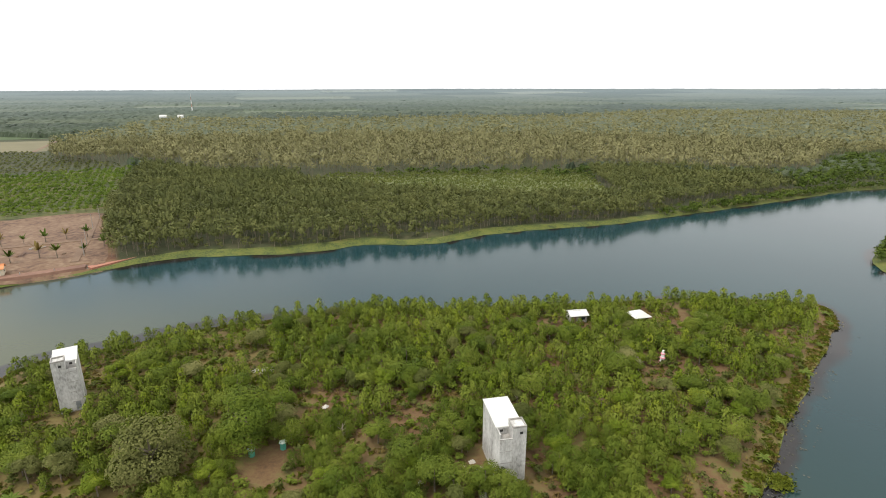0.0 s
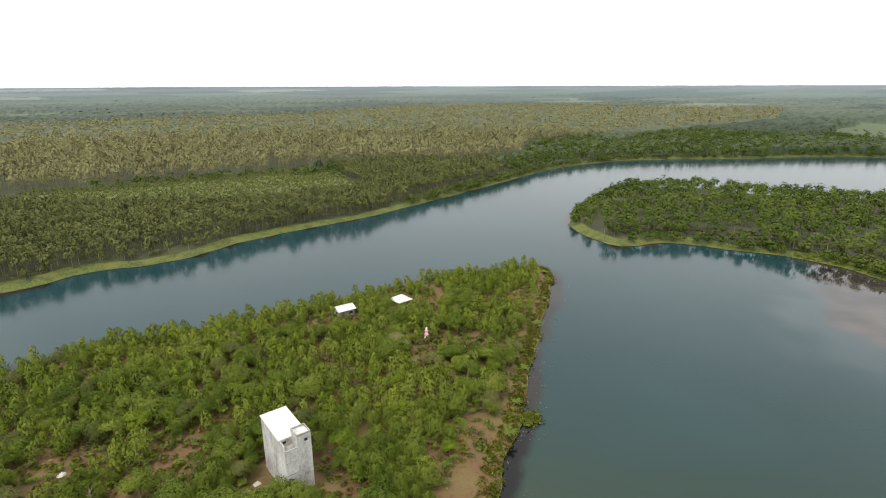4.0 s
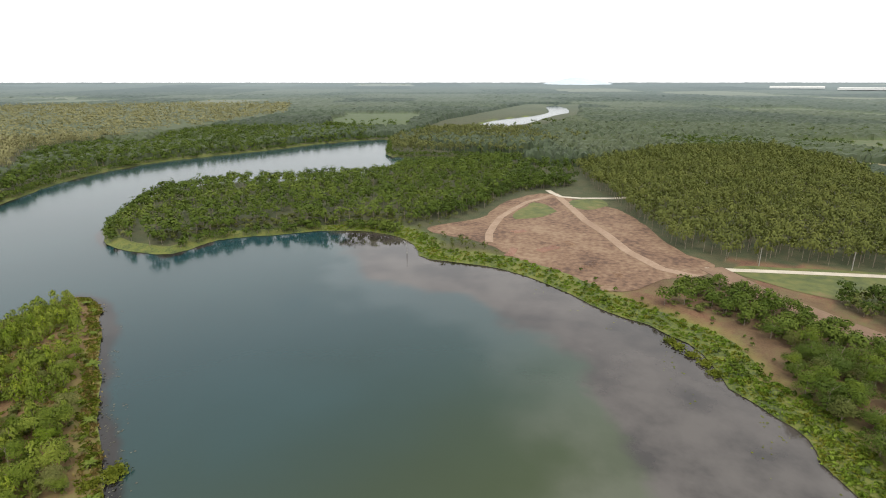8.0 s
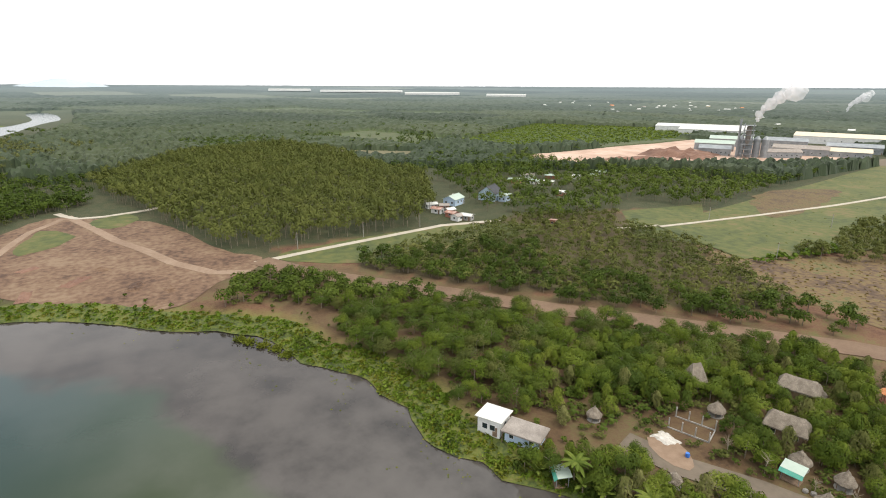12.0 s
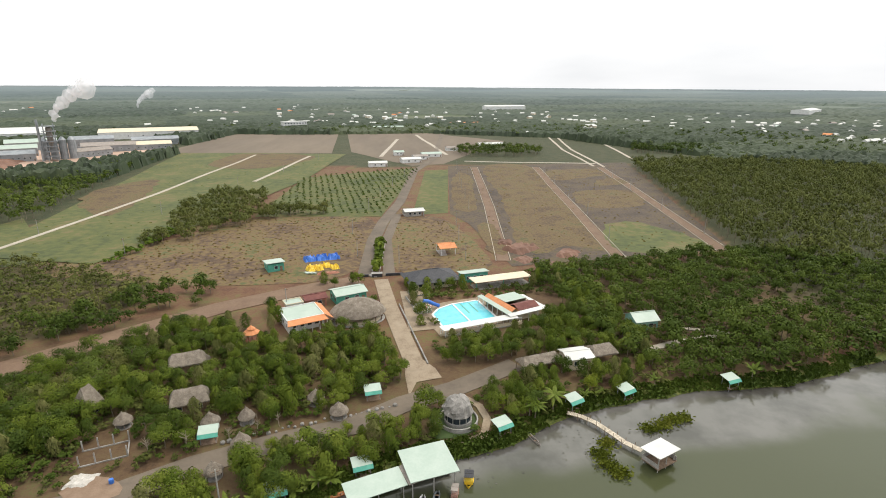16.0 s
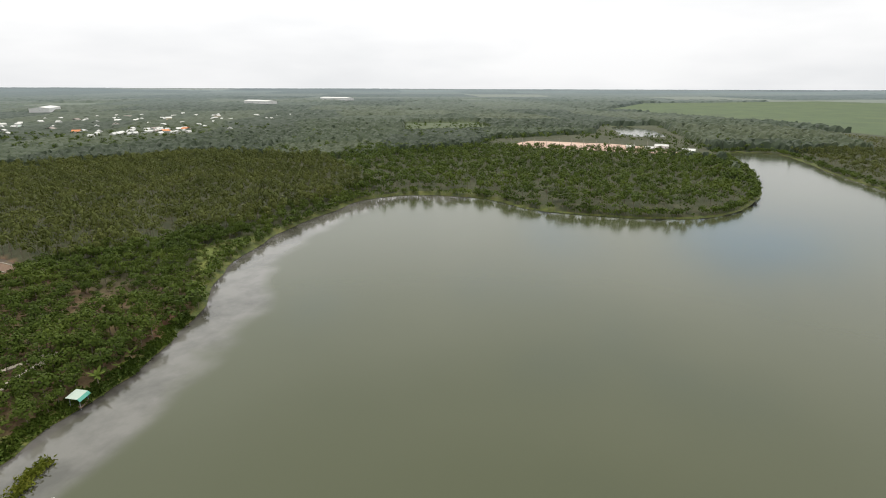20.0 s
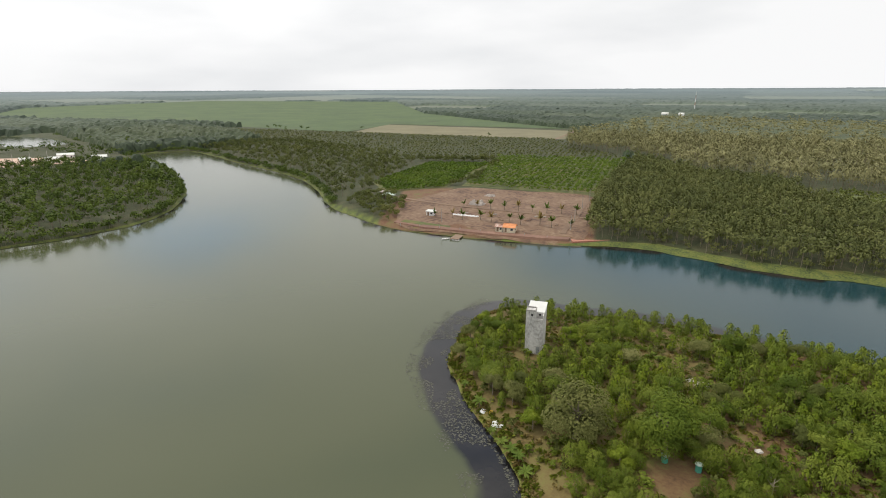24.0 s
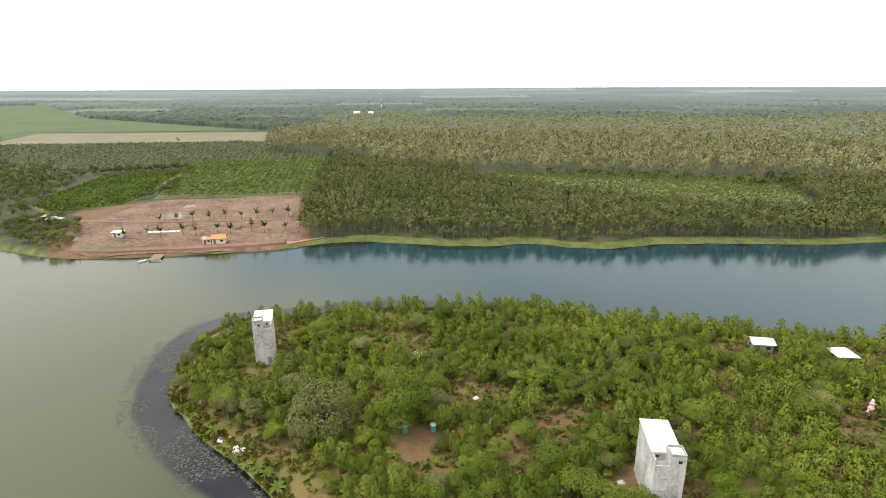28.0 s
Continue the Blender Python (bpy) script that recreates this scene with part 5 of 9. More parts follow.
wood("bank_bushes", "round green bushes at the water's edge beside the clearing", [(-290, 172), (-262, 166), (-240, 163), (-226, 160), (-232, 172), (-250, 190), (-266, 200), (-280, 204), (-300, 200)], 3.6, V_BUSH, [M_BARK, M_SHRUB], sizes=(0.5, 1.0), margin=0.5, keep=0.6)
wood("hedge_trees", "line of dusky bushes between fields", [(-352, 372), (-346, 378), (-290, 280), (-284, 256), (-276, 258), (-284, 285)], 4.6, V_BUSH, [M_BARK, M_SHRUB], sizes=(0.7, 1.1), margin=1)
wood("hedge_trees", "line of dark trees along the field edge", [(-400, 318), (-392, 326), (-350, 376), (-358, 382), (-410, 330)], 4.6, V_BUSH, [M_BARK, M_SHRUB], sizes=(0.7, 1.2), margin=1)

# bushes that hang over the water where the woods reach the lake
shore_p = LAKE_LINE[rng.integers(0, len(LAKE_LINE), 9000)] + rng.normal(size=(9000, 2)) * 4
shore_d = inland(shore_p[:, 0], shore_p[:, 1])
wooded_shore = (shore_p[:, 0] < -118) & (shore_p[:, 1] < 140) | (shore_p[:, 0] < -290) | (shore_p[:, 0] > 120) & (shore_p[:, 1] > 285) | (shore_p[:, 0] > 181) & (shore_p[:, 1] > 165) | (shore_p[:, 0] > 196) & (shore_p[:, 1] > 92)
shore_p = shore_p[(shore_d > 0.8) & (shore_d < 5.5) & wooded_shore][:2100]
V_FRINGE = kinds(rng, 5, 44, "far", 0.42, 4.6, 4.8, 0.0, 0.08, 0, sides=3)
rub_p = LAKE_LINE[rng.integers(0, len(LAKE_LINE), 6000)] + rng.normal(size=(6000, 2)) * 6
rub_d = inland(rub_p[:, 0], rub_p[:, 1])
rub_p = rub_p[(rub_d > 4.8) & (rub_d < 10) & (rub_p[:, 0] > -134) & (rub_p[:, 0] < 125) & (rub_p[:, 1] > 205)][:330]
stand("shore_plantation", "slender rubber trees along the grassy bank", rub_p, kinds(rng, 5, 80, "far", 0.4, 8.5, 4.8, 0.10, 0.11, 2, sides=4), [M_BARK, M_RUBBER], rng.uniform(0.6, 1.15, len(rub_p)), rng)
under_p = LAKE_LINE[rng.integers(0, len(LAKE_LINE), 9000)] + rng.normal(size=(9000, 2)) * 8
under_d = inland(under_p[:, 0], under_p[:, 1])
under_p = under_p[(under_d > 6.5) & (under_d < 13) & (under_p[:, 0] > -134) & (under_p[:, 0] < 240) & (under_p[:, 1] > 205)][:520]
stand("plantation_undergrowth", "low bushes under the plantation's outer trees", under_p, V_FRINGE, [M_BARK, M_RUBBER], rng.uniform(0.45, 0.95, len(under_p)), rng)
stand("shore_bushes", "dense bushes hanging over the water's edge", shore_p, V_FRINGE, [M_BARK, M_WOODS], rng.uniform(0.6, 1.25, len(shore_p)), rng)

wood("edge_bushes", "dense bushes between the wood and the bare earth", [(250, 94), (285, 68), (330, 57), (352, 45), (370, 18), (396, 22), (384, 52), (345, 72), (300, 80), (262, 98)], 3.8, V_FRINGE, [M_BARK, M_WOODS], sizes=(0.7, 1.3), jit=0.4, margin=6)
wood("scrub_bushes", "scattered scrub bushes at the edge of the bare earth", [(206, 74), (236, 92), (258, 84), (300, 70), (345, 62), (350, 44), (318, 58), (268, 66), (238, 84), (222, 54), (206, 36), (198, 44)], 4.2, V_FRINGE, [M_BARK, M_SHRUB], sizes=(0.3, 0.9), keep=0.75, jit=0.5, margin=6)
wood("cane_rows", "tall dense bright green cane", [(590, -367), (474, -372), (478, -713), (615, -812), (803, -681)], 7.0, kinds(rng, 4, 12, "far", 1.2, 3.4, 8.0, 0.0, 0.06, 0, sides=3), [M_BARK, M_LIME], sizes=(0.9, 1.1), margin=2, keep=1.0, jit=0.2)

# -- woods out to the skyline: ever larger clumps
KEPT = [NORTH_BACK, NORTH_FRONT]
FIELDS = [[(-1690, 20), (-1150, 329), (-757, 459), (-860, 625), (-446, 611), (-550, 770), (-1156, 951), (-2034, 1507), (-2700, 900), (-2333, 178)], [(-745, 465), (-446, 611), (-525, 744), (-856, 610)],
          [(590, -367), (474, -372), (478, -713), (615, -812), (803, -681)], [(434, -322), (459, -665), (330, -790), (210, -640), (250, -500), (318, -366), (360, -325)],
          [(242, -600), (224, -828), (73, -816), (-60, -830), (-230, -740), (-320, -520), (-140, -190), (60, -160), (140, -205), (205, -235), (217, -595)], [(592, -180), (521, -278), (462, -236), (520, -188)], W_SOUTH, R_EAST]
far_r = np.exp(rng.uniform(math.log(420), math.log(1000), 11000))
far_a = rng.uniform(0, 6.2832, 11000)
p = np.stack([far_r * np.sin(far_a), far_r * np.cos(far_a)], 1)
p = p[inland(p[:, 0], p[:, 1]) > 8]
for poly in KEPT + FIELDS + [[(-1000, 330), (-700, 300), (-650, 200), (-300, 165), (-190, 290), (-270, 480), (-450, 605), (-745, 465)], [(-314, 12), (-340, 75), (-540, 122), (-615, -110), (-470, -250), (-345, -140)],
                             [(338, -6), (480, -70), (505, -150), (600, -180), (700, -40), (690, 20), (420, 66)], [(-610, -110), (-640, 30), (-610, 118), (-730, 40), (-720, -90)]]:
    p = p[~inside(np.array(poly, float), p[:, 0], p[:, 1])]
grain = np.array([noise.noise((x * 0.006, y * 0.006, 2)) for x, y in p])
p = p[grain > -0.20]
V_FAR = kinds(rng, 5, 34, "far", 0.72, 8.0, 8.5, 0.0, 0.2, 0, sides=3)
stand("distant_woods", "distant dark green woods and plantations", p, [(None, l, 0) for t, l, s in V_FAR], [M_WOODS], rng.uniform(0.75, 1.15, len(p)), rng)


def canopy_sheet():
    """Leafy tops of the plantations out to the skyline, block by block, each with its own height and tone."""
    n_a, n_r = 1400, 250
    r = np.geomspace(455, 4900, n_r)
    a = np.arange(n_a) * 2 * math.pi / n_a
    jit = rng.uniform(-0.4, 0.4, (n_r, n_a))
    rr = r[:, None] * (1 + jit * 0.008)
    aa = a[None] + rng.uniform(-0.4, 0.4, (n_r, n_a)) * 2 * math.pi / n_a
    x, y = (rr * np.sin(aa)).ravel(), (rr * np.cos(aa)).ravel()
    dist = np.hypot(x, y)
    u, v = x * 0.94 + y * 0.34, y * 0.94 - x * 0.34
    wob = np.array([noise.noise((p * 0.004, q * 0.004, 4)) for p, q in zip(x, y)])
    size = np.where(dist < 1500, 1.0, np.where(dist < 2700, 1.7, 2.8))
    cu, cv = np.floor((u + 60 * wob) / (210 * size)).astype(int), np.floor((v + 60 * wob) / (150 * size)).astype(int)
    key = (cu * 73856093 ^ cv * 19349663 ^ (size * 10).astype(int) * 83492791) & 0xffff
    table = rng.uniform(size=(65536, 2))
    tone, tall = table[key, 0], table[key, 1]
    top = np.where(tall < 0.07, 0.9, 5.0 + 5.0 * tall)
    for cx, cy, spread, num in TOWN:
        near_town = np.exp(-((x - cx) / spread) ** 2 - ((y - cy) / (0.8 * spread)) ** 2)
        top = top * (1 - 0.3 * near_town)
    top = top * rng.uniform(0.55, 1.2, len(x)) + 1.0 * wob
    tone = np.where(tall < 0.07, 0.75 + 0.2 * tone, 0.12 + 0.5 * tone)
    low = inland(x, y) < 12
    for poly in FIELDS + [[(-1000, 330), (-700, 300), (-650, 200), (-300, 165), (-190, 290), (-270, 480), (-420, 620), (-550, 790), (-880, 650)], [(-314, 12), (-340, 75), (-540, 122), (-615, -110), (-470, -250), (-345, -140)],
                          [(-560, -130), (-560, 130), (-850, 120), (-1060, 110), (-1060, 10), (-850, 0), (-725, -130)], [(690, 120), (690, 260), (1000, 300), (1800, 260), (1800, 90), (1200, 60), (850, 90)], [(300, 430), (250, 380), (345, 40), (505, 75), (575, 236), (640, 300), (500, 370)]]:
        low |= inside(np.array(poly, float), x, y)
    old = inside(np.array(NORTH_BACK, float), x, y)
    low |= old & (dist < 740)
    top, tone = np.where(old, 8.0, top), np.where(old, 0.62, tone)
    top = top * (1 - 0.65 * np.clip((dist - 2200) / 1500, 0, 1))
    top[:3 * n_a] = -3.0
    z = height(x, y) + np.where(low, -3.0, top)
    me = bpy.data.meshes.new("distant_canopy")
    i, j = np.meshgrid(np.arange(n_r - 1), np.arange(n_a), indexing="ij")
    k = (j + 1) % n_a
    quads = np.stack([i * n_a + j, (i + 1) * n_a + j, (i + 1) * n_a + k, i * n_a + k], -1).reshape(-1, 4)
    quads = quads[~low[quads].all(1)]
    me.from_pydata(np.stack([x, y, z], 1).tolist(), [], quads.tolist())
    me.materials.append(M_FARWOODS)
    # tone of each block, and how strongly the painted haze covers it
    for nm, val in (("block_tone", tone), ("far_haze", np.clip((dist - 900) / 3400, 0, 1))):
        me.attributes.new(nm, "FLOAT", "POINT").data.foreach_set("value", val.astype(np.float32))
    tagged(new("distant_canopy", me), "blocks of plantation and wood towards the skyline, haze painted in", "woods", kind="stuff")



# ---------------------------------------------------------------- buildings
def sheet(w0, d0, z, w1, d1, t=0.12, ribs=0.0):
    """A flat or sloping roof plate from y = d0 (height z) to y = d1 (height w1) across +-w0, with standing ribs."""
    g = Geo().slab([(-w0, d0, z), (w0, d0, z), (w0, d1, w1), (-w0, d1, w1)], t)
    return g


def window(parent, x, y, z, w, h, side="y", out=-1, mat=None):
    """A framed window on a wall; side: the axis that it faces."""
    def bx(a0, a1, z0, z1, d0, d1):
        lo, hi = (out * d0, out * d1) if out > 0 else (out * d1, out * d0)
        if side == "y":
            return Geo().box(x + a0, y + lo, z0, x + a1, y + hi, z1)
        return Geo().box(x + lo, y + a0, z0, x + hi, y + a1, z1)
    win = part("window", bx(-w / 2, w / 2, z, z + h, 0.0, 0.05), mat or M_WHITEWALL, parent)
    part("pane", bx(-w / 2 + 0.08, w / 2 - 0.08, z + 0.08, z + h - 0.08, 0.02, 0.07), M_GLASS, win)
    return win


def house(name, x, y, w, d, h, rot, roof, roof_mat, wall_mat, label, category="house", rise=1.5, eave=0.5, front=2, side=2, door=True, group="", z=None, ribs=0.0, open_sides=False, ridge_mat=None):
    """A building: four walls or posts, roof, door, windows."""
    z = ground_at(x, y) if z is None else z
    t = thing(name, x, y, z, rot, label, category, group)
    a, b = w / 2, d / 2
    if open_sides:
        for sx in (-1, 0, 1) if w > 7 else (-1, 1):
            for sy in (-1, 1):
                part("post", Geo().box(sx * (a - 0.2) - 0.1, sy * (b - 0.2) - 0.1, -0.3, sx * (a - 0.2) + 0.1, sy * (b - 0.2) + 0.1, h), wall_mat, t)
        part("floor_slab", Geo().box(-a, -b, -0.4, a, b, 0.12), M_CEMENT, t)
    else:
        for nm, g in (("wall", Geo().box(-a, -b, -0.4, a, -b + 0.2, h)), ("wall", Geo().box(-a, b - 0.2, -0.4, a, b, h)),
                      ("wall", Geo().box(-a, -b + 0.2, -0.4, -a + 0.2, b - 0.2, h)), ("wall", Geo().box(a - 0.2, -b + 0.2, -0.4, a, b - 0.2, h))):
            part(nm, g, wall_mat, t)
        for s in (-1, 1):
            for i in range(front):
                wx = -a + w * (i + 0.5 + (0.5 if door else 0)) / (front + (1 if door else 0)) if s > 0 or not door else -a + w * (i + 1.5) / (front + 1)
                window(t, min(wx, a - 0.9), s * b, h * 0.35, min(1.4, w / (front + 2)), min(1.3, h * 0.42), "y", s)
            for i in range(side):
                window(t, s * a, -b + d * (i + 0.5) / side, h * 0.35, min(1.2, d / (side + 1)), min(1.3, h * 0.42), "x", s)
        if door:
            for s in (-1, 1):
                dr = part("door", Geo().box(-a + 0.6, s * b - 0.04, 0, -a + 1.6, s * b + 0.04, min(2.1, h * 0.85)), M_WOOD, t)
                part("handle", Geo().box(-a + 1.42, s * b - 0.09, 0.95, -a + 1.52, s * b + 0.09, 1.05), M_STEEL, dr)
    A, B = a + eave, b + eave
    if roof == "gable":
        for s in (-1, 1):
            part("roof", sheet(A, s * B, h - 0.1, h + rise, 0, 0.12, ribs), roof_mat, t)
        if not open_sides:
            for s in (-1, 1):
                part("gable", Geo().add([(s * a, -b, h), (s * a, b, h), (s * a, 0, h + rise - 0.15), (s * (a - 0.2), -b, h), (s * (a - 0.2), b, h), (s * (a - 0.2), 0, h + rise - 0.15)],
                                        [(0, 1, 2), (5, 4, 3), (0, 2, 5, 3), (1, 4, 5, 2)]), wall_mat, t)
        part("ridge_cap", Geo().prism([(-A, -0.18), (A, -0.18), (A, 0.18), (-A, 0.18)], h + rise - 0.03, h + rise + 0.09), ridge_mat or roof_mat, t)
    elif roof == "hip":
        r = max(A - B, 0.05)
        e = [(-A, -B, h - 0.1), (A, -B, h - 0.1), (A, B, h - 0.1), (-A, B, h - 0.1)]
        q, p = (-r, 0, h + rise), (r, 0, h + rise)
        for face in ((e[0], e[1], p, q), (e[2], e[3], q, p), (e[1], e[2], p), (e[3], e[0], q)):
            part("roof", Geo().slab(list(face), 0.12), roof_mat, t)
        part("ridge_cap", Geo().box(-r - 0.1, -0.15, h + rise - 0.05, r + 0.1, 0.15, h + rise + 0.08), ridge_mat or roof_mat, t)
    elif roof == "shed":
        part("roof", sheet(A, -B, h + 0.05, h + rise, B, 0.14, ribs), roof_mat, t)
    else:  # flat with a low edge
        part("roof", Geo().box(-A, -B, h, A, B, h + 0.22), roof_mat, t)
        for g in (Geo().box(-A, -B, h + 0.22, A, -B + 0.2, h + 0.5), Geo().box(-A, B - 0.2, h + 0.22, A, B, h + 0.5),
                  Geo().box(-A, -B + 0.2, h + 0.22, -A + 0.2, B - 0.2, h + 0.5), Geo().box(A - 0.2, -B + 0.2, h + 0.22, A, B - 0.2, h + 0.5)):
            part("parapet", g, wall_mat, t)
    return t


def tower(x, y, rot, w, d, h, block_right, label):
    """A tall windowless bird house: cement walls, white sheet roof, a stair head at the front corner."""
    z = ground_at(x, y) - 0.2
    t = thing("bird_house_tower", x, y, z, rot, label, "tower", "bird house towers")
    hr = h - 0.6
    for g in (Geo().box(0, 0, 0, w, 0.2, hr - 0.9), Geo().box(0, d - 0.2, 0, w, d, hr), Geo().box(0, 0.2, 0, 0.2, d - 0.2, hr), Geo().box(w - 0.2, 0.2, 0, w, d - 0.2, hr)):
        part("wall", g, M_WALLGREY, t)
    part("plinth", Geo().box(-0.12, -0.12, 0, w + 0.12, d + 0.12, 0.45), M_CEMENT, t)
    roof = part("roof", Geo().slab([(-0.15, 2.2, hr + 0.15), (w + 0.15, 2.2, hr + 0.15), (w + 0.15, d + 0.15, hr + 0.5), (-0.15, d + 0.15, hr + 0.5)], 0.12), M_WHITE, t, "white sheet-metal roof")
    for i in range(9):
        xx = -0.05 + (w + 0.1) * i / 8
        part("rib", Geo().slab([(xx - 0.03, 2.2, hr + 0.2), (xx + 0.03, 2.2, hr + 0.2), (xx + 0.03, d + 0.15, hr + 0.55), (xx - 0.03, d + 0.15, hr + 0.55)], 0.05), M_WHITE, roof)
    # the lower landing and the stair head in front of the roof
    bx0, bx1 = (w * 0.48, w + 0.06) if block_right else (-0.06, w * 0.55)
    lx0, lx1 = (0.0, w * 0.48) if block_right else (w * 0.55, w)
    part("upper_wall", Geo().box(lx0, 2.1, hr - 1.5, lx1, 2.3, hr + 0.02), M_WALLGREY, t)
    part("landing", Geo().box(lx0 + 0.2, 0.2, hr - 1.5, lx1 - 0.02, 2.1, hr - 1.35), M_CEMENT, t)
    head = part("stair_head", Geo().box(bx0, -0.08, 0.4, bx1, 2.6, h + 0.5), M_WALLGREY, t)
    for g in (Geo().box(bx0, -0.08, h + 0.5, bx1, 0.1, h + 0.85), Geo().box(bx0, 2.42, h + 0.5, bx1, 2.6, h + 0.85),
              Geo().box(bx0, 0.1, h + 0.5, bx0 + 0.18, 2.42, h + 0.85), Geo().box(bx1 - 0.18, 0.1, h + 0.5, bx1, 2.42, h + 0.85)):
        part("parapet", g, M_CEMENT, head)
    cx = (bx0 + bx1) / 2 + 0.3
    part("entry_hole", Geo().box(cx - 0.28, -0.12, h - 0.75, cx + 0.28, -0.075, h - 0.25), M_DARK, head, "dark square bird entry hole")
    part("entry_hole", Geo().box(lx0 + 0.6, 2.06, hr - 0.75, lx0 + 1.15, 2.11, hr - 0.3), M_DARK, t)
    for k in range(4):
        part("drip_course", Geo().box(-0.03, -0.03, 2.4 + 2.4 * k, w + 0.03, 0.02, 2.52 + 2.4 * k), M_CEMENT, t)
    dr = part("door", Geo().box(lx0 + 0.5, -0.05, 0.4, lx0 + 1.4, 0.0, 2.4), M_STEEL, t)
    part("handle", Geo().box(lx0 + 1.2, -0.1, 1.35, lx0 + 1.3, -0.05, 1.5), M_DARK, dr)
    return t


tower(9.9, 79.6, 11.5, 4.7, 10.8, 11.2, True, "grey cement bird house tower with white roof, among trees")
tower(-82.5, 101.2, 32, 4.4, 8.8, 11.8, False, "stained grey bird house tower near the shore")


def thatch_cone(rows, n, seed, sx=1.0, sy=1.0):
    """A thatched roof: a turned body with a ragged, layered surface."""
    g = Geo().ring(rows, n)
    out = []
    for x, y, z in g.v:
        w = noise.noise((x * 1.7 + seed, y * 1.7, z * 2.3)) * 0.16
        r = math.hypot(x, y)
        k = 1 + (w / r if r > 0.3 else 0)
        out.append((x * k * sx, y * k * sy, z + w * 0.5))
    g.v = out
    return g


def cone_hut(x, y, r, h, seed, label="small round hut with a grey thatch cone roof", rot=0):
    z = ground_at(x, y)
    t = thing("thatch_hut", x, y, z, rot, label, "hut", "round thatch huts")
    for i in range(6):
        a = i * 1.0472
        part("post", Geo().ring([(0.07, -0.3), (0.06, h * 0.45)], 6, x=0.78 * r * math.cos(a), y=0.78 * r * math.sin(a)), M_WOOD, t)
    part("floor", Geo().ring([(r * 0.85, -0.3), (r * 0.85, 0.15)], 14), M_CEMENT, t)
    roof = part("thatch_roof", thatch_cone([(r * 0.97, h * 0.36), (r, h * 0.40), (r * 0.86, h * 0.52), (r * 0.62, h * 0.66), (r * 0.40, h * 0.79), (r * 0.2, h * 0.91), (0.05, h)], 22, seed), M_THATCH, t)
    part("finial", Geo().ring([(0.16, h * 0.95), (0.05, h * 1.06)], 8), M_THATCH, roof)
    return t


HUTS = [(56, -102, 1.9, 3.4), (38, -100, 2.0, 3.7), (30, -92.5, 2.0, 3.8), (31, -101, 1.8, 3.8), (17.5, -107, 2.0, 3.6), (12, -101.5, 2.1, 3.6), (68, -78, 1.7, 3.2), (33, -85, 1.8, 3.3), (47, -76, 1.6, 3.0), (48, -128, 1.7, 3.0)]
for k, (x, y, r, h) in enumerate(HUTS):
    cone_hut(x, y, r, h, k * 7.3)


def thatch_house(x, y, w, d, h, rise, rot, seed, label, roof_mat=M_THATCH, walls=True, wall_mat=M_WOOD):
    """A long hut with a thick, sagging hipped thatch roof."""
    z = ground_at(x, y)
    t = thing("thatch_house", x, y, z, rot, label, "hut")
    a, b, r = w / 2, d / 2, max(w / 2 - d * 0.22, 0.3)
    n, verts, faces = 9, [], []
    for s in (0, 1):
        for j in range(5):
            v = j / 4
            for i in range(n):
                u = -1 + 2 * i / (n - 1)
                xx = u * (a * (1 - v) + r * v)
                yy = (-1 if s == 0 else 1) * b * (1 - v)
                q = noise.noise((xx + seed, yy, v * 3)) * 0.14
                verts.append((xx, yy, h + rise * v ** 0.9 + q - 0.12 * (1 - u * u) * v))
    for s in (0, 1):
        o = s * 5 * n
        for j in range(4):
            for i in range(n - 1):
                f = (o + j * n + i, o + j * n + i + 1, o + (j + 1) * n + i + 1, o + (j + 1) * n + i)
                faces.append(f if s == 0 else f[::-1])
    for e in (0, n - 1):
        for j in range(4):
            f = (j * n + e, (j + 1) * n + e, 5 * n + (j + 1) * n + e, 5 * n + j * n + e)
            faces.append(f if e == 0 else f[::-1])
    g = Geo().add(verts, faces)
    g.add([(-a, -b, h), (a, -b, h), (a, b, h), (-a, b, h), (-a, -b, h - 0.3), (a, -b, h - 0.3), (a, b, h - 0.3), (-a, b, h - 0.3)],
          [(0, 4, 5, 1), (1, 5, 6, 2), (2, 6, 7, 3), (3, 7, 4, 0), (4, 7, 6, 5)])
    part("thatch_roof", g, roof_mat, t)
    if walls:
        for gg in (Geo().box(-a + 0.7, -b + 0.7, -0.3, a - 0.7, -b + 0.85, h), Geo().box(-a + 0.7, b - 0.85, -0.3, a - 0.7, b - 0.7, h),
                   Geo().box(-a + 0.7, -b + 0.85, -0.3, -a + 0.85, b - 0.85, h), Geo().box(a - 0.85, -b + 0.85, -0.3, a - 0.7, b - 0.85, h)):
            part("wall", gg, wall_mat, t)
        for i in range(max(1, int(w / 3))):
            window(t, -a + w * (i + 0.5) / max(1, int(w / 3)), -b + 0.7, 0.9, 1.0, 1.1, "y", -1)
            window(t, -a + w * (i + 0.5) / max(1, int(w / 3)), b - 0.7, 0.9, 1.0, 1.1, "y", 1)
    for sx in (-1, 1):
        for sy in (-1, 1):
            part("post", Geo().ring([(0.1, -0.3), (0.09, h)], 6, x=sx * (a - 0.3), y=sy * (b - 0.3)), M_WOOD, t)
    return t


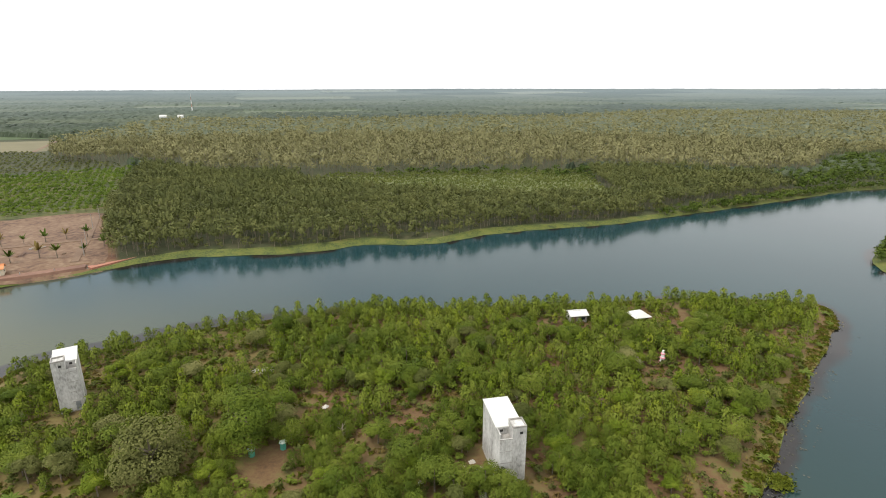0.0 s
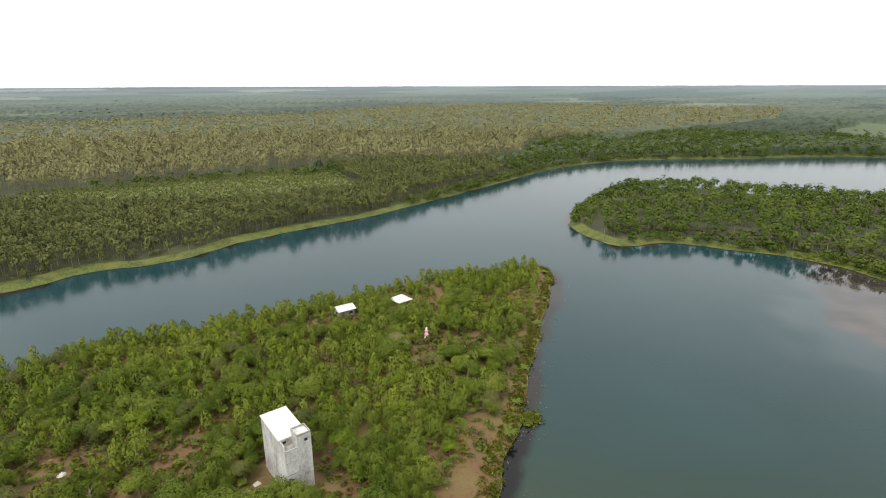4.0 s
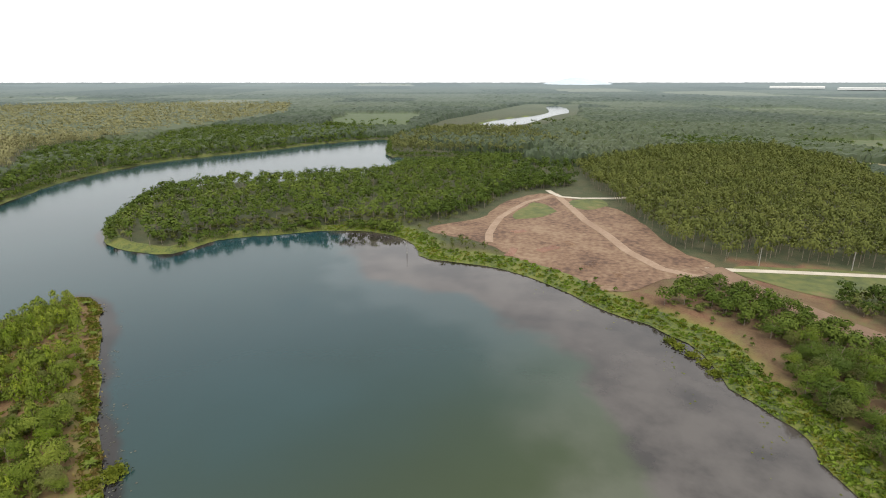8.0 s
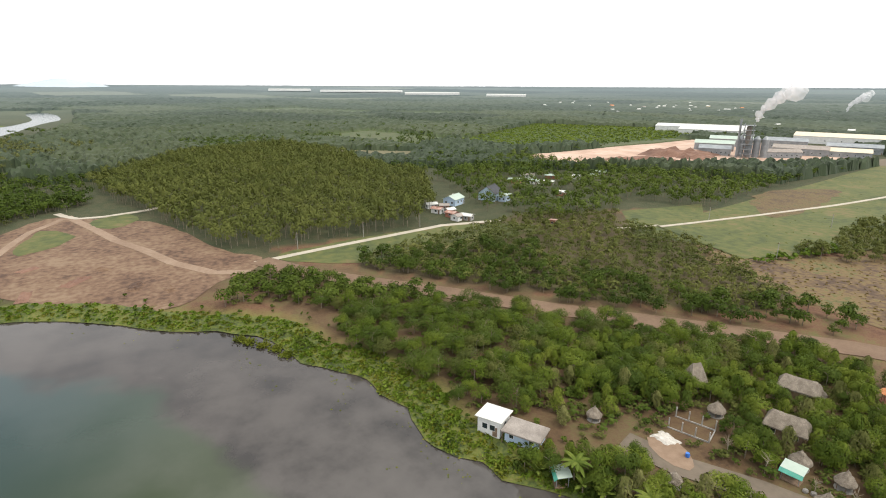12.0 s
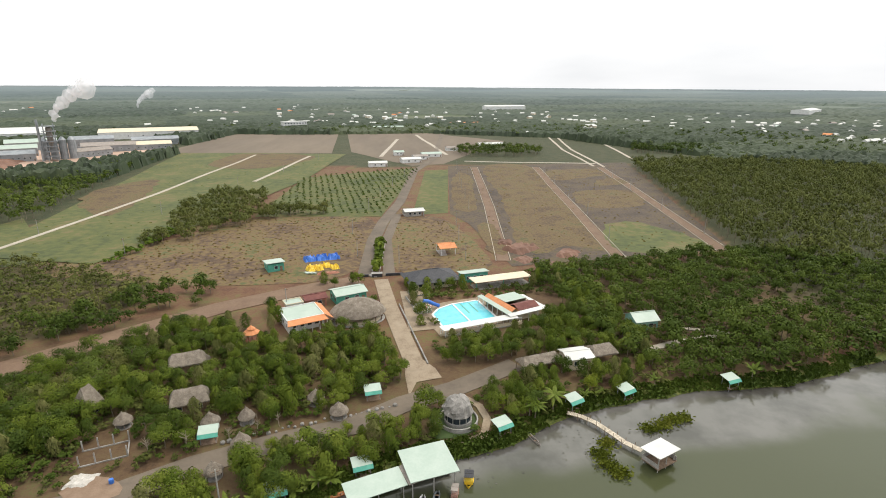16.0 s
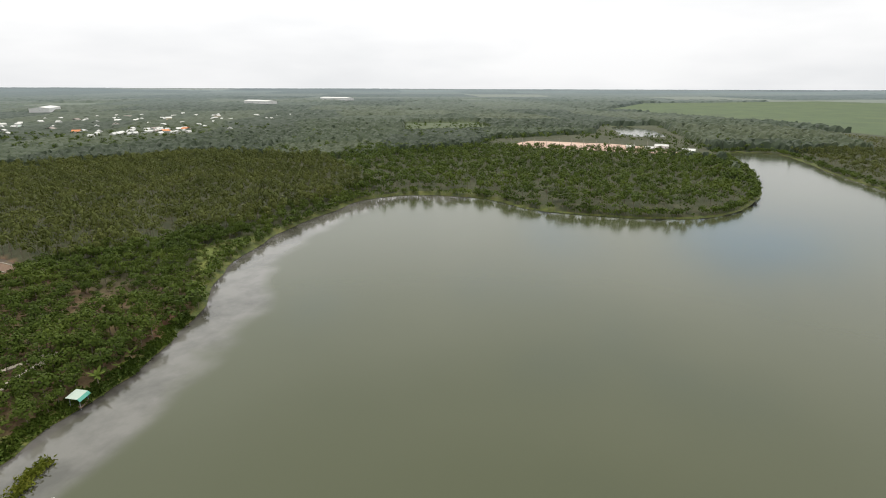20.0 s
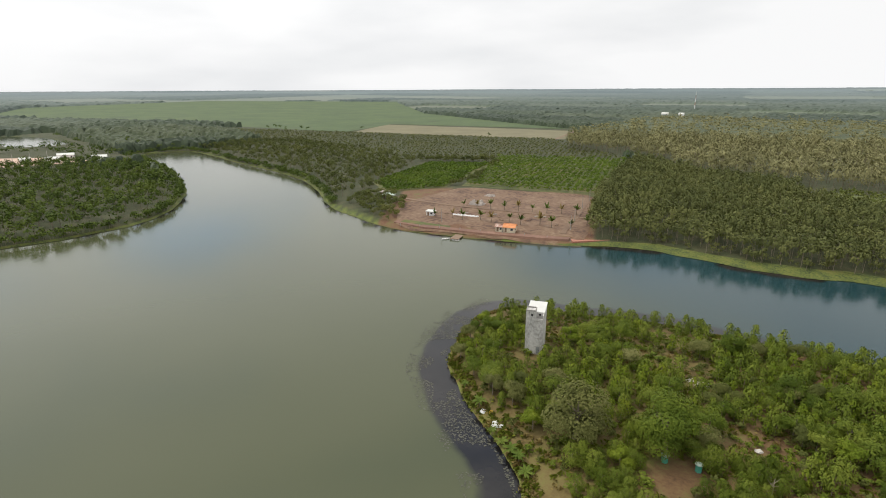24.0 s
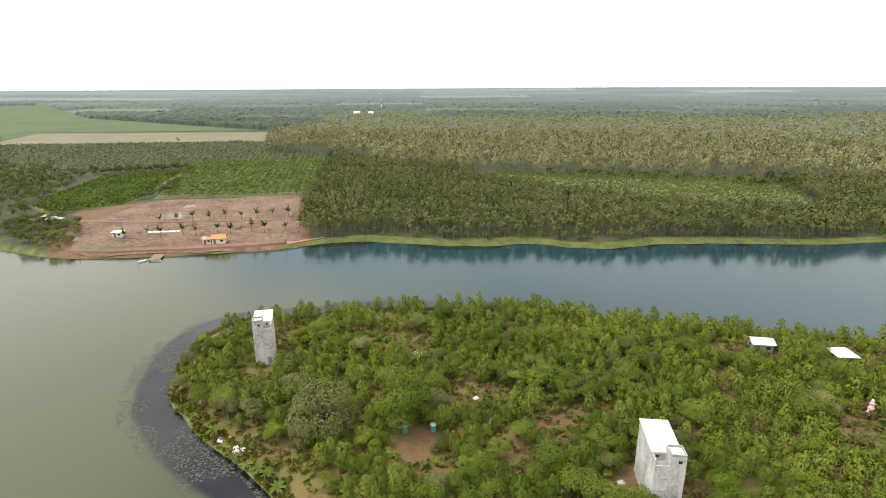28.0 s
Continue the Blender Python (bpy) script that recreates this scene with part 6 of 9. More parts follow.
thatch_house(51, -125, 8.5, 5.5, 2.6, 2.4, 20, 1, "long grey thatch house among trees")
thatch_house(44.5, -107.5, 8.0, 5.5, 2.6, 2.6, 18, 4, "long grey thatch house beside the garden path")
thatch_house(65, -107, 4.2, 4.8, 2.4, 4.6, 70, 6, "steep pointed thatch hut with stilts")
thatch_house(-36, -117.5, 11, 4.8, 2.6, 1.5, 196, 8, "long low brown-grey roofed shelter", walls=False)
thatch_house(-53, -120.5, 7.2, 5.6, 3.0, 1.8, 12, 11, "grey thatch dining shelter on posts", walls=False)
house("lakeside_hall", -46, -119, 6.5, 5.5, 3.2, 8, "gable", M_WHITE, M_CREAM, "white-roofed lakeside hall among trees", "building", rise=0.7, ribs=0.8)

# large round thatch restaurant hall
hall = thing("thatch_hall", 10.5, -151, ground_at(10.5, -151), 12, "large dome-shaped grey thatch hall", "building")
part("thatch_roof", thatch_cone([(8.3, 2.3), (8.6, 2.55), (8.0, 3.5), (6.9, 4.5), (5.5, 5.4), (3.8, 6.2), (2.0, 6.75), (0.4, 7.0)], 40, 3, 1.0, 0.72), M_THATCH, hall)
for i in range(14):
    a = i * 0.4488
    part("post", Geo().ring([(0.14, -0.3), (0.12, 2.9)], 8, x=7.4 * math.cos(a), y=5.3 * math.sin(a)), M_WOOD, hall)
part("low_wall", Geo().prism([(6.9 * math.cos(i * 0.2244), 4.9 * math.sin(i * 0.2244)) for i in range(28)], -0.3, 1.0), M_CREAM, hall)
part("terrace", Geo().prism([(8.2 * math.cos(i * 0.2244), 5.9 * math.sin(i * 0.2244)) for i in range(28)], -0.4, 0.15), M_CEMENT, hall)

# restaurant beside it: flat mint roof with an orange tiled apron
rest_ = house("restaurant", 27, -150, 10.5, 10.0, 3.4, 24, "flat", M_MINT, M_WHITEWALL, "white restaurant with mint roof and orange tiled eaves", "building", eave=0.2, front=4, side=3)
part("tiled_apron", Geo().slab([(-5.9, 7.6, 3.1), (5.9, 7.6, 3.1), (5.2, 5.0, 3.9), (-5.2, 5.0, 3.9)][::-1], 0.12), M_ORANGE, rest_, "orange tiled apron roof")
part("tiled_apron", Geo().slab([(-7.4, -5.0, 3.1), (-7.4, 7.6, 3.1), (-5.4, 5.2, 3.9), (-5.4, -5.0, 3.9)], 0.12), M_ORANGE, rest_, "orange tiled apron roof")
for i in range(6):
    part("apron_post", Geo().ring([(0.11, -0.2), (0.1, 3.1)], 8, x=-5.5 + 2.2 * i, y=7.3), M_WHITEWALL, rest_)
house("kitchen", 25, -164, 6.5, 4.8, 3.0, 22, "gable", M_MAROON, M_BRICK, "low kitchen with rusty maroon sheet roof", "building", rise=0.8, ribs=0.7)
house("service_hall", 14.5, -167.5, 10.0, 7.0, 3.4, 24, "gable", M_MINT, M_TEAL, "teal-walled hall with mint sheet roof", "building", rise=1.0, ribs=0.8)
house("store_house", 31, -160, 4.5, 3.6, 2.8, 24, "flat", M_MINT, M_CREAM, "small flat-roofed store house", "building", front=1, side=1)
house("main_hall", -13.8, -180.5, 16.0, 10.0, 2.8, 14, "hip", M_SLATE, M_CREAM, "wide reception hall with dark slate hip roof", "building", rise=2.8, eave=1.7, front=5, side=3)
house("market_hall", -38.4, -177.5, 21.0, 5.6, 2.7, 14, "shed", M_CREAM, M_TEAL, "long low open hall with cream roof and teal posts", "building", rise=0.3, open_sides=True)
house("market_wing", -29.4, -182.6, 10.0, 3.6, 3.2, 14, "shed", M_MINT, M_TEAL, "low wing with mint sheet roof", "building", rise=0.5, front=3, side=1, ribs=0.8)
house("garden_shed", 45, -201.5, 6.0, 6.5, 3.0, 24, "shed", M_MINT, M_TEAL, "teal shed with pale sheet roof", "shed", rise=0.7, front=1, side=1, ribs=0.8)
house("open_pavilion", -23, -217, 6.5, 8.0, 3.4, 10, "gable", M_ORANGE, M_WHITEWALL, "open pavilion with orange tile roof", "pavilion", rise=1.0, open_sides=True)
house("roadside_house", -12.5, -288, 10.5, 7.0, 3.0, 12, "gable", M_WHITE, M_CEMENT, "grey roadside house with pale roof", "house", rise=0.8, front=3)
house("garden_bungalow", -72.5, -138.5, 7.0, 6.0, 3.4, 8, "gable", M_MINT, M_AQUA, "turquoise garden bungalow with pale roof", "house", rise=1.6, ribs=0.8)
pav = thing("tiled_pavilion", 39, -140, ground_at(39, -140), 20, "small two-tier pavilion with orange tile roof", "pavilion")
for i in range(8):
    a = i * 0.7854
    part("post", Geo().ring([(0.09, -0.3), (0.08, 2.5)], 6, x=1.5 * math.cos(a), y=1.5 * math.sin(a)), M_BRICK, pav)
part("base", Geo().ring([(2.0, -0.4), (1.9, 0.3)], 8), M_BRICK, pav)
part("lower_roof", Geo().ring([(2.3, 2.35), (2.35, 2.45), (1.0, 3.3)], 8), M_ORANGE, pav)
part("upper_roof", Geo().ring([(1.2, 3.5), (1.2, 3.6), (0.08, 4.5)], 8), M_ORANGE, pav)

# swimming pool
POOL_ROT = 14.5
pool = thing("swimming_pool", -22.0, -153.0, ground_at(-22.0, -153.0), POOL_ROT, "large turquoise swimming pool with pale coping", "pool")
P_OUT = [(-7.7, -7.5), (1.3, -7.2), (6.4, -5.2), (9.5, -1.7), (9.5, 7.0), (-7.7, 7.0)]
part("basin", Geo().prism(P_OUT, -1.2, 0.32), M_POOL, pool, "clear turquoise pool water")
for k in range(len(P_OUT)):
    (x0, y0), (x1, y1) = P_OUT[k], P_OUT[(k + 1) % len(P_OUT)]
    L = math.hypot(x1 - x0, y1 - y0)
    nx, ny = (y1 - y0) / L, -(x1 - x0) / L
    part("coping", Geo().prism([(x0, y0), (x1, y1), (x1 + nx * 0.6, y1 + ny * 0.6), (x0 + nx * 0.6, y0 + ny * 0.6)], -0.3, 0.45), M_WHITEWALL, pool)
part("deck", Geo().prism([(-11.0, -10.5), (3.0, -10.2), (9.5, -8.0), (13.0, -3.0), (12.5, 12.5), (-13.5, 12.5)], -0.4, 0.26), M_CONCRETE, pool, "pale concrete pool deck")
part("divider", Geo().prism([(0.7, -7.2), (1.2, -7.2), (1.1, 7.0), (0.6, 7.0)], 0.0, 0.5), M_WHITEWALL, pool, "white divider wall")
for lx in (-1.7, -4.6):
    part("lane_mark", Geo().prism([(lx, -6.8), (lx + 0.5, -6.8), (lx + 0.5, 1.0), (lx, 1.0)], 0.3, 0.325), M_TEAL, pool)
part("front_wall", Geo().prism([(-13.5, 12.5), (12.5, 12.5), (12.5, 12.8), (-13.5, 12.8)], -0.6, 0.9), M_CREAM, pool, "cream terrace wall below the pool")
for k in range(14):
    part("fence_post", Geo().box(-13.4 + 1.98 * k, 12.55, 0.9, -13.3 + 1.98 * k, 12.7, 1.9), M_WHITEWALL, pool)
part("fence_rail", Geo().box(-13.4, 12.58, 1.85, 12.4, 12.68, 1.95), M_WHITEWALL, pool)
slide = thing("water_slide", -9.6, -156.4, ground_at(-11, -158) + 0.25, 190, "blue water slide at the pool edge", "slide")
part("chute", Geo().tube([(0, 0, 3.0), (1.6, 0.1, 2.6), (3.4, 0.3, 1.5), (5.2, 0.4, 0.6)], [0.55, 0.6, 0.6, 0.6], 8), M_BLUETARP, slide, "bright blue chute")
for px in (0, 2.4):
    part("support", Geo().box(px - 0.1, -0.1, 0, px + 0.1, 0.1, 2.4 - px * 0.4), M_STEEL, slide)
part("ladder", Geo().slab([(-1.7, -0.35, 0.1), (-1.7, 0.35, 0.1), (0, 0.35, 3.0), (0, -0.35, 3.0)], 0.1), M_BLUETARP, slide)
mush = thing("pool_umbrella", -10.6, -153.4, ground_at(-12.6, -155.2) + 0.25, 0, "red and white mushroom pool umbrella", "umbrella")
part("stem", Geo().ring([(0.12, 0), (0.12, 2.4)], 8), M_WHITEWALL, mush)
for k in range(8):
    a0, a1 = k * 0.7854, (k + 1) * 0.7854
    part("panel", Geo().slab([(0, 0, 3.0), (1.5 * math.cos(a0), 1.5 * math.sin(a0), 2.35), (1.5 * math.cos(a1), 1.5 * math.sin(a1), 2.35)], 0.08), M_PINK if k % 2 else M_WHITEWALL, mush)
house("pool_canopy", -25.0, -141.2, 23.0, 2.6, 2.3, 17, "shed", M_WHITE, M_WHITEWALL, "long white canopy along the pool", "canopy", rise=0.2, open_sides=True)

# bath house round a small court: mint, orange and maroon roofs, white eaves
bath = thing("bath_house", -38.0, -152.5, ground_at(-38.0, -152.5), 23.6, "bath house with mint, orange tiled and maroon roofs beside the pool", "building")
for nm, corners, mt, lb in (
        ("mint_roof", [(5.2, -11.2, 3.3), (6.9, -11.2, 3.0), (6.9, 5.5, 3.0), (5.2, 5.5, 3.3)], M_MINT, "pale mint sheet roof"),
        ("tiled_roof", [(2.4, -9.4, 3.1), (3.8, -9.4, 4.2), (3.8, 5.2, 4.2), (2.4, 5.2, 3.1)], M_ORANGE, "orange tiled roof"),
        ("tiled_roof", [(3.8, -9.4, 4.2), (5.2, -9.4, 3.3), (5.2, 5.2, 3.3), (3.8, 5.2, 4.2)], M_ORANGE, "orange tiled roof"),
        ("mint_roof", [(-5.6, -8.2, 3.2), (2.4, -8.2, 3.2), (2.4, -1.6, 3.5), (-5.6, -1.6, 3.5)], M_MINT, "pale mint sheet roof"),
        ("maroon_roof", [(-5.4, 2.6, 4.2), (2.4, 2.6, 4.2), (2.4, 5.2, 3.2), (-5.4, 5.2, 3.2)], M_MAROON, "maroon sheet roof"),
        ("maroon_roof", [(-5.4, -0.2, 3.2), (2.4, -0.2, 3.2), (2.4, 2.6, 4.2), (-5.4, 2.6, 4.2)], M_MAROON, "maroon sheet roof"),
        ("white_eave", [(-7.4, 5.2, 3.15), (6.9, 5.5, 3.15), (6.9, 7.0, 2.8), (-7.4, 7.0, 2.8)], M_WHITE, "white sheet eave"),
        ("white_eave", [(-7.4, -5.6, 2.9), (-5.6, -5.6, 3.15), (-5.6, 5.2, 3.15), (-7.4, 5.2, 2.9)], M_WHITE, "white sheet eave")):
    part(nm, Geo().slab(corners, 0.12), mt, bath, lb)
for g in (Geo().box(2.6, -9.0, -0.3, 5.0, -8.8, 3.0), Geo().box(2.6, -8.8, -0.3, 2.8, 5.0, 3.0), Geo().box(-5.4, -8.0, -0.3, 2.6, -7.8, 3.1), Geo().box(-5.4, -7.8, -0.3, -5.2, 5.0, 3.0), Geo().box(-5.2, 4.8, -0.3, 2.6, 5.0, 3.0)):
    part("wall", g, M_CREAM, bath)
for k in range(7):
    part("post", Geo().ring([(0.1, -0.3), (0.1, 2.95)], 8, x=6.6, y=-10.6 + 2.6 * k), M_WHITEWALL, bath)
for k in range(5):
    part("post", Geo().ring([(0.1, -0.3), (0.1, 2.75)], 8, x=-7.0 + 3.4 * k, y=6.7), M_WHITEWALL, bath)

# terraces beside the driveway
for k, (x, y, w, d) in enumerate(((-8.2, -164, 6, 7), (-9.2, -156, 4.5, 5), (-9.0, -170, 6, 5))):
    ter = thing("terrace", x, y, ground_at(x, y), 14, "pale stepped terrace with low walls beside the driveway", "terrace", "terraces beside the driveway")
    part("slab", Geo().box(-w / 2, -d / 2, -0.4, w / 2, d / 2, 0.5 + 0.15 * k), M_CONCRETE, ter)
    for g in (Geo().box(-w / 2 - 0.2, -d / 2, -0.4, -w / 2, d / 2, 1.0), Geo().box(w / 2, -d / 2, -0.4, w / 2 + 0.2, d / 2, 1.0), Geo().box(-w / 2, d / 2, -0.4, w / 2, d / 2 + 0.2, 1.0)):
        part("low_wall", g, M_CEMENT, ter)
for k in range(9):
    part_y = -124 - 4.4 * k
    wall_ = solid("garden_wall", Geo().box(-0.18, -2.2, -0.3, 0.18, 2.2, 0.5), M_STONE, "low grey driveway wall", "wall", group="driveway walls", m=pose(-2.3 - 0.1625 * (160 + part_y), part_y, ground_at(-8, part_y), 0, 0, 9))

# entrance gate: dark low walls, a planted median
gate = thing("entrance_gate", 5.5, -190, ground_at(5.5, -190), 4, "dark low entrance gate across the road", "gate")
part("wall", Geo().box(-9.5, -0.25, -0.3, -3.2, 0.25, 1.0), M_SLATE, gate)
part("wall", Geo().box(3.2, -0.25, -0.3, 9.5, 0.25, 1.0), M_SLATE, gate)
part("gatehouse", Geo().box(-1.9, -0.9, -0.3, 1.9, 0.9, 1.3), M_SLATE, gate)
part("capping", Geo().box(-2.05, -1.05, 1.3, 2.05, 1.05, 1.42), M_CEMENT, gate)
med = thing("median_planter", 5.2, -212, ground_at(5.2, -212), -3, "long planted median with pale kerbs", "planter")
part("soil", Geo().box(-1.3, -20, -0.3, 1.3, 20, 0.3), M_DRY, med)
for g in (Geo().box(-1.5, -20, -0.3, -1.3, 20, 0.42), Geo().box(1.3, -20, -0.3, 1.5, 20, 0.42), Geo().box(-1.5, 20, -0.3, 1.5, 20.3, 0.42)):
    part("kerb", g, M_CEMENT, med)
part("round_bed", Geo().ring([(2.1, -0.3), (2.1, 0.5), (1.8, 0.6)], 16, y=21.0), M_CEMENT, med)

# covered goods: tarpaulins, rubble and sheets
rr = random.Random(5)


def heap(name, x, y, w, d, h, mat, label, category, seed, rot=0, n=9, m=7):
    """A crumpled heap or sheet over things."""
    verts, faces = [], []
    for j in range(m):
        for i in range(n):
            u, v = -1 + 2 * i / (n - 1), -1 + 2 * j / (m - 1)
            k = max(0.0, (1 - abs(u) ** 3) * (1 - abs(v) ** 3))
            verts.append((u * w / 2 * (1 + 0.15 * noise.noise((v * 3, seed, u))), v * d / 2 * (1 + 0.15 * noise.noise((u * 3, seed, v))), h * k ** 0.5 * (0.6 + 0.95 * noise.noise((u * 3.3 + seed, v * 3.3, seed))) - 0.05))
    faces = [(j * n + i, j * n + i + 1, (j + 1) * n + i + 1, (j + 1) * n + i) for j in range(m - 1) for i in range(n - 1)]
    base = len(verts)
    verts += [(-w / 2, -d / 2, -0.4), (w / 2, -d / 2, -0.4), (w / 2, d / 2, -0.4), (-w / 2, d / 2, -0.4)]
    g = Geo().add(verts, faces + [(base, base + 3, base + 2, base + 1)])
    return solid(name, g, mat, label, category, m=pose(x, y, ground_at(x, y), 0, 0, rot))


for k in range(3):
    heap("tarpaulin", 33 - 4.6 * k, -212 - 1.2 * k, 5.0, 5.5, 2.6, M_BLUETARP, "crumpled blue tarpaulin over stored goods", "tarpaulin", 3 + k, 20)
for k in range(6):
    heap("canvas_cover", 31 - 2.9 * (k % 4), -201.5 - 1.2 * (k % 3) + (k // 4) * 3.5, 3.2, 4.8, 1.9, M_YELLOW, "yellow canvas cover over stored goods", "cover", 13 + k, 18 + 3 * k)
heap("rubble_pile", 24, -195, 9, 3.0, 1.0, M_BRICK, "low pile of broken red bricks", "rubble", 31, 15)
for k in range(3):
    solid("metal_sheet", Geo().slab([(-0.5, -1.6, 0.3), (0.5, -1.6, 0.3), (0.5, 1.6, 0.7), (-0.5, 1.6, 0.7)], 0.4 + 0.05 * k), M_MINT, "pale corrugated sheet lying on bricks", "metal sheet", group="metal sheets", m=pose(32 - 1.2 * k, -195.5, ground_at(32, -195), 0, 0, 30 + 8 * k))
heap("earth_mound", -62, -196, 13, 9, 1.6, M_EARTH_DARK, "dark red mound of dumped earth", "earth mound", 41, 10)
heap("earth_mound", -54, -204, 9, 9, 1.2, M_EARTH_DARK, "dark red mound of dumped earth", "earth mound", 44, 30)


# ---------------------------------------------------------------- lakeside: boathouse, pier, shelters, dome
def lake_shelter(x, y, rot, label="small lakeside shelter with mint roof and teal skirt"):
    z = max(ground_at(x, y), 0.6)
    t = thing("lake_shelter", x, y, z, rot, label, "shelter", "lakeside shelters")
    for sx in (-1, 1):
        for sy in (-1, 1):
            part("post", Geo().box(sx * 1.4 - 0.06, sy * 1.1 - 0.06, -1.2, sx * 1.4 + 0.06, sy * 1.1 + 0.06, 2.2), M_STEEL, t)
    part("platform", Geo().box(-1.6, -1.3, -0.1, 1.6, 1.3, 0.1), M_WOOD, t)
    part("roof", sheet(1.9, -1.0, 2.3, 2.7, 1.6, 0.08, 0.45), M_MINT, t)
    part("skirt", sheet(1.9, -1.6, 1.7, 2.28, -1.02, 0.06), M_TEAL, t, "bright teal skirt roof")
    part("bench", Geo().box(-1.3, 0.6, 0.4, 1.3, 1.0, 0.5), M_WOOD, t)
    return t


for x, y, r in ((59, -60.5, 150), (21, -79.5, 195), (6.5, -85.5, 195), (37, -95.5, 190), (5, -108, 190), (-22, -94.5, 205), (-40, -102.5, 205), (-53.5, -105.5, 205), (-81, -108, 195)):
    lake_shelter(x, y, r)
boat_h = thing("boathouse", -5.7, -82.8, 0.0, 15, "open boathouse with wide mint sheet roof over the water", "boathouse")
for sx in (-1, 0, 1):
    for sy in (-1, 1):
        part("post", Geo().ring([(0.12, -1.5), (0.12, 4.0)], 8, x=sx * 4.0, y=sy * 3.2), M_CEMENT, boat_h)
part("roof", sheet(4.6, -4.2, 4.9, 4.2, 4.1, 0.12, 0.7), M_MINT, boat_h)
part("deck", Geo().box(-4.6, -4.2, 0.4, 4.6, 0.0, 0.6), M_WOOD, boat_h)
low_h = thing("boat_shed", 3.9, -78.6, 0.0, 20, "long low boat shed with mint sheet roof", "boat shed")
for sx in (-1, 0, 1):
    for sy in (-1, 1):
        part("post", Geo().ring([(0.1, -1.5), (0.1, 3.3)], 8, x=sx * 4.6, y=sy * 1.9), M_CEMENT, low_h)
part("roof", sheet(5.3, -2.4, 3.9, 3.4, 2.3, 0.12, 0.7), M_MINT, low_h)
part("deck", Geo().box(-5.2, -2.3, 0.4, 5.2, -1.0, 0.6), M_WOOD, low_h)
for k in range(4):
    part("rust_sheet", Geo().slab([(-5.4 - 0.75 * k - 0.7, -2.3, 3.95), (-5.4 - 0.75 * k, -2.3, 3.95), (-5.4 - 0.75 * k, 2.5, 3.45), (-5.4 - 0.75 * k - 0.7, 2.5, 3.45)], 0.07), M_RUST if k % 2 else M_FIBRE, low_h)


def boat(x, y, rot, L, w, mat, label, roof=None):
    t = thing("boat", x, y, 0.0, rot, label, "boat", "boats at the boathouse")
    rows = []
    for i in range(7):
        u = i / 6
        ww = w / 2 * (1 - abs(2 * u - 0.9) ** 2.6 * 0.8)
        rows.append((-L / 2 + L * u, max(ww, 0.06), 0.35 + 0.35 * max(0, u - 0.6)))
    verts, faces = [], []
    for xx, ww, zz in rows:
        verts += [(xx, -ww, zz), (xx, -ww * 0.6, -0.2), (xx, ww * 0.6, -0.2), (xx, ww, zz), (xx, ww - 0.08, zz), (xx, ww * 0.5, 0.0), (xx, -ww * 0.5, 0.0), (xx, -ww + 0.08, zz)]
    for i in range(6):
        faces += [(i * 8 + k, i * 8 + (k + 1) % 8, i * 8 + 8 + (k + 1) % 8, i * 8 + 8 + k) for k in range(8)]
    faces += [tuple(range(8)), tuple(range(55, 47, -1))]
    part("hull", Geo().add(verts, faces), mat, t)
    for k in (-0.2, 0.15):
        part("thwart", Geo().box(L * k - 0.12, -w * 0.4, 0.18, L * k + 0.12, w * 0.4, 0.24), M_WOOD, t)
    if roof:
        for sx in (-1, 1):
            for sy in (-1, 1):
                part("post", Geo().box(sx * L * 0.25 - 0.04, sy * w * 0.38 - 0.04, 0.2, sx * L * 0.25 + 0.04, sy * w * 0.38 + 0.04, 1.7), M_STEEL, t)
        part("cabin", Geo().box(-L * 0.3, -w * 0.42, 0.2, L * 0.28, w * 0.42, 0.9), mat, t)
        for i in range(2):
            part("solar_panel", Geo().box(-L * 0.3 + i * L * 0.3, -w * 0.45, 1.7, -L * 0.02 + i * L * 0.3, w * 0.45, 1.76), roof, t, "dark solar panel")
    return t


boat(-13.2, -82.0, 80, 3.8, 1.9, M_YELLOW, "yellow boat with solar panels on its roof", M_SLATE)
boat(-10.2, -78.8, 75, 3.4, 1.4, M_RUST, "rusty red wooden boat moored under the roof", M_FIBRE)
boat(-6.8, -78.2, 75, 3.6, 1.2, M_STEEL, "grey boat moored under the roof")
boat(-4.2, -77.6, 75, 3.2, 1.2, M_WHITEWALL, "pale boat moored under the roof")
boat(0.8, -76.0, 80, 2.8, 1.1, M_WHITEWALL, "white boat moored beside the shed")
boat(10.6, -80.6, 20, 3.4, 0.8, M_ORANGE, "orange kayak pulled up on the bank")
boat(-28.3, -93.0, 110, 4.8, 0.9, M_FIBRE, "old grey dugout boat at the bank")

PIER = [(-38.0, -100.2), (-40.5, -98.6), (-42.8, -96.0), (-44.6, -92.5), (-46.2, -89.0), (-48.6, -86.0)]
pier = thing("footbridge", 0, 0, 0, 0, "curved pale timber footbridge to the lake hut", "footbridge")
fwd = []
for a, b in zip(PIER[:-1], PIER[1:]):
    k = int(math.hypot(b[0] - a[0], b[1] - a[1]) / 0.32)
    fwd += [((a[0] + (b[0] - a[0]) * i / k, a[1] + (b[1] - a[1]) * i / k), math.degrees(math.atan2(b[1] - a[1], b[0] - a[0]))) for i in range(k)]
plank_me = Geo().box(-0.14, -0.65, 0, 0.14, 0.65, 0.07).mesh("plank", material("pale_planks", [(0.3, 0.42, 0.36, 0.27), (0.7, 0.58, 0.51, 0.40)], scale=2.0, per=0.4))
post_me = Geo().ring([(0.07, -2.0), (0.06, 1.9)], 6).mesh("post", M_WOOD)
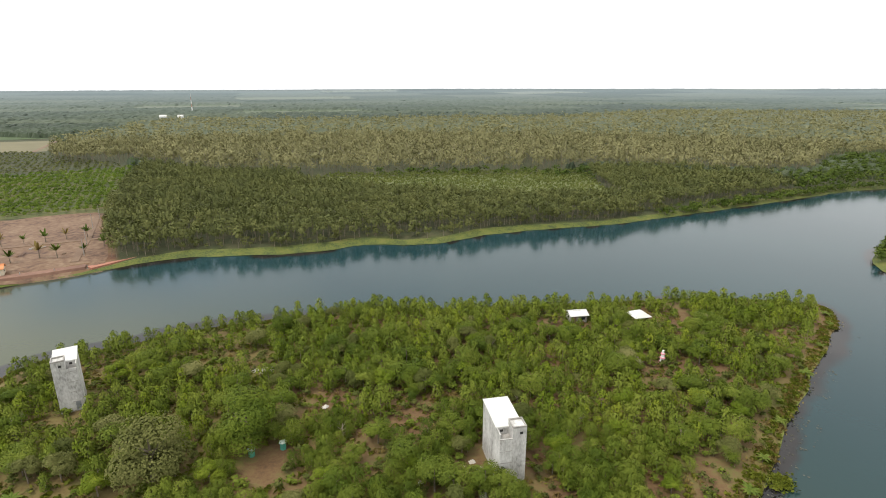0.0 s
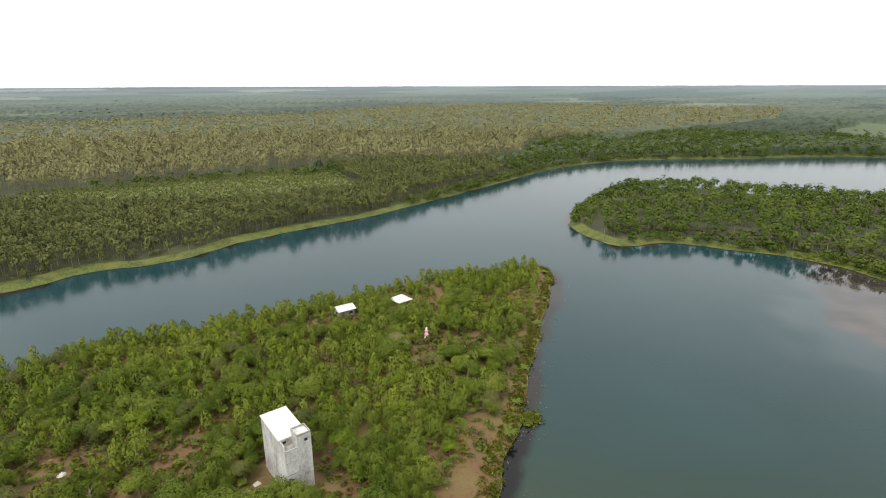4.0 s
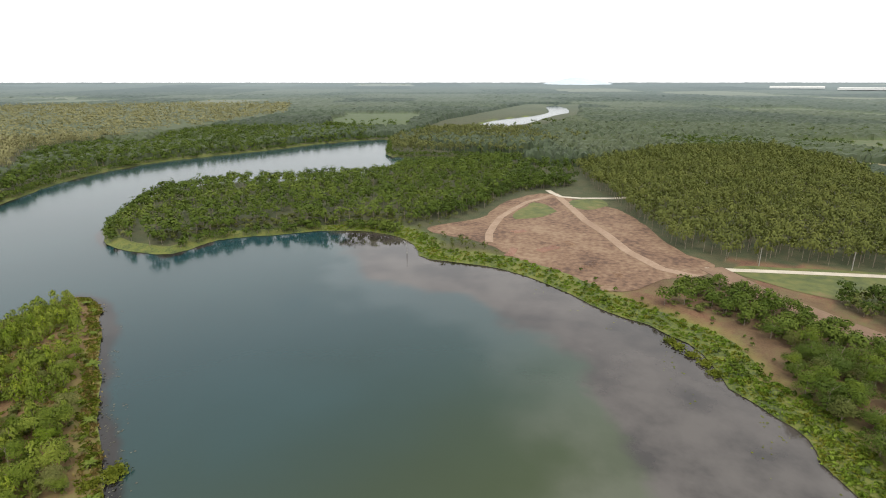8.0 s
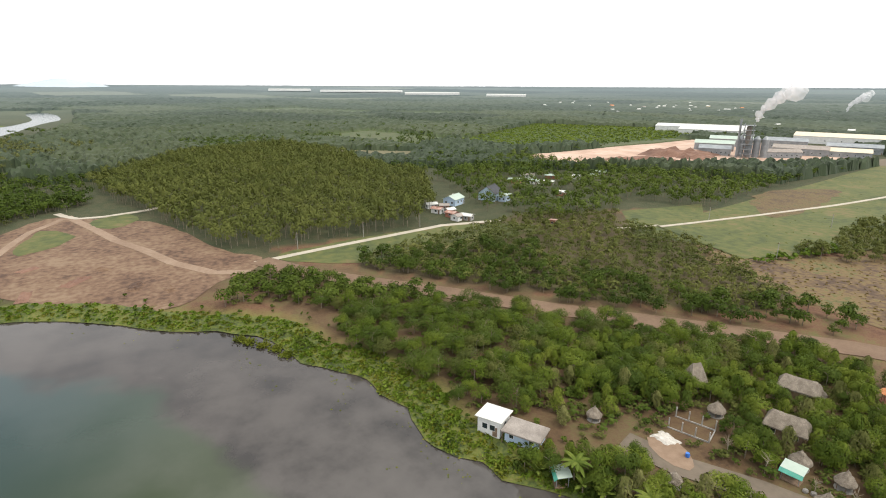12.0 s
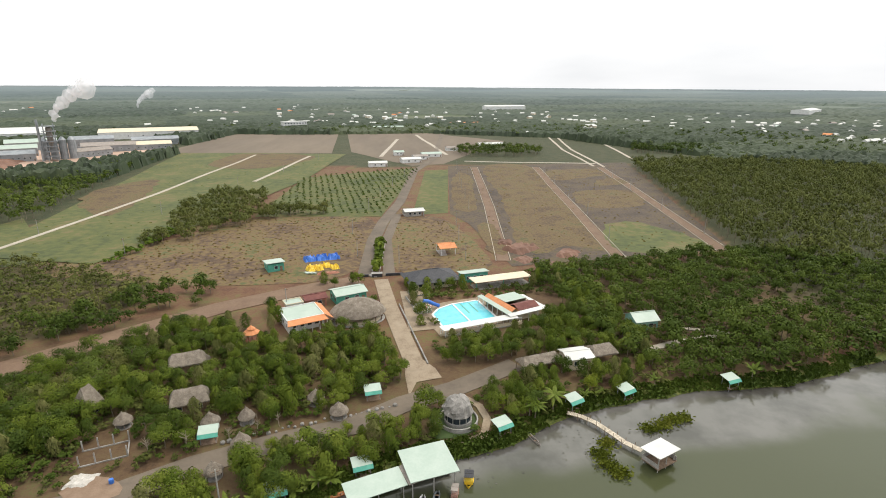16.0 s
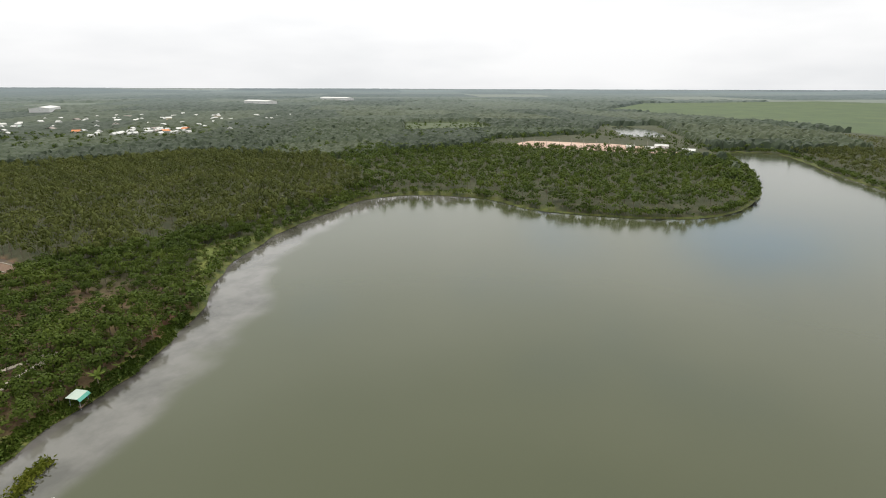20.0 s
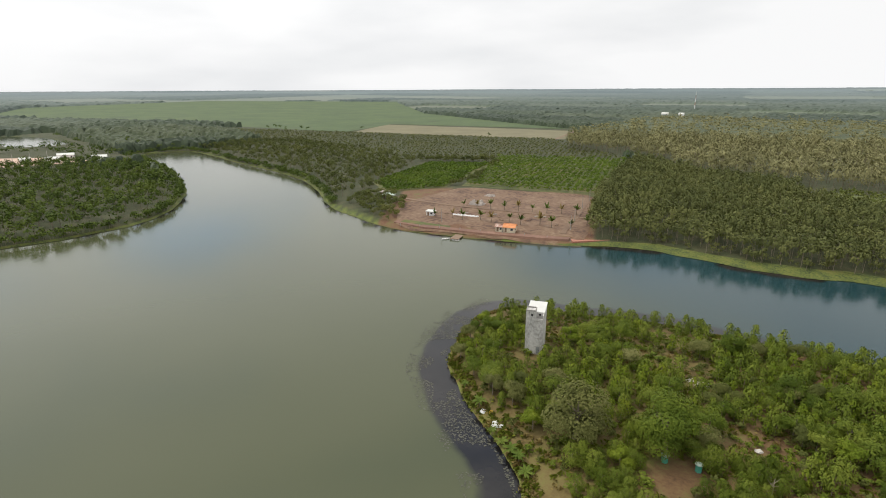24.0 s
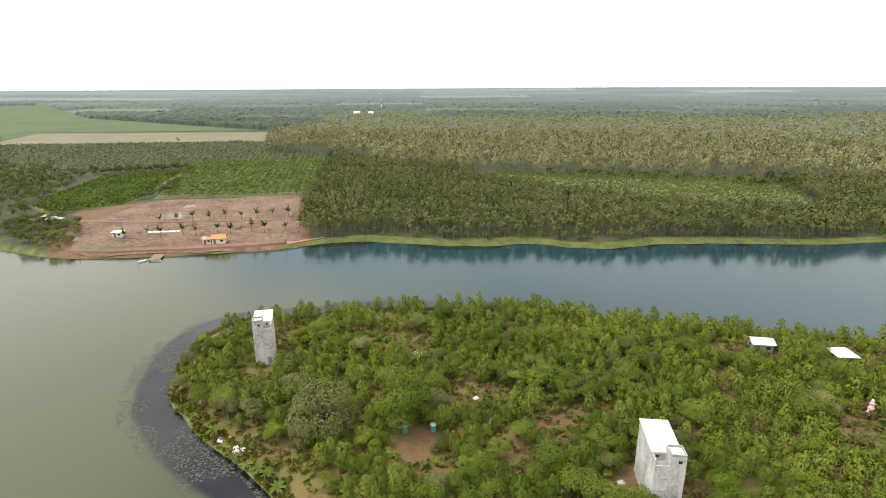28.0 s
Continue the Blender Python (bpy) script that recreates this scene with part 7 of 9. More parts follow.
for i, ((px, py), ang) in enumerate(fwd):
    ob = new("plank", plank_me)
    ob.parent, ob.matrix_basis = pier, pose(px, py, 1.0, 0, 0, ang)
    if i % 7 == 0:
        for s in (-1, 1):
            ob = new("post", post_me)
            ob.parent, ob.matrix_basis = pier, pose(px - s * 0.62 * math.sin(radians(ang)), py + s * 0.62 * math.cos(radians(ang)), -0.1, 0, 0, 0)
for s in (-1, 1):
    part("beam", Geo().tube([(x - s * 0.5 * math.sin(radians(a)), y + s * 0.5 * math.cos(radians(a)), 0.9) for (x, y), a in fwd[::6]], [0.08] * len(fwd[::6]), 5), M_WOOD, pier)
lake_hut = thing("lake_hut", -50.6, -83.4, 0.0, 205, "open hut on stilts over the water with white roof", "hut")
for sx in (-1, 0, 1):
    for sy in (-1, 1):
        part("stilt", Geo().ring([(0.1, -2.0), (0.09, 3.4)], 8, x=sx * 2.3, y=sy * 1.6), M_CEMENT, lake_hut)
part("deck", Geo().box(-2.7, -2.0, 0.8, 2.7, 2.0, 1.0), M_WOOD, lake_hut)
part("roof", sheet(3.0, -2.3, 3.7, 3.4, 2.3, 0.12, 0.6), M_WHITE, lake_hut, "white sheet-metal roof")
for g in (Geo().box(-2.6, 1.85, 1.0, 2.6, 1.95, 1.9), Geo().box(-2.65, -1.9, 1.0, -2.55, 1.9, 1.9), Geo().box(2.55, -1.9, 1.0, 2.65, 1.9, 1.9)):
    part("railing", g, M_CEMENT, lake_hut)

dome = thing("grotto_dome", -13.2, -98.2, ground_at(-13.2, -98.2), 0, "grey rock dome building with a glazed band", "building")
g = Geo().ring([(3.1, 2.2), (3.2, 2.6), (3.0, 3.6), (2.5, 4.6), (1.7, 5.4), (0.6, 5.9)], 24)
g.v = [(x * (1 + 0.28 * noise.noise((x * 1.3, y * 1.3, z * 1.3))), y * (1 + 0.28 * noise.noise((x * 1.3, y * 1.3, z * 1.3))), z + 0.5 * noise.noise((x * 1.6, y * 1.6, z))) for x, y, z in g.v]
part("rock_shell", g, M_STONE, dome)
part("base", Geo().ring([(3.0, -0.4), (3.0, 0.7)], 24), M_CEMENT, dome)
part("glass_band", Geo().ring([(2.7, 0.7), (2.7, 2.2)], 24), M_GLASS, dome)
for i in range(12):
    a = i * 0.5236
    part("mullion", Geo().ring([(0.1, 0.6), (0.1, 2.3)], 6, x=2.8 * math.cos(a), y=2.8 * math.sin(a)), M_CEMENT, dome)
part("ring_wall", Geo().ring([(4.3, -0.4), (4.3, 0.6), (4.0, 0.6), (4.0, 0.2)], 32, cap=False), M_CEMENT, dome)
ribbon("garden_path", [(-15.5, -106), (-18.5, -102.5), (-19.5, -98), (-18, -93.5), (-14, -91.5), (-9, -91)], 1.7, M_CONCRETE, "curving pale garden path", "path", lift=0.3)
ribbon("garden_path", [(-66, -124), (-78, -128), (-96, -131)], 2.2, M_PALEROAD, "pale garden path", "path", lift=0.25)
ribbon("garden_path", [(-84, -136), (-90, -134), (-96, -133)], 1.6, M_PALEROAD, "pale garden path", "path", lift=0.3)
ribbon("garden_path", [(55, -66), (50, -70), (46, -69), (40, -72), (34, -74)], 1.0, M_PALEROAD, "narrow pale path along the bank", "path", lift=0.3)
drape("verge", [(-12, -104), (-17, -101), (-17, -95), (-13, -92.8), (-8, -93), (-7, -100)], M_BRIGHT, "bright lawn round the dome", "lawn", lift=0.15, cell=3)
drape("plaza", [(-2.6, -173), (-11.5, -173), (-12.5, -150), (-12, -142), (-4.5, -141)], M_CONCRETE, "pale concrete plaza between driveway and pool", "paving", lift=0.19, cell=4)
drape("apron", [(-11.4, -115), (-10.2, -119.5), (-7.6, -124), (-2.6, -124), (-2.6, -116), (-3.2, -107.5), (-5.2, -113.5)], M_CONCRETE, "pale concrete apron where the drive meets the lakeside road", "paving", lift=0.17, cell=4)

# lake house on the bank
thatch_house(70.5, -61.5, 8.4, 5.6, 2.5, 1.8, 29, 21, "long lakeside house with worn grey-brown roof", roof_mat=M_FIBRE, wall_mat=M_BLUEWALL)
house("lake_annex", 77, -58.5, 5.0, 5.0, 3.4, 29, "shed", M_WHITE, M_WHITEWALL, "white annex with pale sheet roof", "house", rise=0.4, front=2, side=1)

# plot under construction
plot = thing("post_frame", 55.5, -93, ground_at(55.5, -93), 20, "unfinished plot with concrete posts and ground beams", "construction")
for i in range(4):
    for j in range(2):
        part("post", Geo().box(-4 + 2.6 * i - 0.11, -2.5 + 5 * j - 0.11, -0.3, -4 + 2.6 * i + 0.11, -2.5 + 5 * j + 0.11, 2.4), M_CEMENT, plot)
for g in (Geo().box(-4.1, -2.6, -0.1, 4.0, -2.4, 0.25), Geo().box(-4.1, 2.4, -0.1, 4.0, 2.6, 0.25), Geo().box(-4.1, -2.4, -0.1, -3.9, 2.4, 0.25)):
    part("ground_beam", g, M_CEMENT, plot)
heap("sand_heap", 56, -85.5, 5, 4, 0.9, M_PALE_STONE, "pale grey heap of builders' sand beside the plot", "sand heap", 51)
drape("sand_patch", [(58, -82.5), (54, -86.5), (49.5, -84.5), (48, -81.5), (53, -80)], M_EARTH_PALE, "pale sandy builders' yard", "bare earth", lift=0.2, cell=4, wobble=0.7)
barrel = solid("barrel", Geo().ring([(0.38, 0), (0.42, 0.3), (0.42, 0.7), (0.38, 1.0)], 12), M_BLUETARP, "blue plastic barrel on sand", "barrel", m=pose(50.3, -84.5, ground_at(50.3, -84.5)))
for k in range(26):
    x = 34 - 1.35 * k + rr.uniform(-0.3, 0.3)
    y = -97.8 - 0.42 * k + rr.uniform(-0.5, 0.5) if k < 18 else -97 - 0.42 * k
    g = Geo().ring([(0.3, -0.1), (0.42, 0.15), (0.36, 0.4), (0.15, 0.55)], 7)
    s = rr.uniform(0.6, 1.4)
    solid("boulder", g, M_STONE, "pale round boulder along the road edge", "boulder", group="boulders along the road", m=pose(x, y + 3.2, ground_at(x, y + 3.2), 0, 0, k * 40) @ Matrix.Scale(s, 4))

# ---------------------------------------------------------------- village, factory, office
house("village_house", 267, -167, 11, 8, 4.0, 118, "gable", M_MINT, M_BLUEWALL, "pale blue house with mint sheet roof", rise=2.0, group="village houses")
house("village_house", 270, -196, 12, 11, 4.6, 120, "gable", M_SLATE, M_BLUEWALL, "pale blue house with steep slate roof", rise=4.2, group="village houses")
house("house_wing", 262, -201, 9, 5, 3.4, 120, "shed", M_MINT, M_BLUEWALL, "low wing with mint roof", rise=0.5)
for k, (x, y, w, d, r, mt) in enumerate(((252, -147, 6, 4, 30, M_RUST), (247, -152, 5, 4, 100, M_WHITE), (240, -149, 6, 4, 20, M_RUST), (233, -148, 5, 5, 110, M_FIBRE), (231, -153, 6, 4, 30, M_WHITE), (258, -155, 5, 4, 60, M_FIBRE), (264, -150, 6, 4, 80, M_WHITE),
                                         (278, -176, 5, 4, 40, M_WHITE), (309, -246, 9, 6, 40, M_MINT), (300, -256, 8, 6, 30, M_MINT), (290, -262, 7, 5, 35, M_WHITE), (312, -284, 9, 6, 40, M_MINT), (302, -298, 9, 6, 35, M_WHITE), (296, -312, 7, 5, 30, M_MINT), (257, -243, 6, 4, 40, M_WHITE), (324, -270, 10, 5, 40, M_FIBRE), (306, -330, 9, 6, 35, M_MINT))):
    house("shack", x, y, w, d, 2.7, r, "gable", mt, [M_WHITEWALL, M_CEMENT, M_BRICK][k % 3], "small village shack with sheet roof", "house", rise=0.8, front=1, side=1, group="village shacks")
house("brick_hut", 200, -185, 3, 3, 2.6, 30, "shed", M_RUST, M_BRICK, "small red brick hut by the trees", "hut", rise=0.4, front=1, side=1)

for x, y, w, d, h, r, mt, nm in ((540, -800, 130, 46, 9, 28, M_WHITE, "warehouse"), (500, -770, 90, 40, 8, 28, M_WHITE, "warehouse"), (330, -800, 120, 60, 9, 22, M_CREAM, "warehouse"), (372, -580, 40, 20, 8, 30, M_MINT, "workshop"), (345, -540, 30, 18, 7, 30, M_STEEL, "workshop"),
                                 (300, -620, 50, 22, 7, 25, M_FIBRE, "workshop"), (268, -640, 46, 20, 6, 25, M_CREAM, "workshop"), (390, -640, 46, 24, 9, 30, M_MINT, "workshop"), (280, -690, 50, 20, 7, 25, M_STEEL, "workshop"), (335, -660, 40, 24, 10, 25, M_STEEL, "workshop"), (295, -575, 34, 10, 6, 55, M_FIBRE, "workshop")):
    house(nm, x, y, w, d, h, r, "gable", mt, M_WHITEWALL if nm == "warehouse" else M_STEEL, "long pale factory %s with sheet roof" % nm, "factory building", rise=3.0, front=6, side=2, group="factory buildings")
plant = thing("process_tower", 312, -548, ground_at(312, -548), 30, "tall grey steel process tower with silos", "factory tower")
for i in range(4):
    part("silo", Geo().ring([(3.4, 0), (3.4, 18), (1.0, 21)], 14, x=-12 + 7.2 * i, y=-5), M_STEEL, plant)
for sx in (0, 8):
    for sy in (4, 12):
        part("column", Geo().box(sx - 0.4, sy - 0.4, 0, sx + 0.4, sy + 0.4, 34), M_STEEL, plant)
for k in range(7):
    part("platform", Geo().box(-1.5, 2.5, 4.6 * k + 4, 9.5, 13.5, 4.6 * k + 4.5), M_STEEL, plant)
    part("brace", Geo().tube([(0, 4, 4.6 * k), (8, 4, 4.6 * k + 4.6)], [0.25, 0.25], 4), M_STEEL, plant)
part("cyclone", Geo().ring([(0.8, 12), (2.4, 18), (2.4, 30), (1.2, 32)], 12, x=4, y=8), M_FIBRE, plant)
part("stack", Geo().ring([(1.2, 0), (1.0, 38)], 12, x=12, y=8), M_STEEL, plant)
heap("wood_chip_pile", 360, -500, 70, 60, 7, M_EARTH_DARK, "long brown wood chip pile in the yard", "chip pile", 61, 20, 15, 11)
heap("wood_chip_pile", 345, -430, 70, 45, 5, M_EARTH_DARK, "long brown wood chip pile in the yard", "chip pile", 63, 70, 15, 11)
off = house("office_block", 155, -932, 40, 14, 12, 33, "flat", M_WHITE, M_WHITEWALL, "white three-storey office block", "office", front=8, side=2)
for st in (5.0, 8.6):
    for i in range(8):
        window(off, -17.5 + 5 * i, 7, st, 2.6, 1.8, "y", 1)
for k, (x, y, w, d, r) in enumerate(((-20, -505, 18, 10, 15), (-30, -525, 14, 9, 15), (-42, -545, 20, 10, 12), (10, -480, 16, 6, 12), (-70, -600, 14, 8, 10), (-10, -560, 10, 7, 12), (-120, -640, 30, 12, 10), (-140, -1020, 60, 14, 8), (0, -930, 50, 12, 8))):
    house("roadside_building", x, y, w, d, 3.6, r, "gable", [M_WHITE, M_FIBRE, M_MINT][k % 3] if k != 7 else M_ORANGE, M_WHITEWALL, "low roadside building with pale roof", "building", rise=1.2, group="roadside buildings")

# far town: many small houses
town_rng = random.Random(11)
TOWN = [(-650, -610, 90, 16), (-850, -800, 420, 30), (-480, -1050, 420, 26), (100, -1080, 300, 18), (-120, -1350, 420, 16), (420, -1500, 420, 14), (1200, -1500, 450, 16)]
town_kinds = []
for w, d, h, mt, wall in ((11, 8, 4, M_WHITE, M_WHITEWALL), (14, 9, 5, M_FIBRE, M_WHITEWALL), (10, 8, 7, M_WHITE, M_CREAM), (12, 8, 4, M_MINT, M_WHITEWALL), (10, 9, 5, M_ORANGE, M_WHITEWALL)):
    g = Geo().box(-w / 2, -d / 2, -1, w / 2, d / 2, h)
    ro = Geo().slab([(-w / 2 - 0.6, -d / 2 - 0.6, h), (w / 2 + 0.6, -d / 2 - 0.6, h), (w / 2 + 0.6, 0, h + 2.2), (-w / 2 - 0.6, 0, h + 2.2)], 0.2)
    ro.slab([(-w / 2 - 0.6, 0, h + 2.2), (w / 2 + 0.6, 0, h + 2.2), (w / 2 + 0.6, d / 2 + 0.6, h), (-w / 2 - 0.6, d / 2 + 0.6, h)], 0.2)
    wi = Geo()
    for i in range(3):
        for s in (-1, 1):
            wi.box(-w / 2 + w * (i + 0.3) / 3, s * d / 2 - 0.1, 1.2, -w / 2 + w * (i + 0.7) / 3, s * d / 2 + 0.1, 2.8)
    town_kinds.append((g.mesh("wall", wall), ro.mesh("roof", mt), wi.mesh("window", M_GLASS)))
count = 0
for cx, cy, spread, num in TOWN:
    for i in range(num):
        x, y = cx + town_rng.gauss(0, spread * 0.45), cy + town_rng.gauss(0, spread * 0.35)
        if count >= 120 or i >= num * 0.55:
            break
        count += 1
        k = town_rng.choice((0, 0, 0, 1, 2, 3, 4))
        t = thing("town_house", x, y, ground_at(x, y) + 0.2, town_rng.uniform(0, 180), "small distant town house with pale roof", "house", "houses of the far town")
        for nm, me in zip(("wall", "roof", "window"), town_kinds[k]):
            ob = new(nm, me)
            ob.parent = t
far_roofs = Geo()
for cx, cy, spread, num in TOWN:
    for i in range(int(num * 1.6)):
        x, y = cx + town_rng.gauss(0, spread * 0.5), cy + town_rng.gauss(0, spread * 0.38)
        z, a, w, d = ground_at(x, y) + 1.0, town_rng.uniform(0, 3.14), town_rng.uniform(2.6, 5.5), town_rng.uniform(2.4, 3.8)
        c, s = math.cos(a), math.sin(a)
        pt = lambda u, v, h: (x + u * c - v * s, y + u * s + v * c, z + h)
        far_roofs.add([pt(-w, -d, -2), pt(w, -d, -2), pt(w, d, -2), pt(-w, d, -2), pt(-w, -d, 4), pt(w, -d, 4), pt(w, d, 4), pt(-w, d, 4), pt(-w, 0, 6), pt(w, 0, 6)],
                      [(0, 1, 5, 4), (2, 3, 7, 6), (1, 2, 6, 9, 5), (3, 0, 4, 8, 7), (4, 5, 9, 8), (6, 7, 8, 9)])
solid("far_town", far_roofs, M_WHITE, "scattered pale houses of the far town", "houses", kind="stuff")
for x, y, w, d, r in ((-330, -1560, 120, 30, 10), (-1050, -1300, 130, 40, 40), (3250, -1350, 500, 90, 60), (2700, -1540, 300, 80, 60), (3600, -1000, 260, 70, 70), (2300, -1750, 200, 60, 50), (-1700, -1130, 130, 40, 70), (-2150, -1060, 160, 40, 70), (-592, 1170, 14, 6, 10), (-560, 1180, 11, 6, 10)):
    house("distant_warehouse", x, y, w, d, 9, r, "gable", M_WHITE, M_WHITEWALL, "distant long white-roofed warehouse", "warehouse", rise=3, front=4, side=1, group="distant warehouses", door=False, z=ground_at(x, y) + (6 if w > 20 else 2.5))

# ---------------------------------------------------------------- clearing on the north bank
house("bank_house", -170, 193, 5.5, 4.5, 2.6, 28, "gable", M_ORANGE, M_CREAM, "small house with orange tile roof", rise=1.3, front=1, side=1)
house("bank_house", -174.5, 190.5, 3.5, 3.5, 2.4, 28, "gable", M_RUST, M_CREAM, "small brown-roofed annex beside the house", rise=0.9, front=1, side=1)
house("white_hut", -222, 186, 4, 3, 2.5, 25, "shed", M_WHITE, M_WHITEWALL, "small white hut on bare earth", "hut", rise=0.3, front=1, side=1)
house("tin_shack", -276, 197, 7, 5, 2.6, 30, "shed", M_MINT, M_CEMENT, "tin-roofed shack at the wood's edge", "shack", rise=0.4, front=1, side=1)
house("tin_shack", -284, 200, 6, 4, 2.6, 30, "shed", M_FIBRE, M_WOOD, "old tin-roofed shack at the wood's edge", "shack", rise=0.4, front=1, side=1)
for k in range(7):
    heap("white_sack_pile", -214 + 2.0 * k, 196.5 + 0.9 * k, 2.4, 2.0, 1.0, M_WHITEWALL, "row of white sacks on bare earth", "sacks", 70 + k, 25)
heap("debris_pile", -226, 226, 10, 8, 3.0, M_FIBRE, "pile of timber and sheets", "debris", 81, 30)
heap("debris_pile", -238, 250, 7, 5, 1.6, M_FIBRE, "pile of grey debris", "debris", 84, 10)
jet = thing("jetty", -185, 172, 0.0, 28, "short earth and timber jetty with white boats", "jetty")
part("deck", Geo().box(-2.2, -5.5, 0.5, 2.2, 3.0, 0.7), M_WOOD, jet)
for sx in (-1, 1):
    for sy in (-5, -2, 1):
        part("pile", Geo().ring([(0.14, -2), (0.14, 0.6)], 8, x=sx * 1.9, y=sy), M_WOOD, jet)
boat(-181.5, 167.5, 25, 4.0, 1.8, M_WHITEWALL, "white boat moored at the jetty")
boat(-186.5, 165.5, 70, 4.0, 1.8, M_WHITEWALL, "white boat moored at the jetty")
for k in range(9):
    x, y = -218 + 9.5 * k, 158 + 5.2 * k
    solid("fence_post", Geo().box(-0.1, -0.1, -0.3, 0.1, 0.1, 1.4), M_CEMENT, "pale fence post on the bank", "post", group="bank fence posts", m=pose(x, y + 4, ground_at(x, y + 4)))
solid("bank_wall", Geo().prism([(-145, 206), (-140, 203), (-130, 218), (-134, 221)], -0.5, 1.6), M_BRICK, "low red earth retaining wall", "wall")
ribbon("dirt_track", [(-150, 208), (-165, 240), (-192, 292)], 3.0, M_TRACK, "track along the plantation edge", lift=0.3)
ribbon("dirt_track", [(-280, 200), (-235, 212), (-190, 228), (-158, 244)], 3.0, M_TRACK, "track across the clearing", lift=0.3)

# ---------------------------------------------------------------- island things
hutA = house("tin_hut", 40.5, 150.5, 5.0, 4.0, 2.6, 10, "gable", M_WHITE, M_CEMENT, "small hut with pale tin roof among trees", "hut", rise=0.8, front=1, side=1, ribs=0.7)
tent = thing("canopy_tent", 59.5, 151.0, ground_at(59.5, 151), 15, "white pitched canvas canopy", "tent")
for sx in (-1, 1):
    for sy in (-1, 1):
        part("pole", Geo().ring([(0.05, -0.2), (0.05, 2.4)], 6, x=sx * 2.4, y=sy * 2.4), M_STEEL, tent)
c4 = [(-2.8, -2.8, 2.0), (2.8, -2.8, 2.0), (2.8, 2.8, 2.0), (-2.8, 2.8, 2.0)]
for k in range(4):
    part("canvas_panel", Geo().slab([c4[k], c4[(k + 1) % 4], (0, 0, 3.6)], 0.06), M_WHITE, tent)
shrine = thing("shrine", 56, 123.5, ground_at(56, 123.5), -20, "small pink and white shrine tower", "shrine")
for k, (r, z0, z1) in enumerate(((0.9, -0.2, 0.8), (0.6, 0.8, 1.8), (0.75, 1.8, 2.0), (0.45, 2.0, 2.9), (0.6, 2.9, 3.1), (0.3, 3.1, 3.9))):
    part("tier", Geo().ring([(r, z0), (r * 0.92, z1)], 6), M_PINK if k % 2 == 0 else M_WHITEWALL, shrine)
part("niche", Geo().box(-0.2, -0.62, 1.0, 0.2, -0.55, 1.6), M_DARK, shrine)
for k, (x, y) in enumerate(((-36.6, 87.3), (-31.2, 89.5))):
    tank = thing("water_tank", x, y, ground_at(x, y), 10 + 30 * k, "teal plastic tank cabin with pale lid", "tank", "teal tanks")
    part("body", Geo().ring([(0.62, -0.1), (0.62, 1.5)], 6), M_TEAL, tank)
    part("lid", Geo().ring([(0.78, 1.5), (0.78, 1.62), (0.4, 1.85)], 6), M_MINT, tank)
for k, (x, y, s) in enumerate(((-67, 73.6, 1.0), (-66, 74.2, 0.7), (-67.8, 74.4, 0.7), (-72.6, 75.6, 0.9), (-70.8, 76.3, 0.5))):
    heap("white_sack", x, y, 1.2 * s + 0.4, 1.0 * s + 0.4, 0.8 * s, M_YELLOW if k == 4 else M_WHITEWALL, "discarded white sack on the bank" if k < 4 else "small yellow can on the bank", "sack", 90 + k, k * 35)
for k, (x, y, s) in enumerate(((-44, 120, 1.4), (-47, 120.3, 0.8), (2, 79, 0.9), (-8, 91, 0.7), (5.5, 86, 0.5), (-4, 80, 0.6), (16.5, 92, 0.4), (24, 92, 0.5), (-22, 84, 0.6), (7, 77, 0.7), (60, 112, 0.6), (64, 116, 0.5), (-26, 104, 0.6))):
    heap("rubble_pile", x, y, 2.0 * s + 0.4, 1.5 * s + 0.4, 0.9 * s, M_PALE_STONE, "small pale rubble heap on bare soil", "rubble", 100 + k, k * 50)
for k in range(34):
    a, r_ = rr.uniform(0, 6.28), rr.uniform(0, 6)
    x, y = 6.0 + r_ * math.cos(a) * 0.7, 80 + r_ * math.sin(a)
    s = rr.uniform(0.12, 0.35)
    solid("loose_stone", Geo().ring([(s * 0.8, -0.05), (s, s * 0.4), (s * 0.5, s * 0.8)], 6), M_PALE_STONE, "loose pale building stone on soil", "stone", group="loose stones by the tower", m=pose(x, y, ground_at(x, y), 0, 0, k * 33))

# poles along the roads
POLES = [(-45, -300), (-47, -330), (-49, -362), (-52, -395), (-55, -430), (-58, -460), (-30, -206), (-31, -236), (-33, -262), (14, -215), (18, -250), (12, -300), (6, -340), (-2, -380), (-12, -420), (110, -225), (124, -300), (104, -380), (86, -450), (66, -520), (165, -262), (222, -60), (226, -92), (230, -124),
         (-100, -230), (-108, -280), (-114, -330), (-120, -380), (-126, -430), (-150, -236), (-156, -290), (-164, -350), (-172, -400), (206, 78), (-206, 180), (-151, 216), (-160, 232), (-176, 262), (-186, 284), (33, -160), (-3, -205), (30, -78)]
for x, y in POLES:
    t = thing("utility_pole", x, y, ground_at(x, y), 20, "slim grey concrete utility pole", "pole", "utility poles")
    part("shaft", Geo().ring([(0.16, -0.4), (0.10, 7.5)], 8), M_CEMENT, t)
    part("crossarm", Geo().box(-0.7, -0.06, 7.0, 0.7, 0.06, 7.14), M_WOOD, t)
mast = thing("radio_mast", -693, 1533, ground_at(-693, 1533), 0, "distant red and white radio mast", "mast")
for k in range(6):
    part("segment", Geo().ring([(1.6 - 0.2 * k, 9.0 * k), (1.4 - 0.2 * k, 9.0 * k + 9.0)], 4), M_WHITEWALL if k % 2 else M_RUST, mast)
hill = Geo()
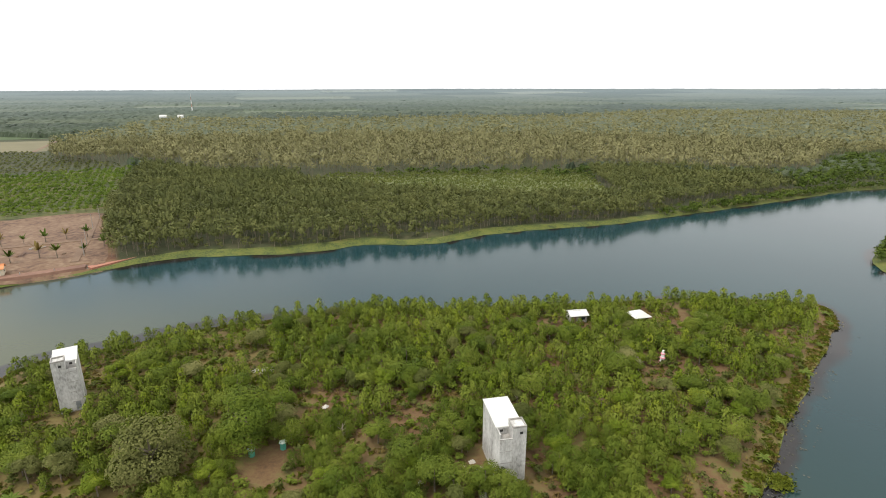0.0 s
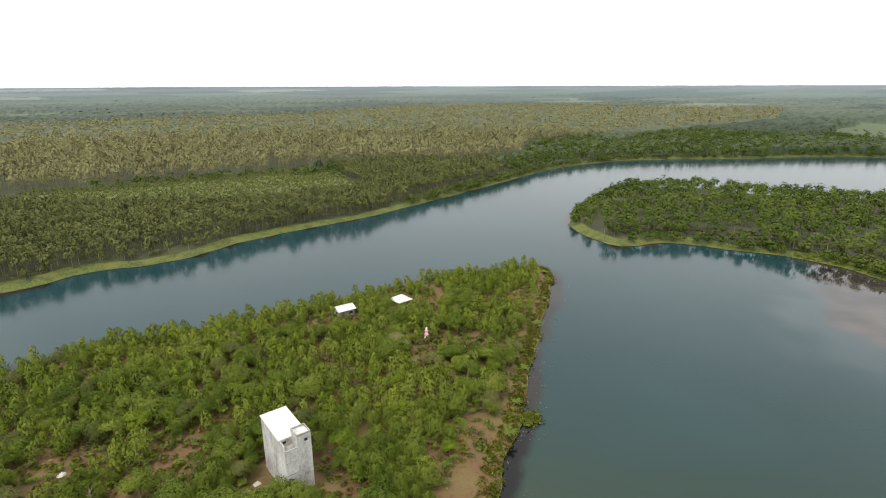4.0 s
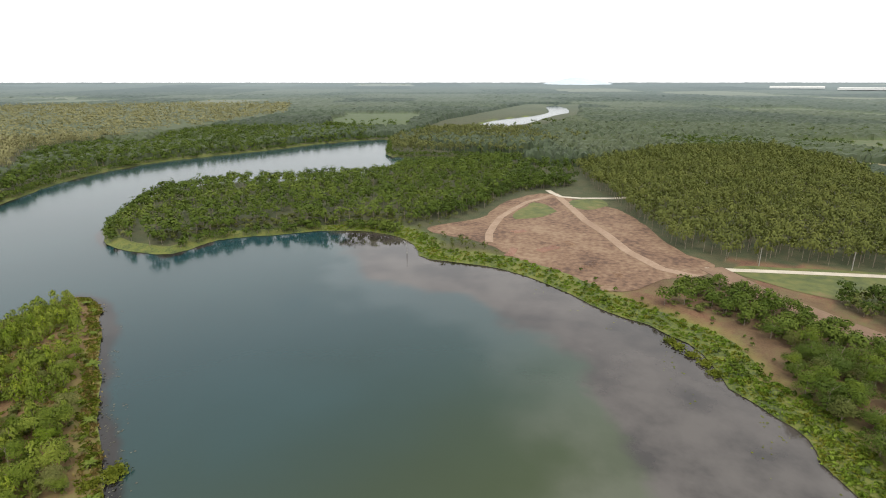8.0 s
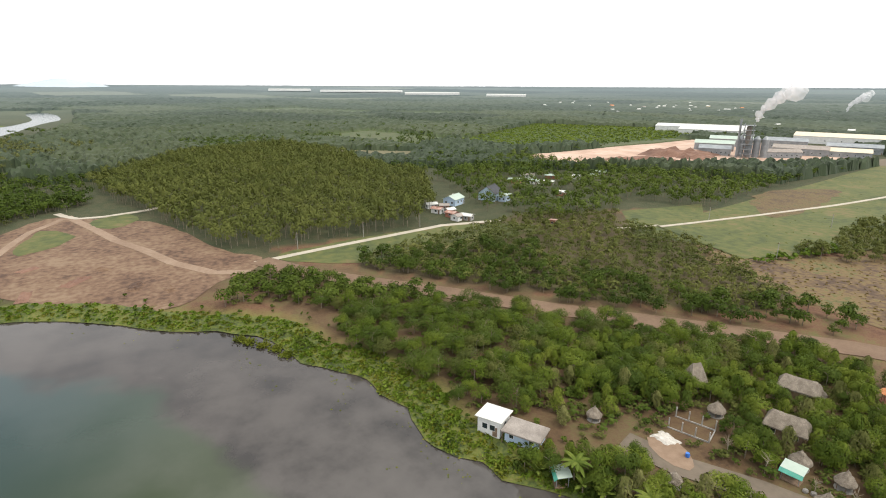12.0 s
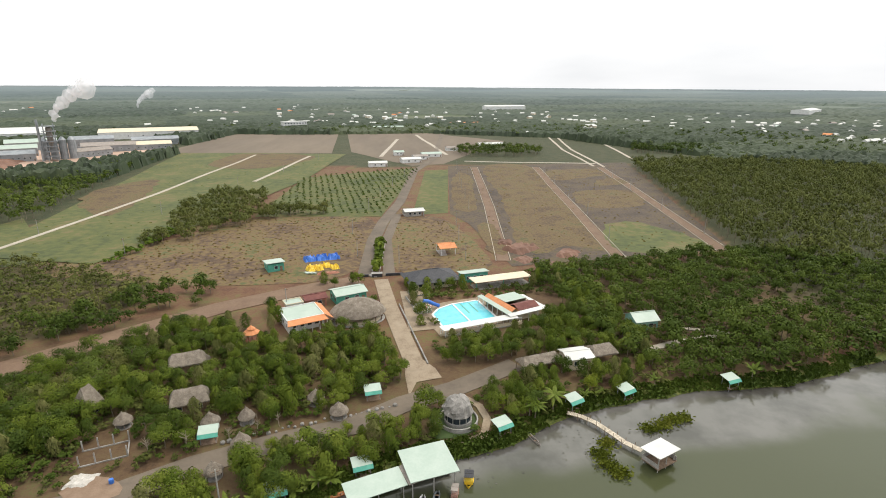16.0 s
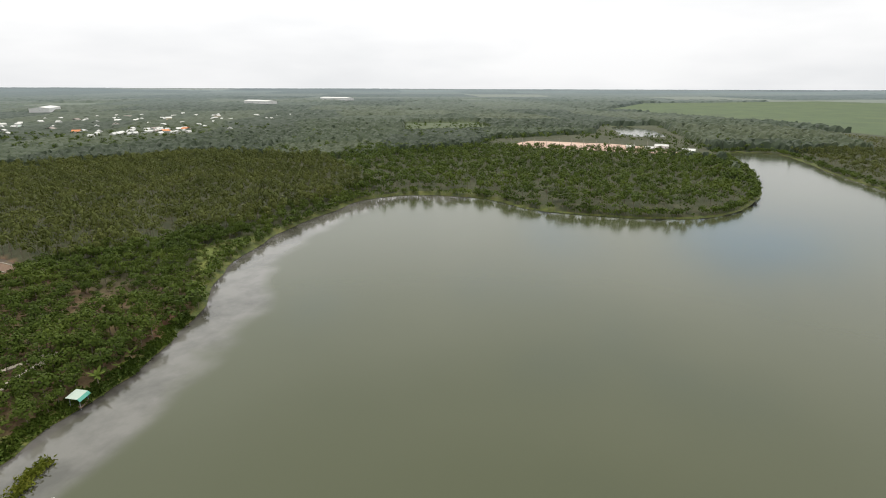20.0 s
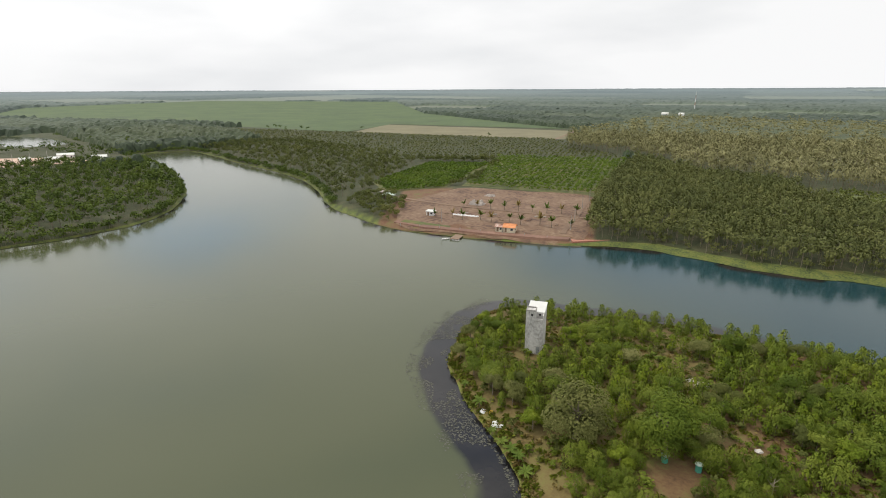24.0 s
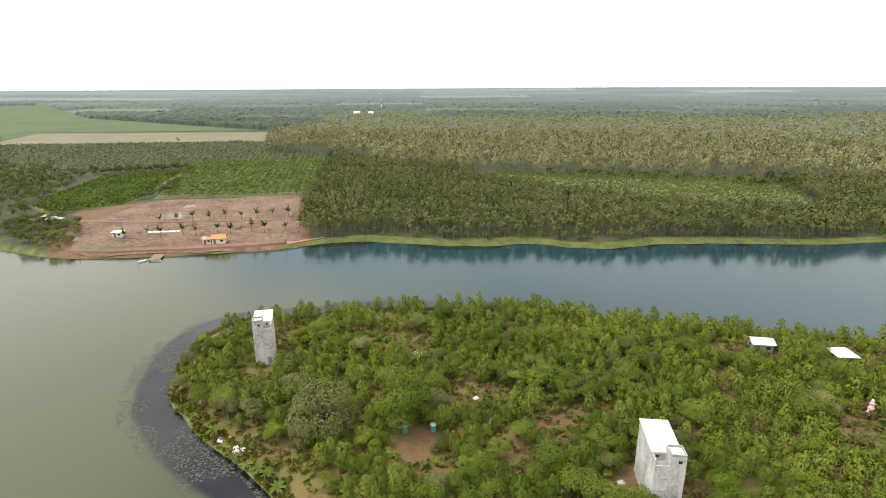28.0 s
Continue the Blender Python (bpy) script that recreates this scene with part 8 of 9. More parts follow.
rows_ = [(430, -10), (300, 25), (180, 60), (90, 95), (30, 112), (2, 116)]
hill.ring(rows_, 40)
hill.v = [(x * 1.7 + 12 * noise.noise((x * 0.01, y * 0.01, z * 0.02)), y, z + 10 * noise.noise((x * 0.012, y * 0.012, 3))) for x, y, z in hill.v]
solid("distant_hill", hill, M_HILL, "faint hill on the skyline, painted haze blue", "hill", kind="structure", m=pose(4590, 260, -8, 0, 0, 90))
# headland clearing and its houses
drape("headland_clearing", [(-640, -104), (-615, 24), (-610, 90), (-660, 80), (-701, 20), (-709, -78)], M_EARTH_PINK, "pale graded clearing on the headland", "bare earth", lift=0.2)
for x, y, w, d, r in ((-630, 60, 12, 8, 80), (-655, 74, 14, 8, 80), (-618, 97, 12, 9, 75), (-640, 40, 8, 6, 80)):
    house("headland_house", x, y, w, d, 4.0, r, "gable", M_WHITE, M_WHITEWALL, "white house on the headland clearing", rise=1.5, group="headland houses")
for k in range(12):
    x, y = -650 + 6 * math.sin(k), -95 + 14 * k
    t = thing("utility_pole", x, y, ground_at(x, y), 20, "slim grey concrete utility pole", "pole", "headland poles")
    part("shaft", Geo().ring([(0.22, -0.4), (0.16, 9.0)], 6), M_CEMENT, t)
    part("crossarm", Geo().box(-0.8, -0.08, 8.4, 0.8, 0.08, 8.6), M_WOOD, t)
drape("red_clearing", [(-905, -225), (-940, -210), (-960, -260), (-920, -275)], M_EARTH, "red earth clearing in distant woods", "bare earth", lift=0.3)

# smoke over the factory and two thin plumes in the distance
for x, y, z0, size, label in ((312, -552, 36, 5.0, "white smoke plume rising from the factory stack"), (640, -1500, 14, 6.0, "thin distant smoke plume over the town")):
    g = Geo()
    puff = random.Random(int(x))
    for k in range(16):
        u = k / 15
        r = size * (0.35 + 1.3 * u) * puff.uniform(0.7, 1.2)
        cx, cy, cz = -2.2 * size * u * u * 3 + puff.gauss(0, r * 0.3), puff.gauss(0, r * 0.3), size * 6.5 * u + puff.gauss(0, r * 0.2)
        k0 = len(g.v)
        g.ring([(0.01, cz - r), (0.6 * r, cz - 0.8 * r), (r, cz), (0.6 * r, cz + 0.8 * r), (0.01, cz + r)], 10, False, cx, cy)
        g.v[k0:] = [(px * 1 + 0.25 * r * noise.noise((px / r, py / r, pz / r)), py, pz + 0.25 * r * noise.noise((py / r, pz / r, px / r))) for px, py, pz in g.v[k0:]]
    sm = solid("smoke_plume", g, M_SMOKE, label, "smoke", m=pose(x, y, ground_at(x, y) + z0))
    for p_ in sm.data.polygons:
        p_.use_smooth = True
# two far reservoirs
for pts in ([(-1690, -339), (-1720, -255), (-1960, -292), (-1930, -387)], [(-1992, -581), (-2020, -491), (-2290, -557), (-2255, -659)]):
    drape("reservoir", pts, M_WATER, "small distant reservoir among woods", "lake", lift=1.5)

# red cut bank, timber and earth heaps of the clearing; mounds on the plots
cut = Geo()
CUT = [(-224, 161.5), (-206, 166), (-189, 174.5), (-177, 180), (-165, 187), (-153, 194), (-142, 202)]
for (x0, y0), (x1, y1) in zip(CUT[:-1], CUT[1:]):
    cut.add([(x0, y0, -0.6), (x1, y1, -0.6), (x1 - 0.5, y1 + 1.1, 2.1), (x0 - 0.5, y0 + 1.1, 2.1), (x0 - 2.2, y0 + 4.4, 2.3), (x1 - 2.2, y1 + 4.4, 2.3)], [(0, 1, 2, 3), (3, 2, 5, 4)])
solid("cut_bank", cut, M_EARTH_DARK, "steep red cut bank along the water", "bank", kind="structure")
drape("grass_strip", [(-222, 165), (-206, 170), (-194, 175), (-197, 178), (-208, 174), (-223, 169)], M_MEADOW, "narrow green strip above the cut bank", "grass", lift=0.3, cell=4)
lumber = random.Random(19)
for k in range(14):
    x, y = lumber.uniform(-226, -158), 0
    y = 188 + (x + 226) * 0.46 + lumber.uniform(-6, 22)
    st = thing("timber_stack", x, y, ground_at(x, y) + 0.15, lumber.uniform(0, 180), "small stack of weathered planks on bare earth", "timber stack", "timber stacks on the clearing")
    for i in range(4):
        part("plank", Geo().box(-1.4 + 0.1 * i, -0.5 + 0.26 * i, 0.05 * (i % 2), 1.4 - 0.2 * (i % 3), -0.28 + 0.26 * i, 0.16 + 0.1 * (i % 2)), M_WOOD if k % 3 else M_CEMENT, st)
for k, (x, y, w, d, h, mt) in enumerate(((-56, -219, 16, 12, 2.6, M_EARTH_DARK), (-74, -210, 14, 9, 2.0, M_EARTH_DARK), (-51, -229, 9, 7, 1.6, M_EARTH_DARK), (-205, 214, 9, 4, 1.0, M_EARTH), (-178, 216, 7, 4, 0.8, M_EARTH), (246, 36, 9, 5, 0.9, M_EARTH_DARK), (222, 20, 12, 5, 1.1, M_EARTH_DARK), (206, 2, 10, 5, 1.0, M_EARTH), (214, 34, 12, 4, 1.2, M_EARTH_DARK), (198, -8, 8, 4, 0.9, M_EARTH), (233, 12, 7, 4, 0.7, M_EARTH))):
    heap("earth_mound", x, y, w, d, h, mt, "uneven mound of dug red earth", "earth mound", 140 + k, 40 + 17 * k)


# ---------------------------------------------------------------- palms, bananas, bank plants
def frond_quads(n, length, droop, width, rng, z0, rise=0.5, seg=4):
    """Feathered fronds: each a bent strip with leaflets on both sides."""
    out = []
    for k in range(n):
        a = 6.2832 * k / n + rng.uniform(-0.2, 0.2)
        el = rise * rng.uniform(0.4, 1.6)
        L = length * rng.uniform(0.8, 1.1)
        d = np.array([math.cos(a), math.sin(a), 0])
        s = np.array([-math.sin(a), math.cos(a), 0])
        pts = []
        for i in range(seg + 1):
            u = i / seg
            pts.append(d * L * u * math.cos(el * 0.4) + np.array([0, 0, z0 + L * (el * u - droop * u * u)]))
        for i in range(seg):
            w0, w1 = width * math.sin(math.pi * (0.12 + 0.83 * i / seg)), width * math.sin(math.pi * (0.12 + 0.83 * (i + 1) / seg))
            for sd in (-1, 1):
                dn = np.array([0, 0, -0.35])
                out.append([pts[i], pts[i + 1], pts[i + 1] + sd * s * w1 + dn * w1, pts[i] + sd * s * w0 + dn * w0])
    return np.array(out)


V_COCO = [(bole(h, 0.16, rng.uniform(-0.5, 0.5), 0, rng, top=1.0, n=6), frond_quads(15, 2.9, 0.55, 0.45, rng, h, 0.55), M_PALM) for h in (1.2, 2.2, 3.2)]
V_BANANA = [(bole(h, 0.14, 0.1, 0, rng, top=1.0, n=6), frond_quads(9, 2.2, 0.5, 0.42, rng, h, 1.0), M_PALM) for h in (1.4, 1.9, 2.3)]
shore_palms = [(-98, 97), (-92, 91), (-66, 71.5), (-62.5, 70.8), (-59, 69.5), (-56, 68.5), (-53, 67), (-83, 80), (-74, 76), (118, 151), (105, 136), (90, 119), (73, 101), (62, 88), (54, 78.5), (121, 157)]
grow("coconut_palm", "short coconut palm with arching fronds", "palm", "palms on the bank", V_COCO, shore_palms, rng.uniform(0.45, 0.7, len(shore_palms)))
bananas = [(62, -58), (55, -62), (51.5, -64), (47, -66), (30, -74), (28, -75.5), (18, -80), (16, -81), (14, -81.5), (12, -82.5), (43, -68), (40, -69.5), (36, -71.5), (24, -77.5), (65, -57), (-95, -110.5), (-100, -112), (-62, -108.5), (-46, -105), (-43, -104), (-88, -110), (33, -73)]
grow("banana_plant", "banana plant with broad pale green leaves", "banana plant", "banana plants on the shore", V_BANANA, bananas, rng.uniform(0.8, 1.15, len(bananas)))
coco2 = [(57.5, -62.5), (45, -67.5), (38, -72), (-35, -101.5), (-30, -98.5)]
grow("coconut_palm", "tall coconut palm over the bank", "palm", "", [(bole(4.5, 0.2, 0.4, 0, rng, top=1.0, n=6), frond_quads(16, 3.6, 0.6, 0.5, rng, 4.5, 0.5), M_PALM)], coco2, [1.0, 0.9, 1.0, 0.9, 0.8])
# potted palms in rows on the bare clearing
clear_palms = []
for k in range(9):
    clear_palms.append((-224 + 7.0 * k, 213 + 4.0 * k))
for k in range(10):
    clear_palms.append((-216 + 7.0 * k, 184 + 3.6 * k + 3 * (k % 2)))
for k in range(6):
    clear_palms.append((-158 + 3.4 * k - 10, 240 - 6.0 * k + 20))
grow("date_palm", "young transplanted palm with upright tied fronds", "palm", "palms on the clearing",
     [(bole(h, 0.25, 0.1, 0, rng, top=1.0, n=6), frond_quads(12, 2.3, 0.35, 0.4, rng, h, 1.1), m_) for h, m_ in ((2.6, M_WOODS), (3.2, M_DRYGRASS), (2.9, M_WOODS))], clear_palms, rng.uniform(0.85, 1.2, len(clear_palms)))

# resort trees
V_GARDEN = kinds(rng, 6, 1900, "round", 0.125, 5.8, 5.4, 0.04, 0.13, 4)
V_SLIM = kinds(rng, 5, 1300, "cone", 0.110, 6.0, 3.0, 0.12, 0.09, 3)
HUT_HOLES = [(x, y, r + 1.2) for x, y, r, h in HUTS] + [(51, -125, 5), (44.5, -107.5, 5), (65, -107, 3.5), (55.5, -93, 6.5), (39, -140, 3), (27, -150, 9), (10.5, -151, 10), (37, -95.5, 2.5), (5, -108, 2.5), (54, -84, 4.6), (49, -82.5, 3), (-13.2, -98.2, 4.6), (-36, -119, 3.4), (-41, -118.5, 3), (-32, -118.5, 3), (-53, -120.5, 5),
                                                     (-46, -119, 5), (-72.5, -138.5, 5.5), (-50, -158, 9), (-26, -141, 5), (-33, -143, 5), (-20, -139, 5), (-14, -138, 6), (-30, -138, 3), (-22, -136, 3), (-36, -149, 8), (-40, -156, 7), (-16, -140, 5), (0, -150, 4), (-22, -154, 13), (-56, -119, 5), (70.5, -61.5, 5.4), (77, -58.5, 3.8), (-38, -178, 5), (-30, -177, 5), (-46, -180, 5), (-30, -183, 4), (-6, -82, 6), (4, -79, 6)]
ROAD_LINES = [([(-31, -120), (-14, -110), (-2, -105), (9, -98), (23, -94), (38, -88), (50, -81), (60, -78)], 4.4), ([(4, -186), (1, -160), (-4, -128), (-8, -111)], 4.6), ([(-15.5, -106), (-18.5, -102.5), (-19.5, -98), (-18, -93.5), (-14, -91.5), (-9, -91)], 1.8), (DIRT, 5.5), ([(-66, -124), (-78, -128), (-96, -131)], 2)]
garden = [p_ for outline, sp, kp in (
    ([(-2, -114), (2, -141), (16, -141), (34, -136), (48, -150), (64, -150), (66, -96), (40, -92), (12, -105)], 3.3, 0.95),
    ([(64, -66), (56, -74), (40, -83), (24, -90), (8, -95), (-4, -101), (-10, -103), (-20, -106), (-30, -113), (-40, -111), (-36, -104), (-27, -97), (-18, -92), (-8, -92), (4, -88), (20, -79), (36, -72), (52, -64), (66, -56)], 3.1, 0.9),
    ([(-12, -122), (-15, -137), (-38, -146), (-54, -153), (-58, -176), (-64, -192), (-70, -150), (-66, -112), (-50, -106), (-42, -112), (-30, -122)], 3.4, 0.92),
    ([(68, -70), (84, -64), (96, -62), (98, -92), (80, -118), (66, -112), (62, -98), (66, -84)], 3.0, 0.85),
    ([(34, -137), (34, -158), (34, -172), (52, -176), (72, -156), (62, -138)], 5.2, 0.7),
    ([(-2, -186), (-6, -172), (-6, -150), (-10, -150), (-12, -170), (-4, -174)], 4.0, 0.6),
    ([(-26, -178), (-28, -168), (-52, -172), (-54, -180), (-30, -180)], 3.6, 0.8),
    ([(18, -176), (8, -178), (10, -186), (34, -186), (34, -178)], 5.0, 0.6)) for p_ in rows_in(outline, sp, sp, 20, sp * 0.3, rng, kp)]
garden = dry_land(away(np.array(garden), HUT_HOLES), 1.2)
extra = [(-1.5, -174), (-2.5, -167), (-5, -176), (-6.5, -168.5), (-6.5, -160), (-12, -174), (-16, -172.5), (-20, -173.5), (-24, -172), (6.5, -160.5), (33.5, -150), (35, -146), (36, -155), (38, -160), (20, -178), (27, -176), (12, -181), (-9, -150), (-8, -145), (44, -168), (50, -172), (40, -176), (-28, -133.5), (-22, -131), (-34, -136)]
garden = np.concatenate([np.array(extra, float), garden])
for line, r in ROAD_LINES:
    garden = off_line(garden, line, r)
slim = rng.uniform(size=len(garden)) < 0.45
g_broad, g_slim = garden[~slim], garden[slim]
grow("garden_tree", "round green garden tree", "tree", "garden trees", [(t, l, [M_BROAD, M_BROAD, M_ACACIA, M_WOODS, M_BROAD, M_ACACIA][i]) for i, (t, l, s) in enumerate(V_GARDEN)], g_broad[:290], rng.uniform(0.7, 1.1, min(290, len(g_broad))))
grow("slim_garden_tree", "slim young acacia tree in the resort", "tree", "slim garden trees", [(t, l, [M_ACACIA, M_BROAD, M_GREY, M_ACACIA, M_WOODS][i]) for i, (t, l, s) in enumerate(V_SLIM)], g_slim[:290], rng.uniform(0.7, 1.1, min(290, len(g_slim))))
lime_spots = [(24, -91), (21, -90), (10, -95.5), (46, -96), (-46, -108), (-24, -101)]
grow("yellow_shrub", "bright yellow-green shrub near the shore", "shrub", "yellow shrubs", [(V_GARDEN[0][0], V_GARDEN[0][1], M_LIME)], lime_spots, [0.55, 0.6, 0.5, 0.5, 0.7, 0.7])
V_MED = kinds(rng, 3, 60, "round", 0.25, 1.8, 1.6, 0.1, 0.05, 0, sides=3)
med_spots = [(5.2 - 0.05 * (k - 10), -193 - 2.0 * k) for k in range(19)]
grow("median_shrub", "small clipped shrub in the median", "shrub", "shrubs in the median", [(t, l, M_BROAD) for t, l, s in [(t_, l_q * 2.6, s_) for t_, l_q, s_ in V_MED]], med_spots, rng.uniform(0.7, 1.2, len(med_spots)))

# low shrubs filling the resort and the thickets
V_LOW = kinds(rng, 4, 46, "round", 0.24, 1.5, 2.0, 0.0, 0.03, 0, sides=3)
low_zone = np.concatenate([rows_in(o_, sp_, sp_, 15, sp_ * 0.35, rng, kp_) for o_, sp_, kp_ in (
    ([(-4, -190), (-12, -122), (-40, -147), (-62, -176), (-62, -192), (-26, -180)], 2.0, 0.75),
    ([(-2, -114), (2, -141), (16, -141), (34, -136), (48, -150), (66, -150), (80, -120), (80, -70), (60, -72), (40, -88), (12, -105)], 2.0, 0.75),
    ([(62, -58), (40, -72), (18, -79), (0, -90), (-18, -92), (-40, -103), (-70, -108), (-110, -114), (-112, -128), (-60, -125), (-30, -115), (0, -98), (30, -88), (60, -74)], 2.2, 0.65),
    (E_BANK, 2.6, 0.6),
    ([(-60, -118), (-52, -190), (-100, -203), (-150, -208), (-215, -160), (-150, -132), (-112, -115)], 3.0, 0.7))])
low_zone = dry_land(away(low_zone, [(x, y, r - 0.8) for x, y, r in HUT_HOLES] + [(-14, -183, 11), (-8, -164, 5), (-9, -156, 4)]), 0.5)
for line, r in ROAD_LINES:
    low_zone = off_line(low_zone, line, r - 0.8)
isl = rows_in([(-105, 122), (-100, 100), (-78, 80), (-50, 68), (-20, 60), (20, 60), (46, 76), (62, 90), (84, 114), (112, 148), (121, 163), (85, 169), (46, 164), (3, 160), (-26, 161), (-60, 149), (-88, 134)], 2.1, 2.1, 22, 0.9, rng, 0.7)
isl = away(isl, [(9, 84, 6), (-34, 86, 6), (20, 84, 3), (-67, 74, 3.5), (-72, 75.5, 3)])
stand("island_shrubs", "low olive shrubs between the island's trees", isl, [(t, l, 1 + i % 2) for i, (t, l, s) in enumerate(V_LOW)], [M_BARK, M_SHRUB, M_ACACIA], rng.uniform(0.5, 1.3, len(isl)), rng)
stand("garden_shrubs", "low shrubs and weeds under the resort's trees", low_zone, [(t, l, 1 + i % 2) for i, (t, l, s) in enumerate(V_LOW)], [M_BARK, M_SHRUB, M_WOODS], rng.uniform(0.6, 1.5, len(low_zone)), rng)
grow("broadleaf_tree", "dark leafy bush beside the cement tower", "tree", "broad-leaved trees on the island", [(V_BROAD[0][0], V_BROAD[0][1], M_BROAD)], [(13.6, 77.6)], [0.62])

# bare trees on the island and in the resort
def bare_tree(rng, h):
    q = [bole(h, 0.1, 0.3, 12, rng, top=0.9, n=4)]
    return np.concatenate(q)


dead = [(-88, 97), (-3, 82), (28, 95), (0, 90), (-20, 92), (48, 118), (33, -95), (28, -97), (40, -92), (24, -99), (47, -92), (-44, 100), (15, 100), (70, 130)]
dead_mesh = [quad_mesh("bare_crown", bare_tree(rng, h), [M_BARE]) for h in (4.0, 5.0, 5.6)]
for k, (x, y) in enumerate(dead):
    t = thing("bare_tree", x, y, ground_at(x, y) - 0.1, k * 77 % 360, "leafless pale grey tree", "tree", "bare trees")
    ob = new("bare_crown", dead_mesh[k % 3])
    ob.parent = t


def tufts(n_blades, size, rng):
    c = np.stack([rng.normal(size=n_blades) * 0.3, rng.normal(size=n_blades) * 0.3, np.full(n_blades, 0.25)], 1)
    return leaf_quads(c, rng.normal(size=(n_blades, 3)) * [1, 1, 0.3], size, rng, long=1.7)


def along_shore(line, lo, hi, step, rng, box=None):
    """Spots strewn along a shoreline, lo to hi metres inland."""
    p = line[rng.integers(0, len(line), int(len(line) * 7 / step))] + rng.normal(size=(int(len(line) * 7 / step), 2)) * hi
    if box:
        p = p[(p[:, 0] > box[0]) & (p[:, 0] < box[2]) & (p[:, 1] > box[1]) & (p[:, 1] < box[3])]
    d = inland(p[:, 0], p[:, 1])
    return p[(d > lo) & (d < hi)]


V_TUFT = [(None, tufts(12, 0.17, rng), 0), (None, tufts(10, 0.2, rng), 0)]
V_TUFT2 = [(None, l, 1) for t, l, s in V_TUFT]
p = along_shore(ISLAND_LINE, 0.1, 3.5, 0.10, rng)
stand("bank_plants", "olive grass and weeds along the island's edge", p, V_TUFT + V_TUFT2[:1], [M_REED, M_DRYGRASS], rng.uniform(0.7, 1.7, len(p)), rng)
p = along_shore(LAKE_LINE, 0.1, 9.0, 0.06, rng, (56, -66, 240, 130))
stand("bank_plants", "bright green bank grass on the eastern shore", p, V_TUFT + V_TUFT2[:1], [M_CROP, M_REED], rng.uniform(0.8, 1.8, len(p)), rng)
p = along_shore(LAKE_LINE, 0.1, 4.0, 0.05, rng, (-130, -160, 66, -60))
stand("bank_plants", "dark green bank weeds on the southern shore", p, V_TUFT, [M_WOODS], rng.uniform(0.8, 2.0, len(p)), rng)
p = rows_in([(-104, 122), (-100, 100), (-78, 80), (-50, 68), (-20, 60), (20, 60), (48, 80), (80, 113), (108, 146), (121, 163), (85, 169), (46, 164), (3, 160), (-26, 161), (-60, 149), (-88, 134)], 1.7, 1.7, 10, 0.7, rng, 0.75)
low = np.array([noise.noise((x * 0.07, y * 0.07, 9)) for x, y in p])
p = away(p[low > -0.25], [(8, 84, 6), (-33, 84, 6)])
stand("undergrowth", "low grass and weeds between the island's trees", p, V_TUFT + V_TUFT2[:1], [M_REED, M_DRYGRASS], rng.uniform(0.7, 1.9, len(p)), rng)
p = rows_in([(136, -210), (98, -252), (75, -287), (12, -282), (14, -198), (52, -184), (93, -192)], 2.4, 2.4, 10, 0.9, rng, 0.6)
p2 = rows_in([(-2, -275), (-28, -278), (-40, -200), (-25, -192), (-2, -196)], 2.4, 2.4, 10, 0.9, rng, 0.5)
p3 = rows_in([(-60, -470), (-215, -480), (-148, -212), (-95, -203), (-47, -200)], 4.0, 4.0, 10, 1.8, rng, 0.4)
p4 = rows_in([(181, -300), (205, -500), (60, -520), (64, -405), (100, -262), (117, -214), (172, -229)], 4.2, 4.2, 10, 1.8, rng, 0.35)
p = np.concatenate([p, p2, p3])
p = away(p, [(26, -202, 13), (45, -201, 6), (-23, -217, 6)])
stand("dry_tussocks", "tussocks of dry golden grass", p, V_TUFT + V_TUFT, [M_DRYGRASS], rng.uniform(0.4, 1.0, len(p)), rng)
stand("meadow_weeds", "low green weeds on the meadow", p4, V_TUFT + V_TUFT2[:1], [M_REED, M_SHRUB], rng.uniform(0.5, 1.3, len(p4)), rng)
p = along_shore(LAKE_LINE, 2, 16, 0.5, rng, (60, -70, 200, 20))
stand("bank_shrubs", "low shrubs on the eastern bank", p, [(None, l * 0.4, 0) for t, l, s in [(t_, l_q * 2.6, s_) for t_, l_q, s_ in V_MED]], [M_WOODS], rng.uniform(0.5, 1.0, len(p)), rng)

# lily pads and floating weed
pad_a = np.arange(4) * 1.5708


def pads(centres, size, rng):
    n = len(centres)
    r = size * rng.uniform(0.5, 1.3, n)
    t = rng.uniform(0, 6.28, n)[:, None] + pad_a[None]
    q = np.zeros((n, 4, 3))
    q[:, :, 0] = centres[:, 0:1] + r[:, None] * np.cos(t)
    q[:, :, 1] = centres[:, 1:2] + r[:, None] * np.sin(t)
    q[:, :, 2] = 0.02 + 0.03 * rng.uniform(size=(n, 1))
    return q


def lily_field(name, label, line, lo, hi, count, size, rng, box, mat, cut=0.0, seed=4):
    p = line[rng.integers(0, len(line), count * 6)] + rng.normal(size=(count * 6, 2)) * hi * 0.7
    p = p[(p[:, 0] > box[0]) & (p[:, 0] < box[2]) & (p[:, 1] > box[1]) & (p[:, 1] < box[3])]
    d = inland(p[:, 0], p[:, 1])
    k = np.array([noise.noise((x * 0.12, y * 0.12, seed)) for x, y in p])
    p = p[(d < -lo) & (d > -hi) & (k > cut)][:count]
    ob = new(name, quad_mesh(name, pads(p, size, rng), [mat]))
    return tagged(ob, label, "water plants", kind="stuff")


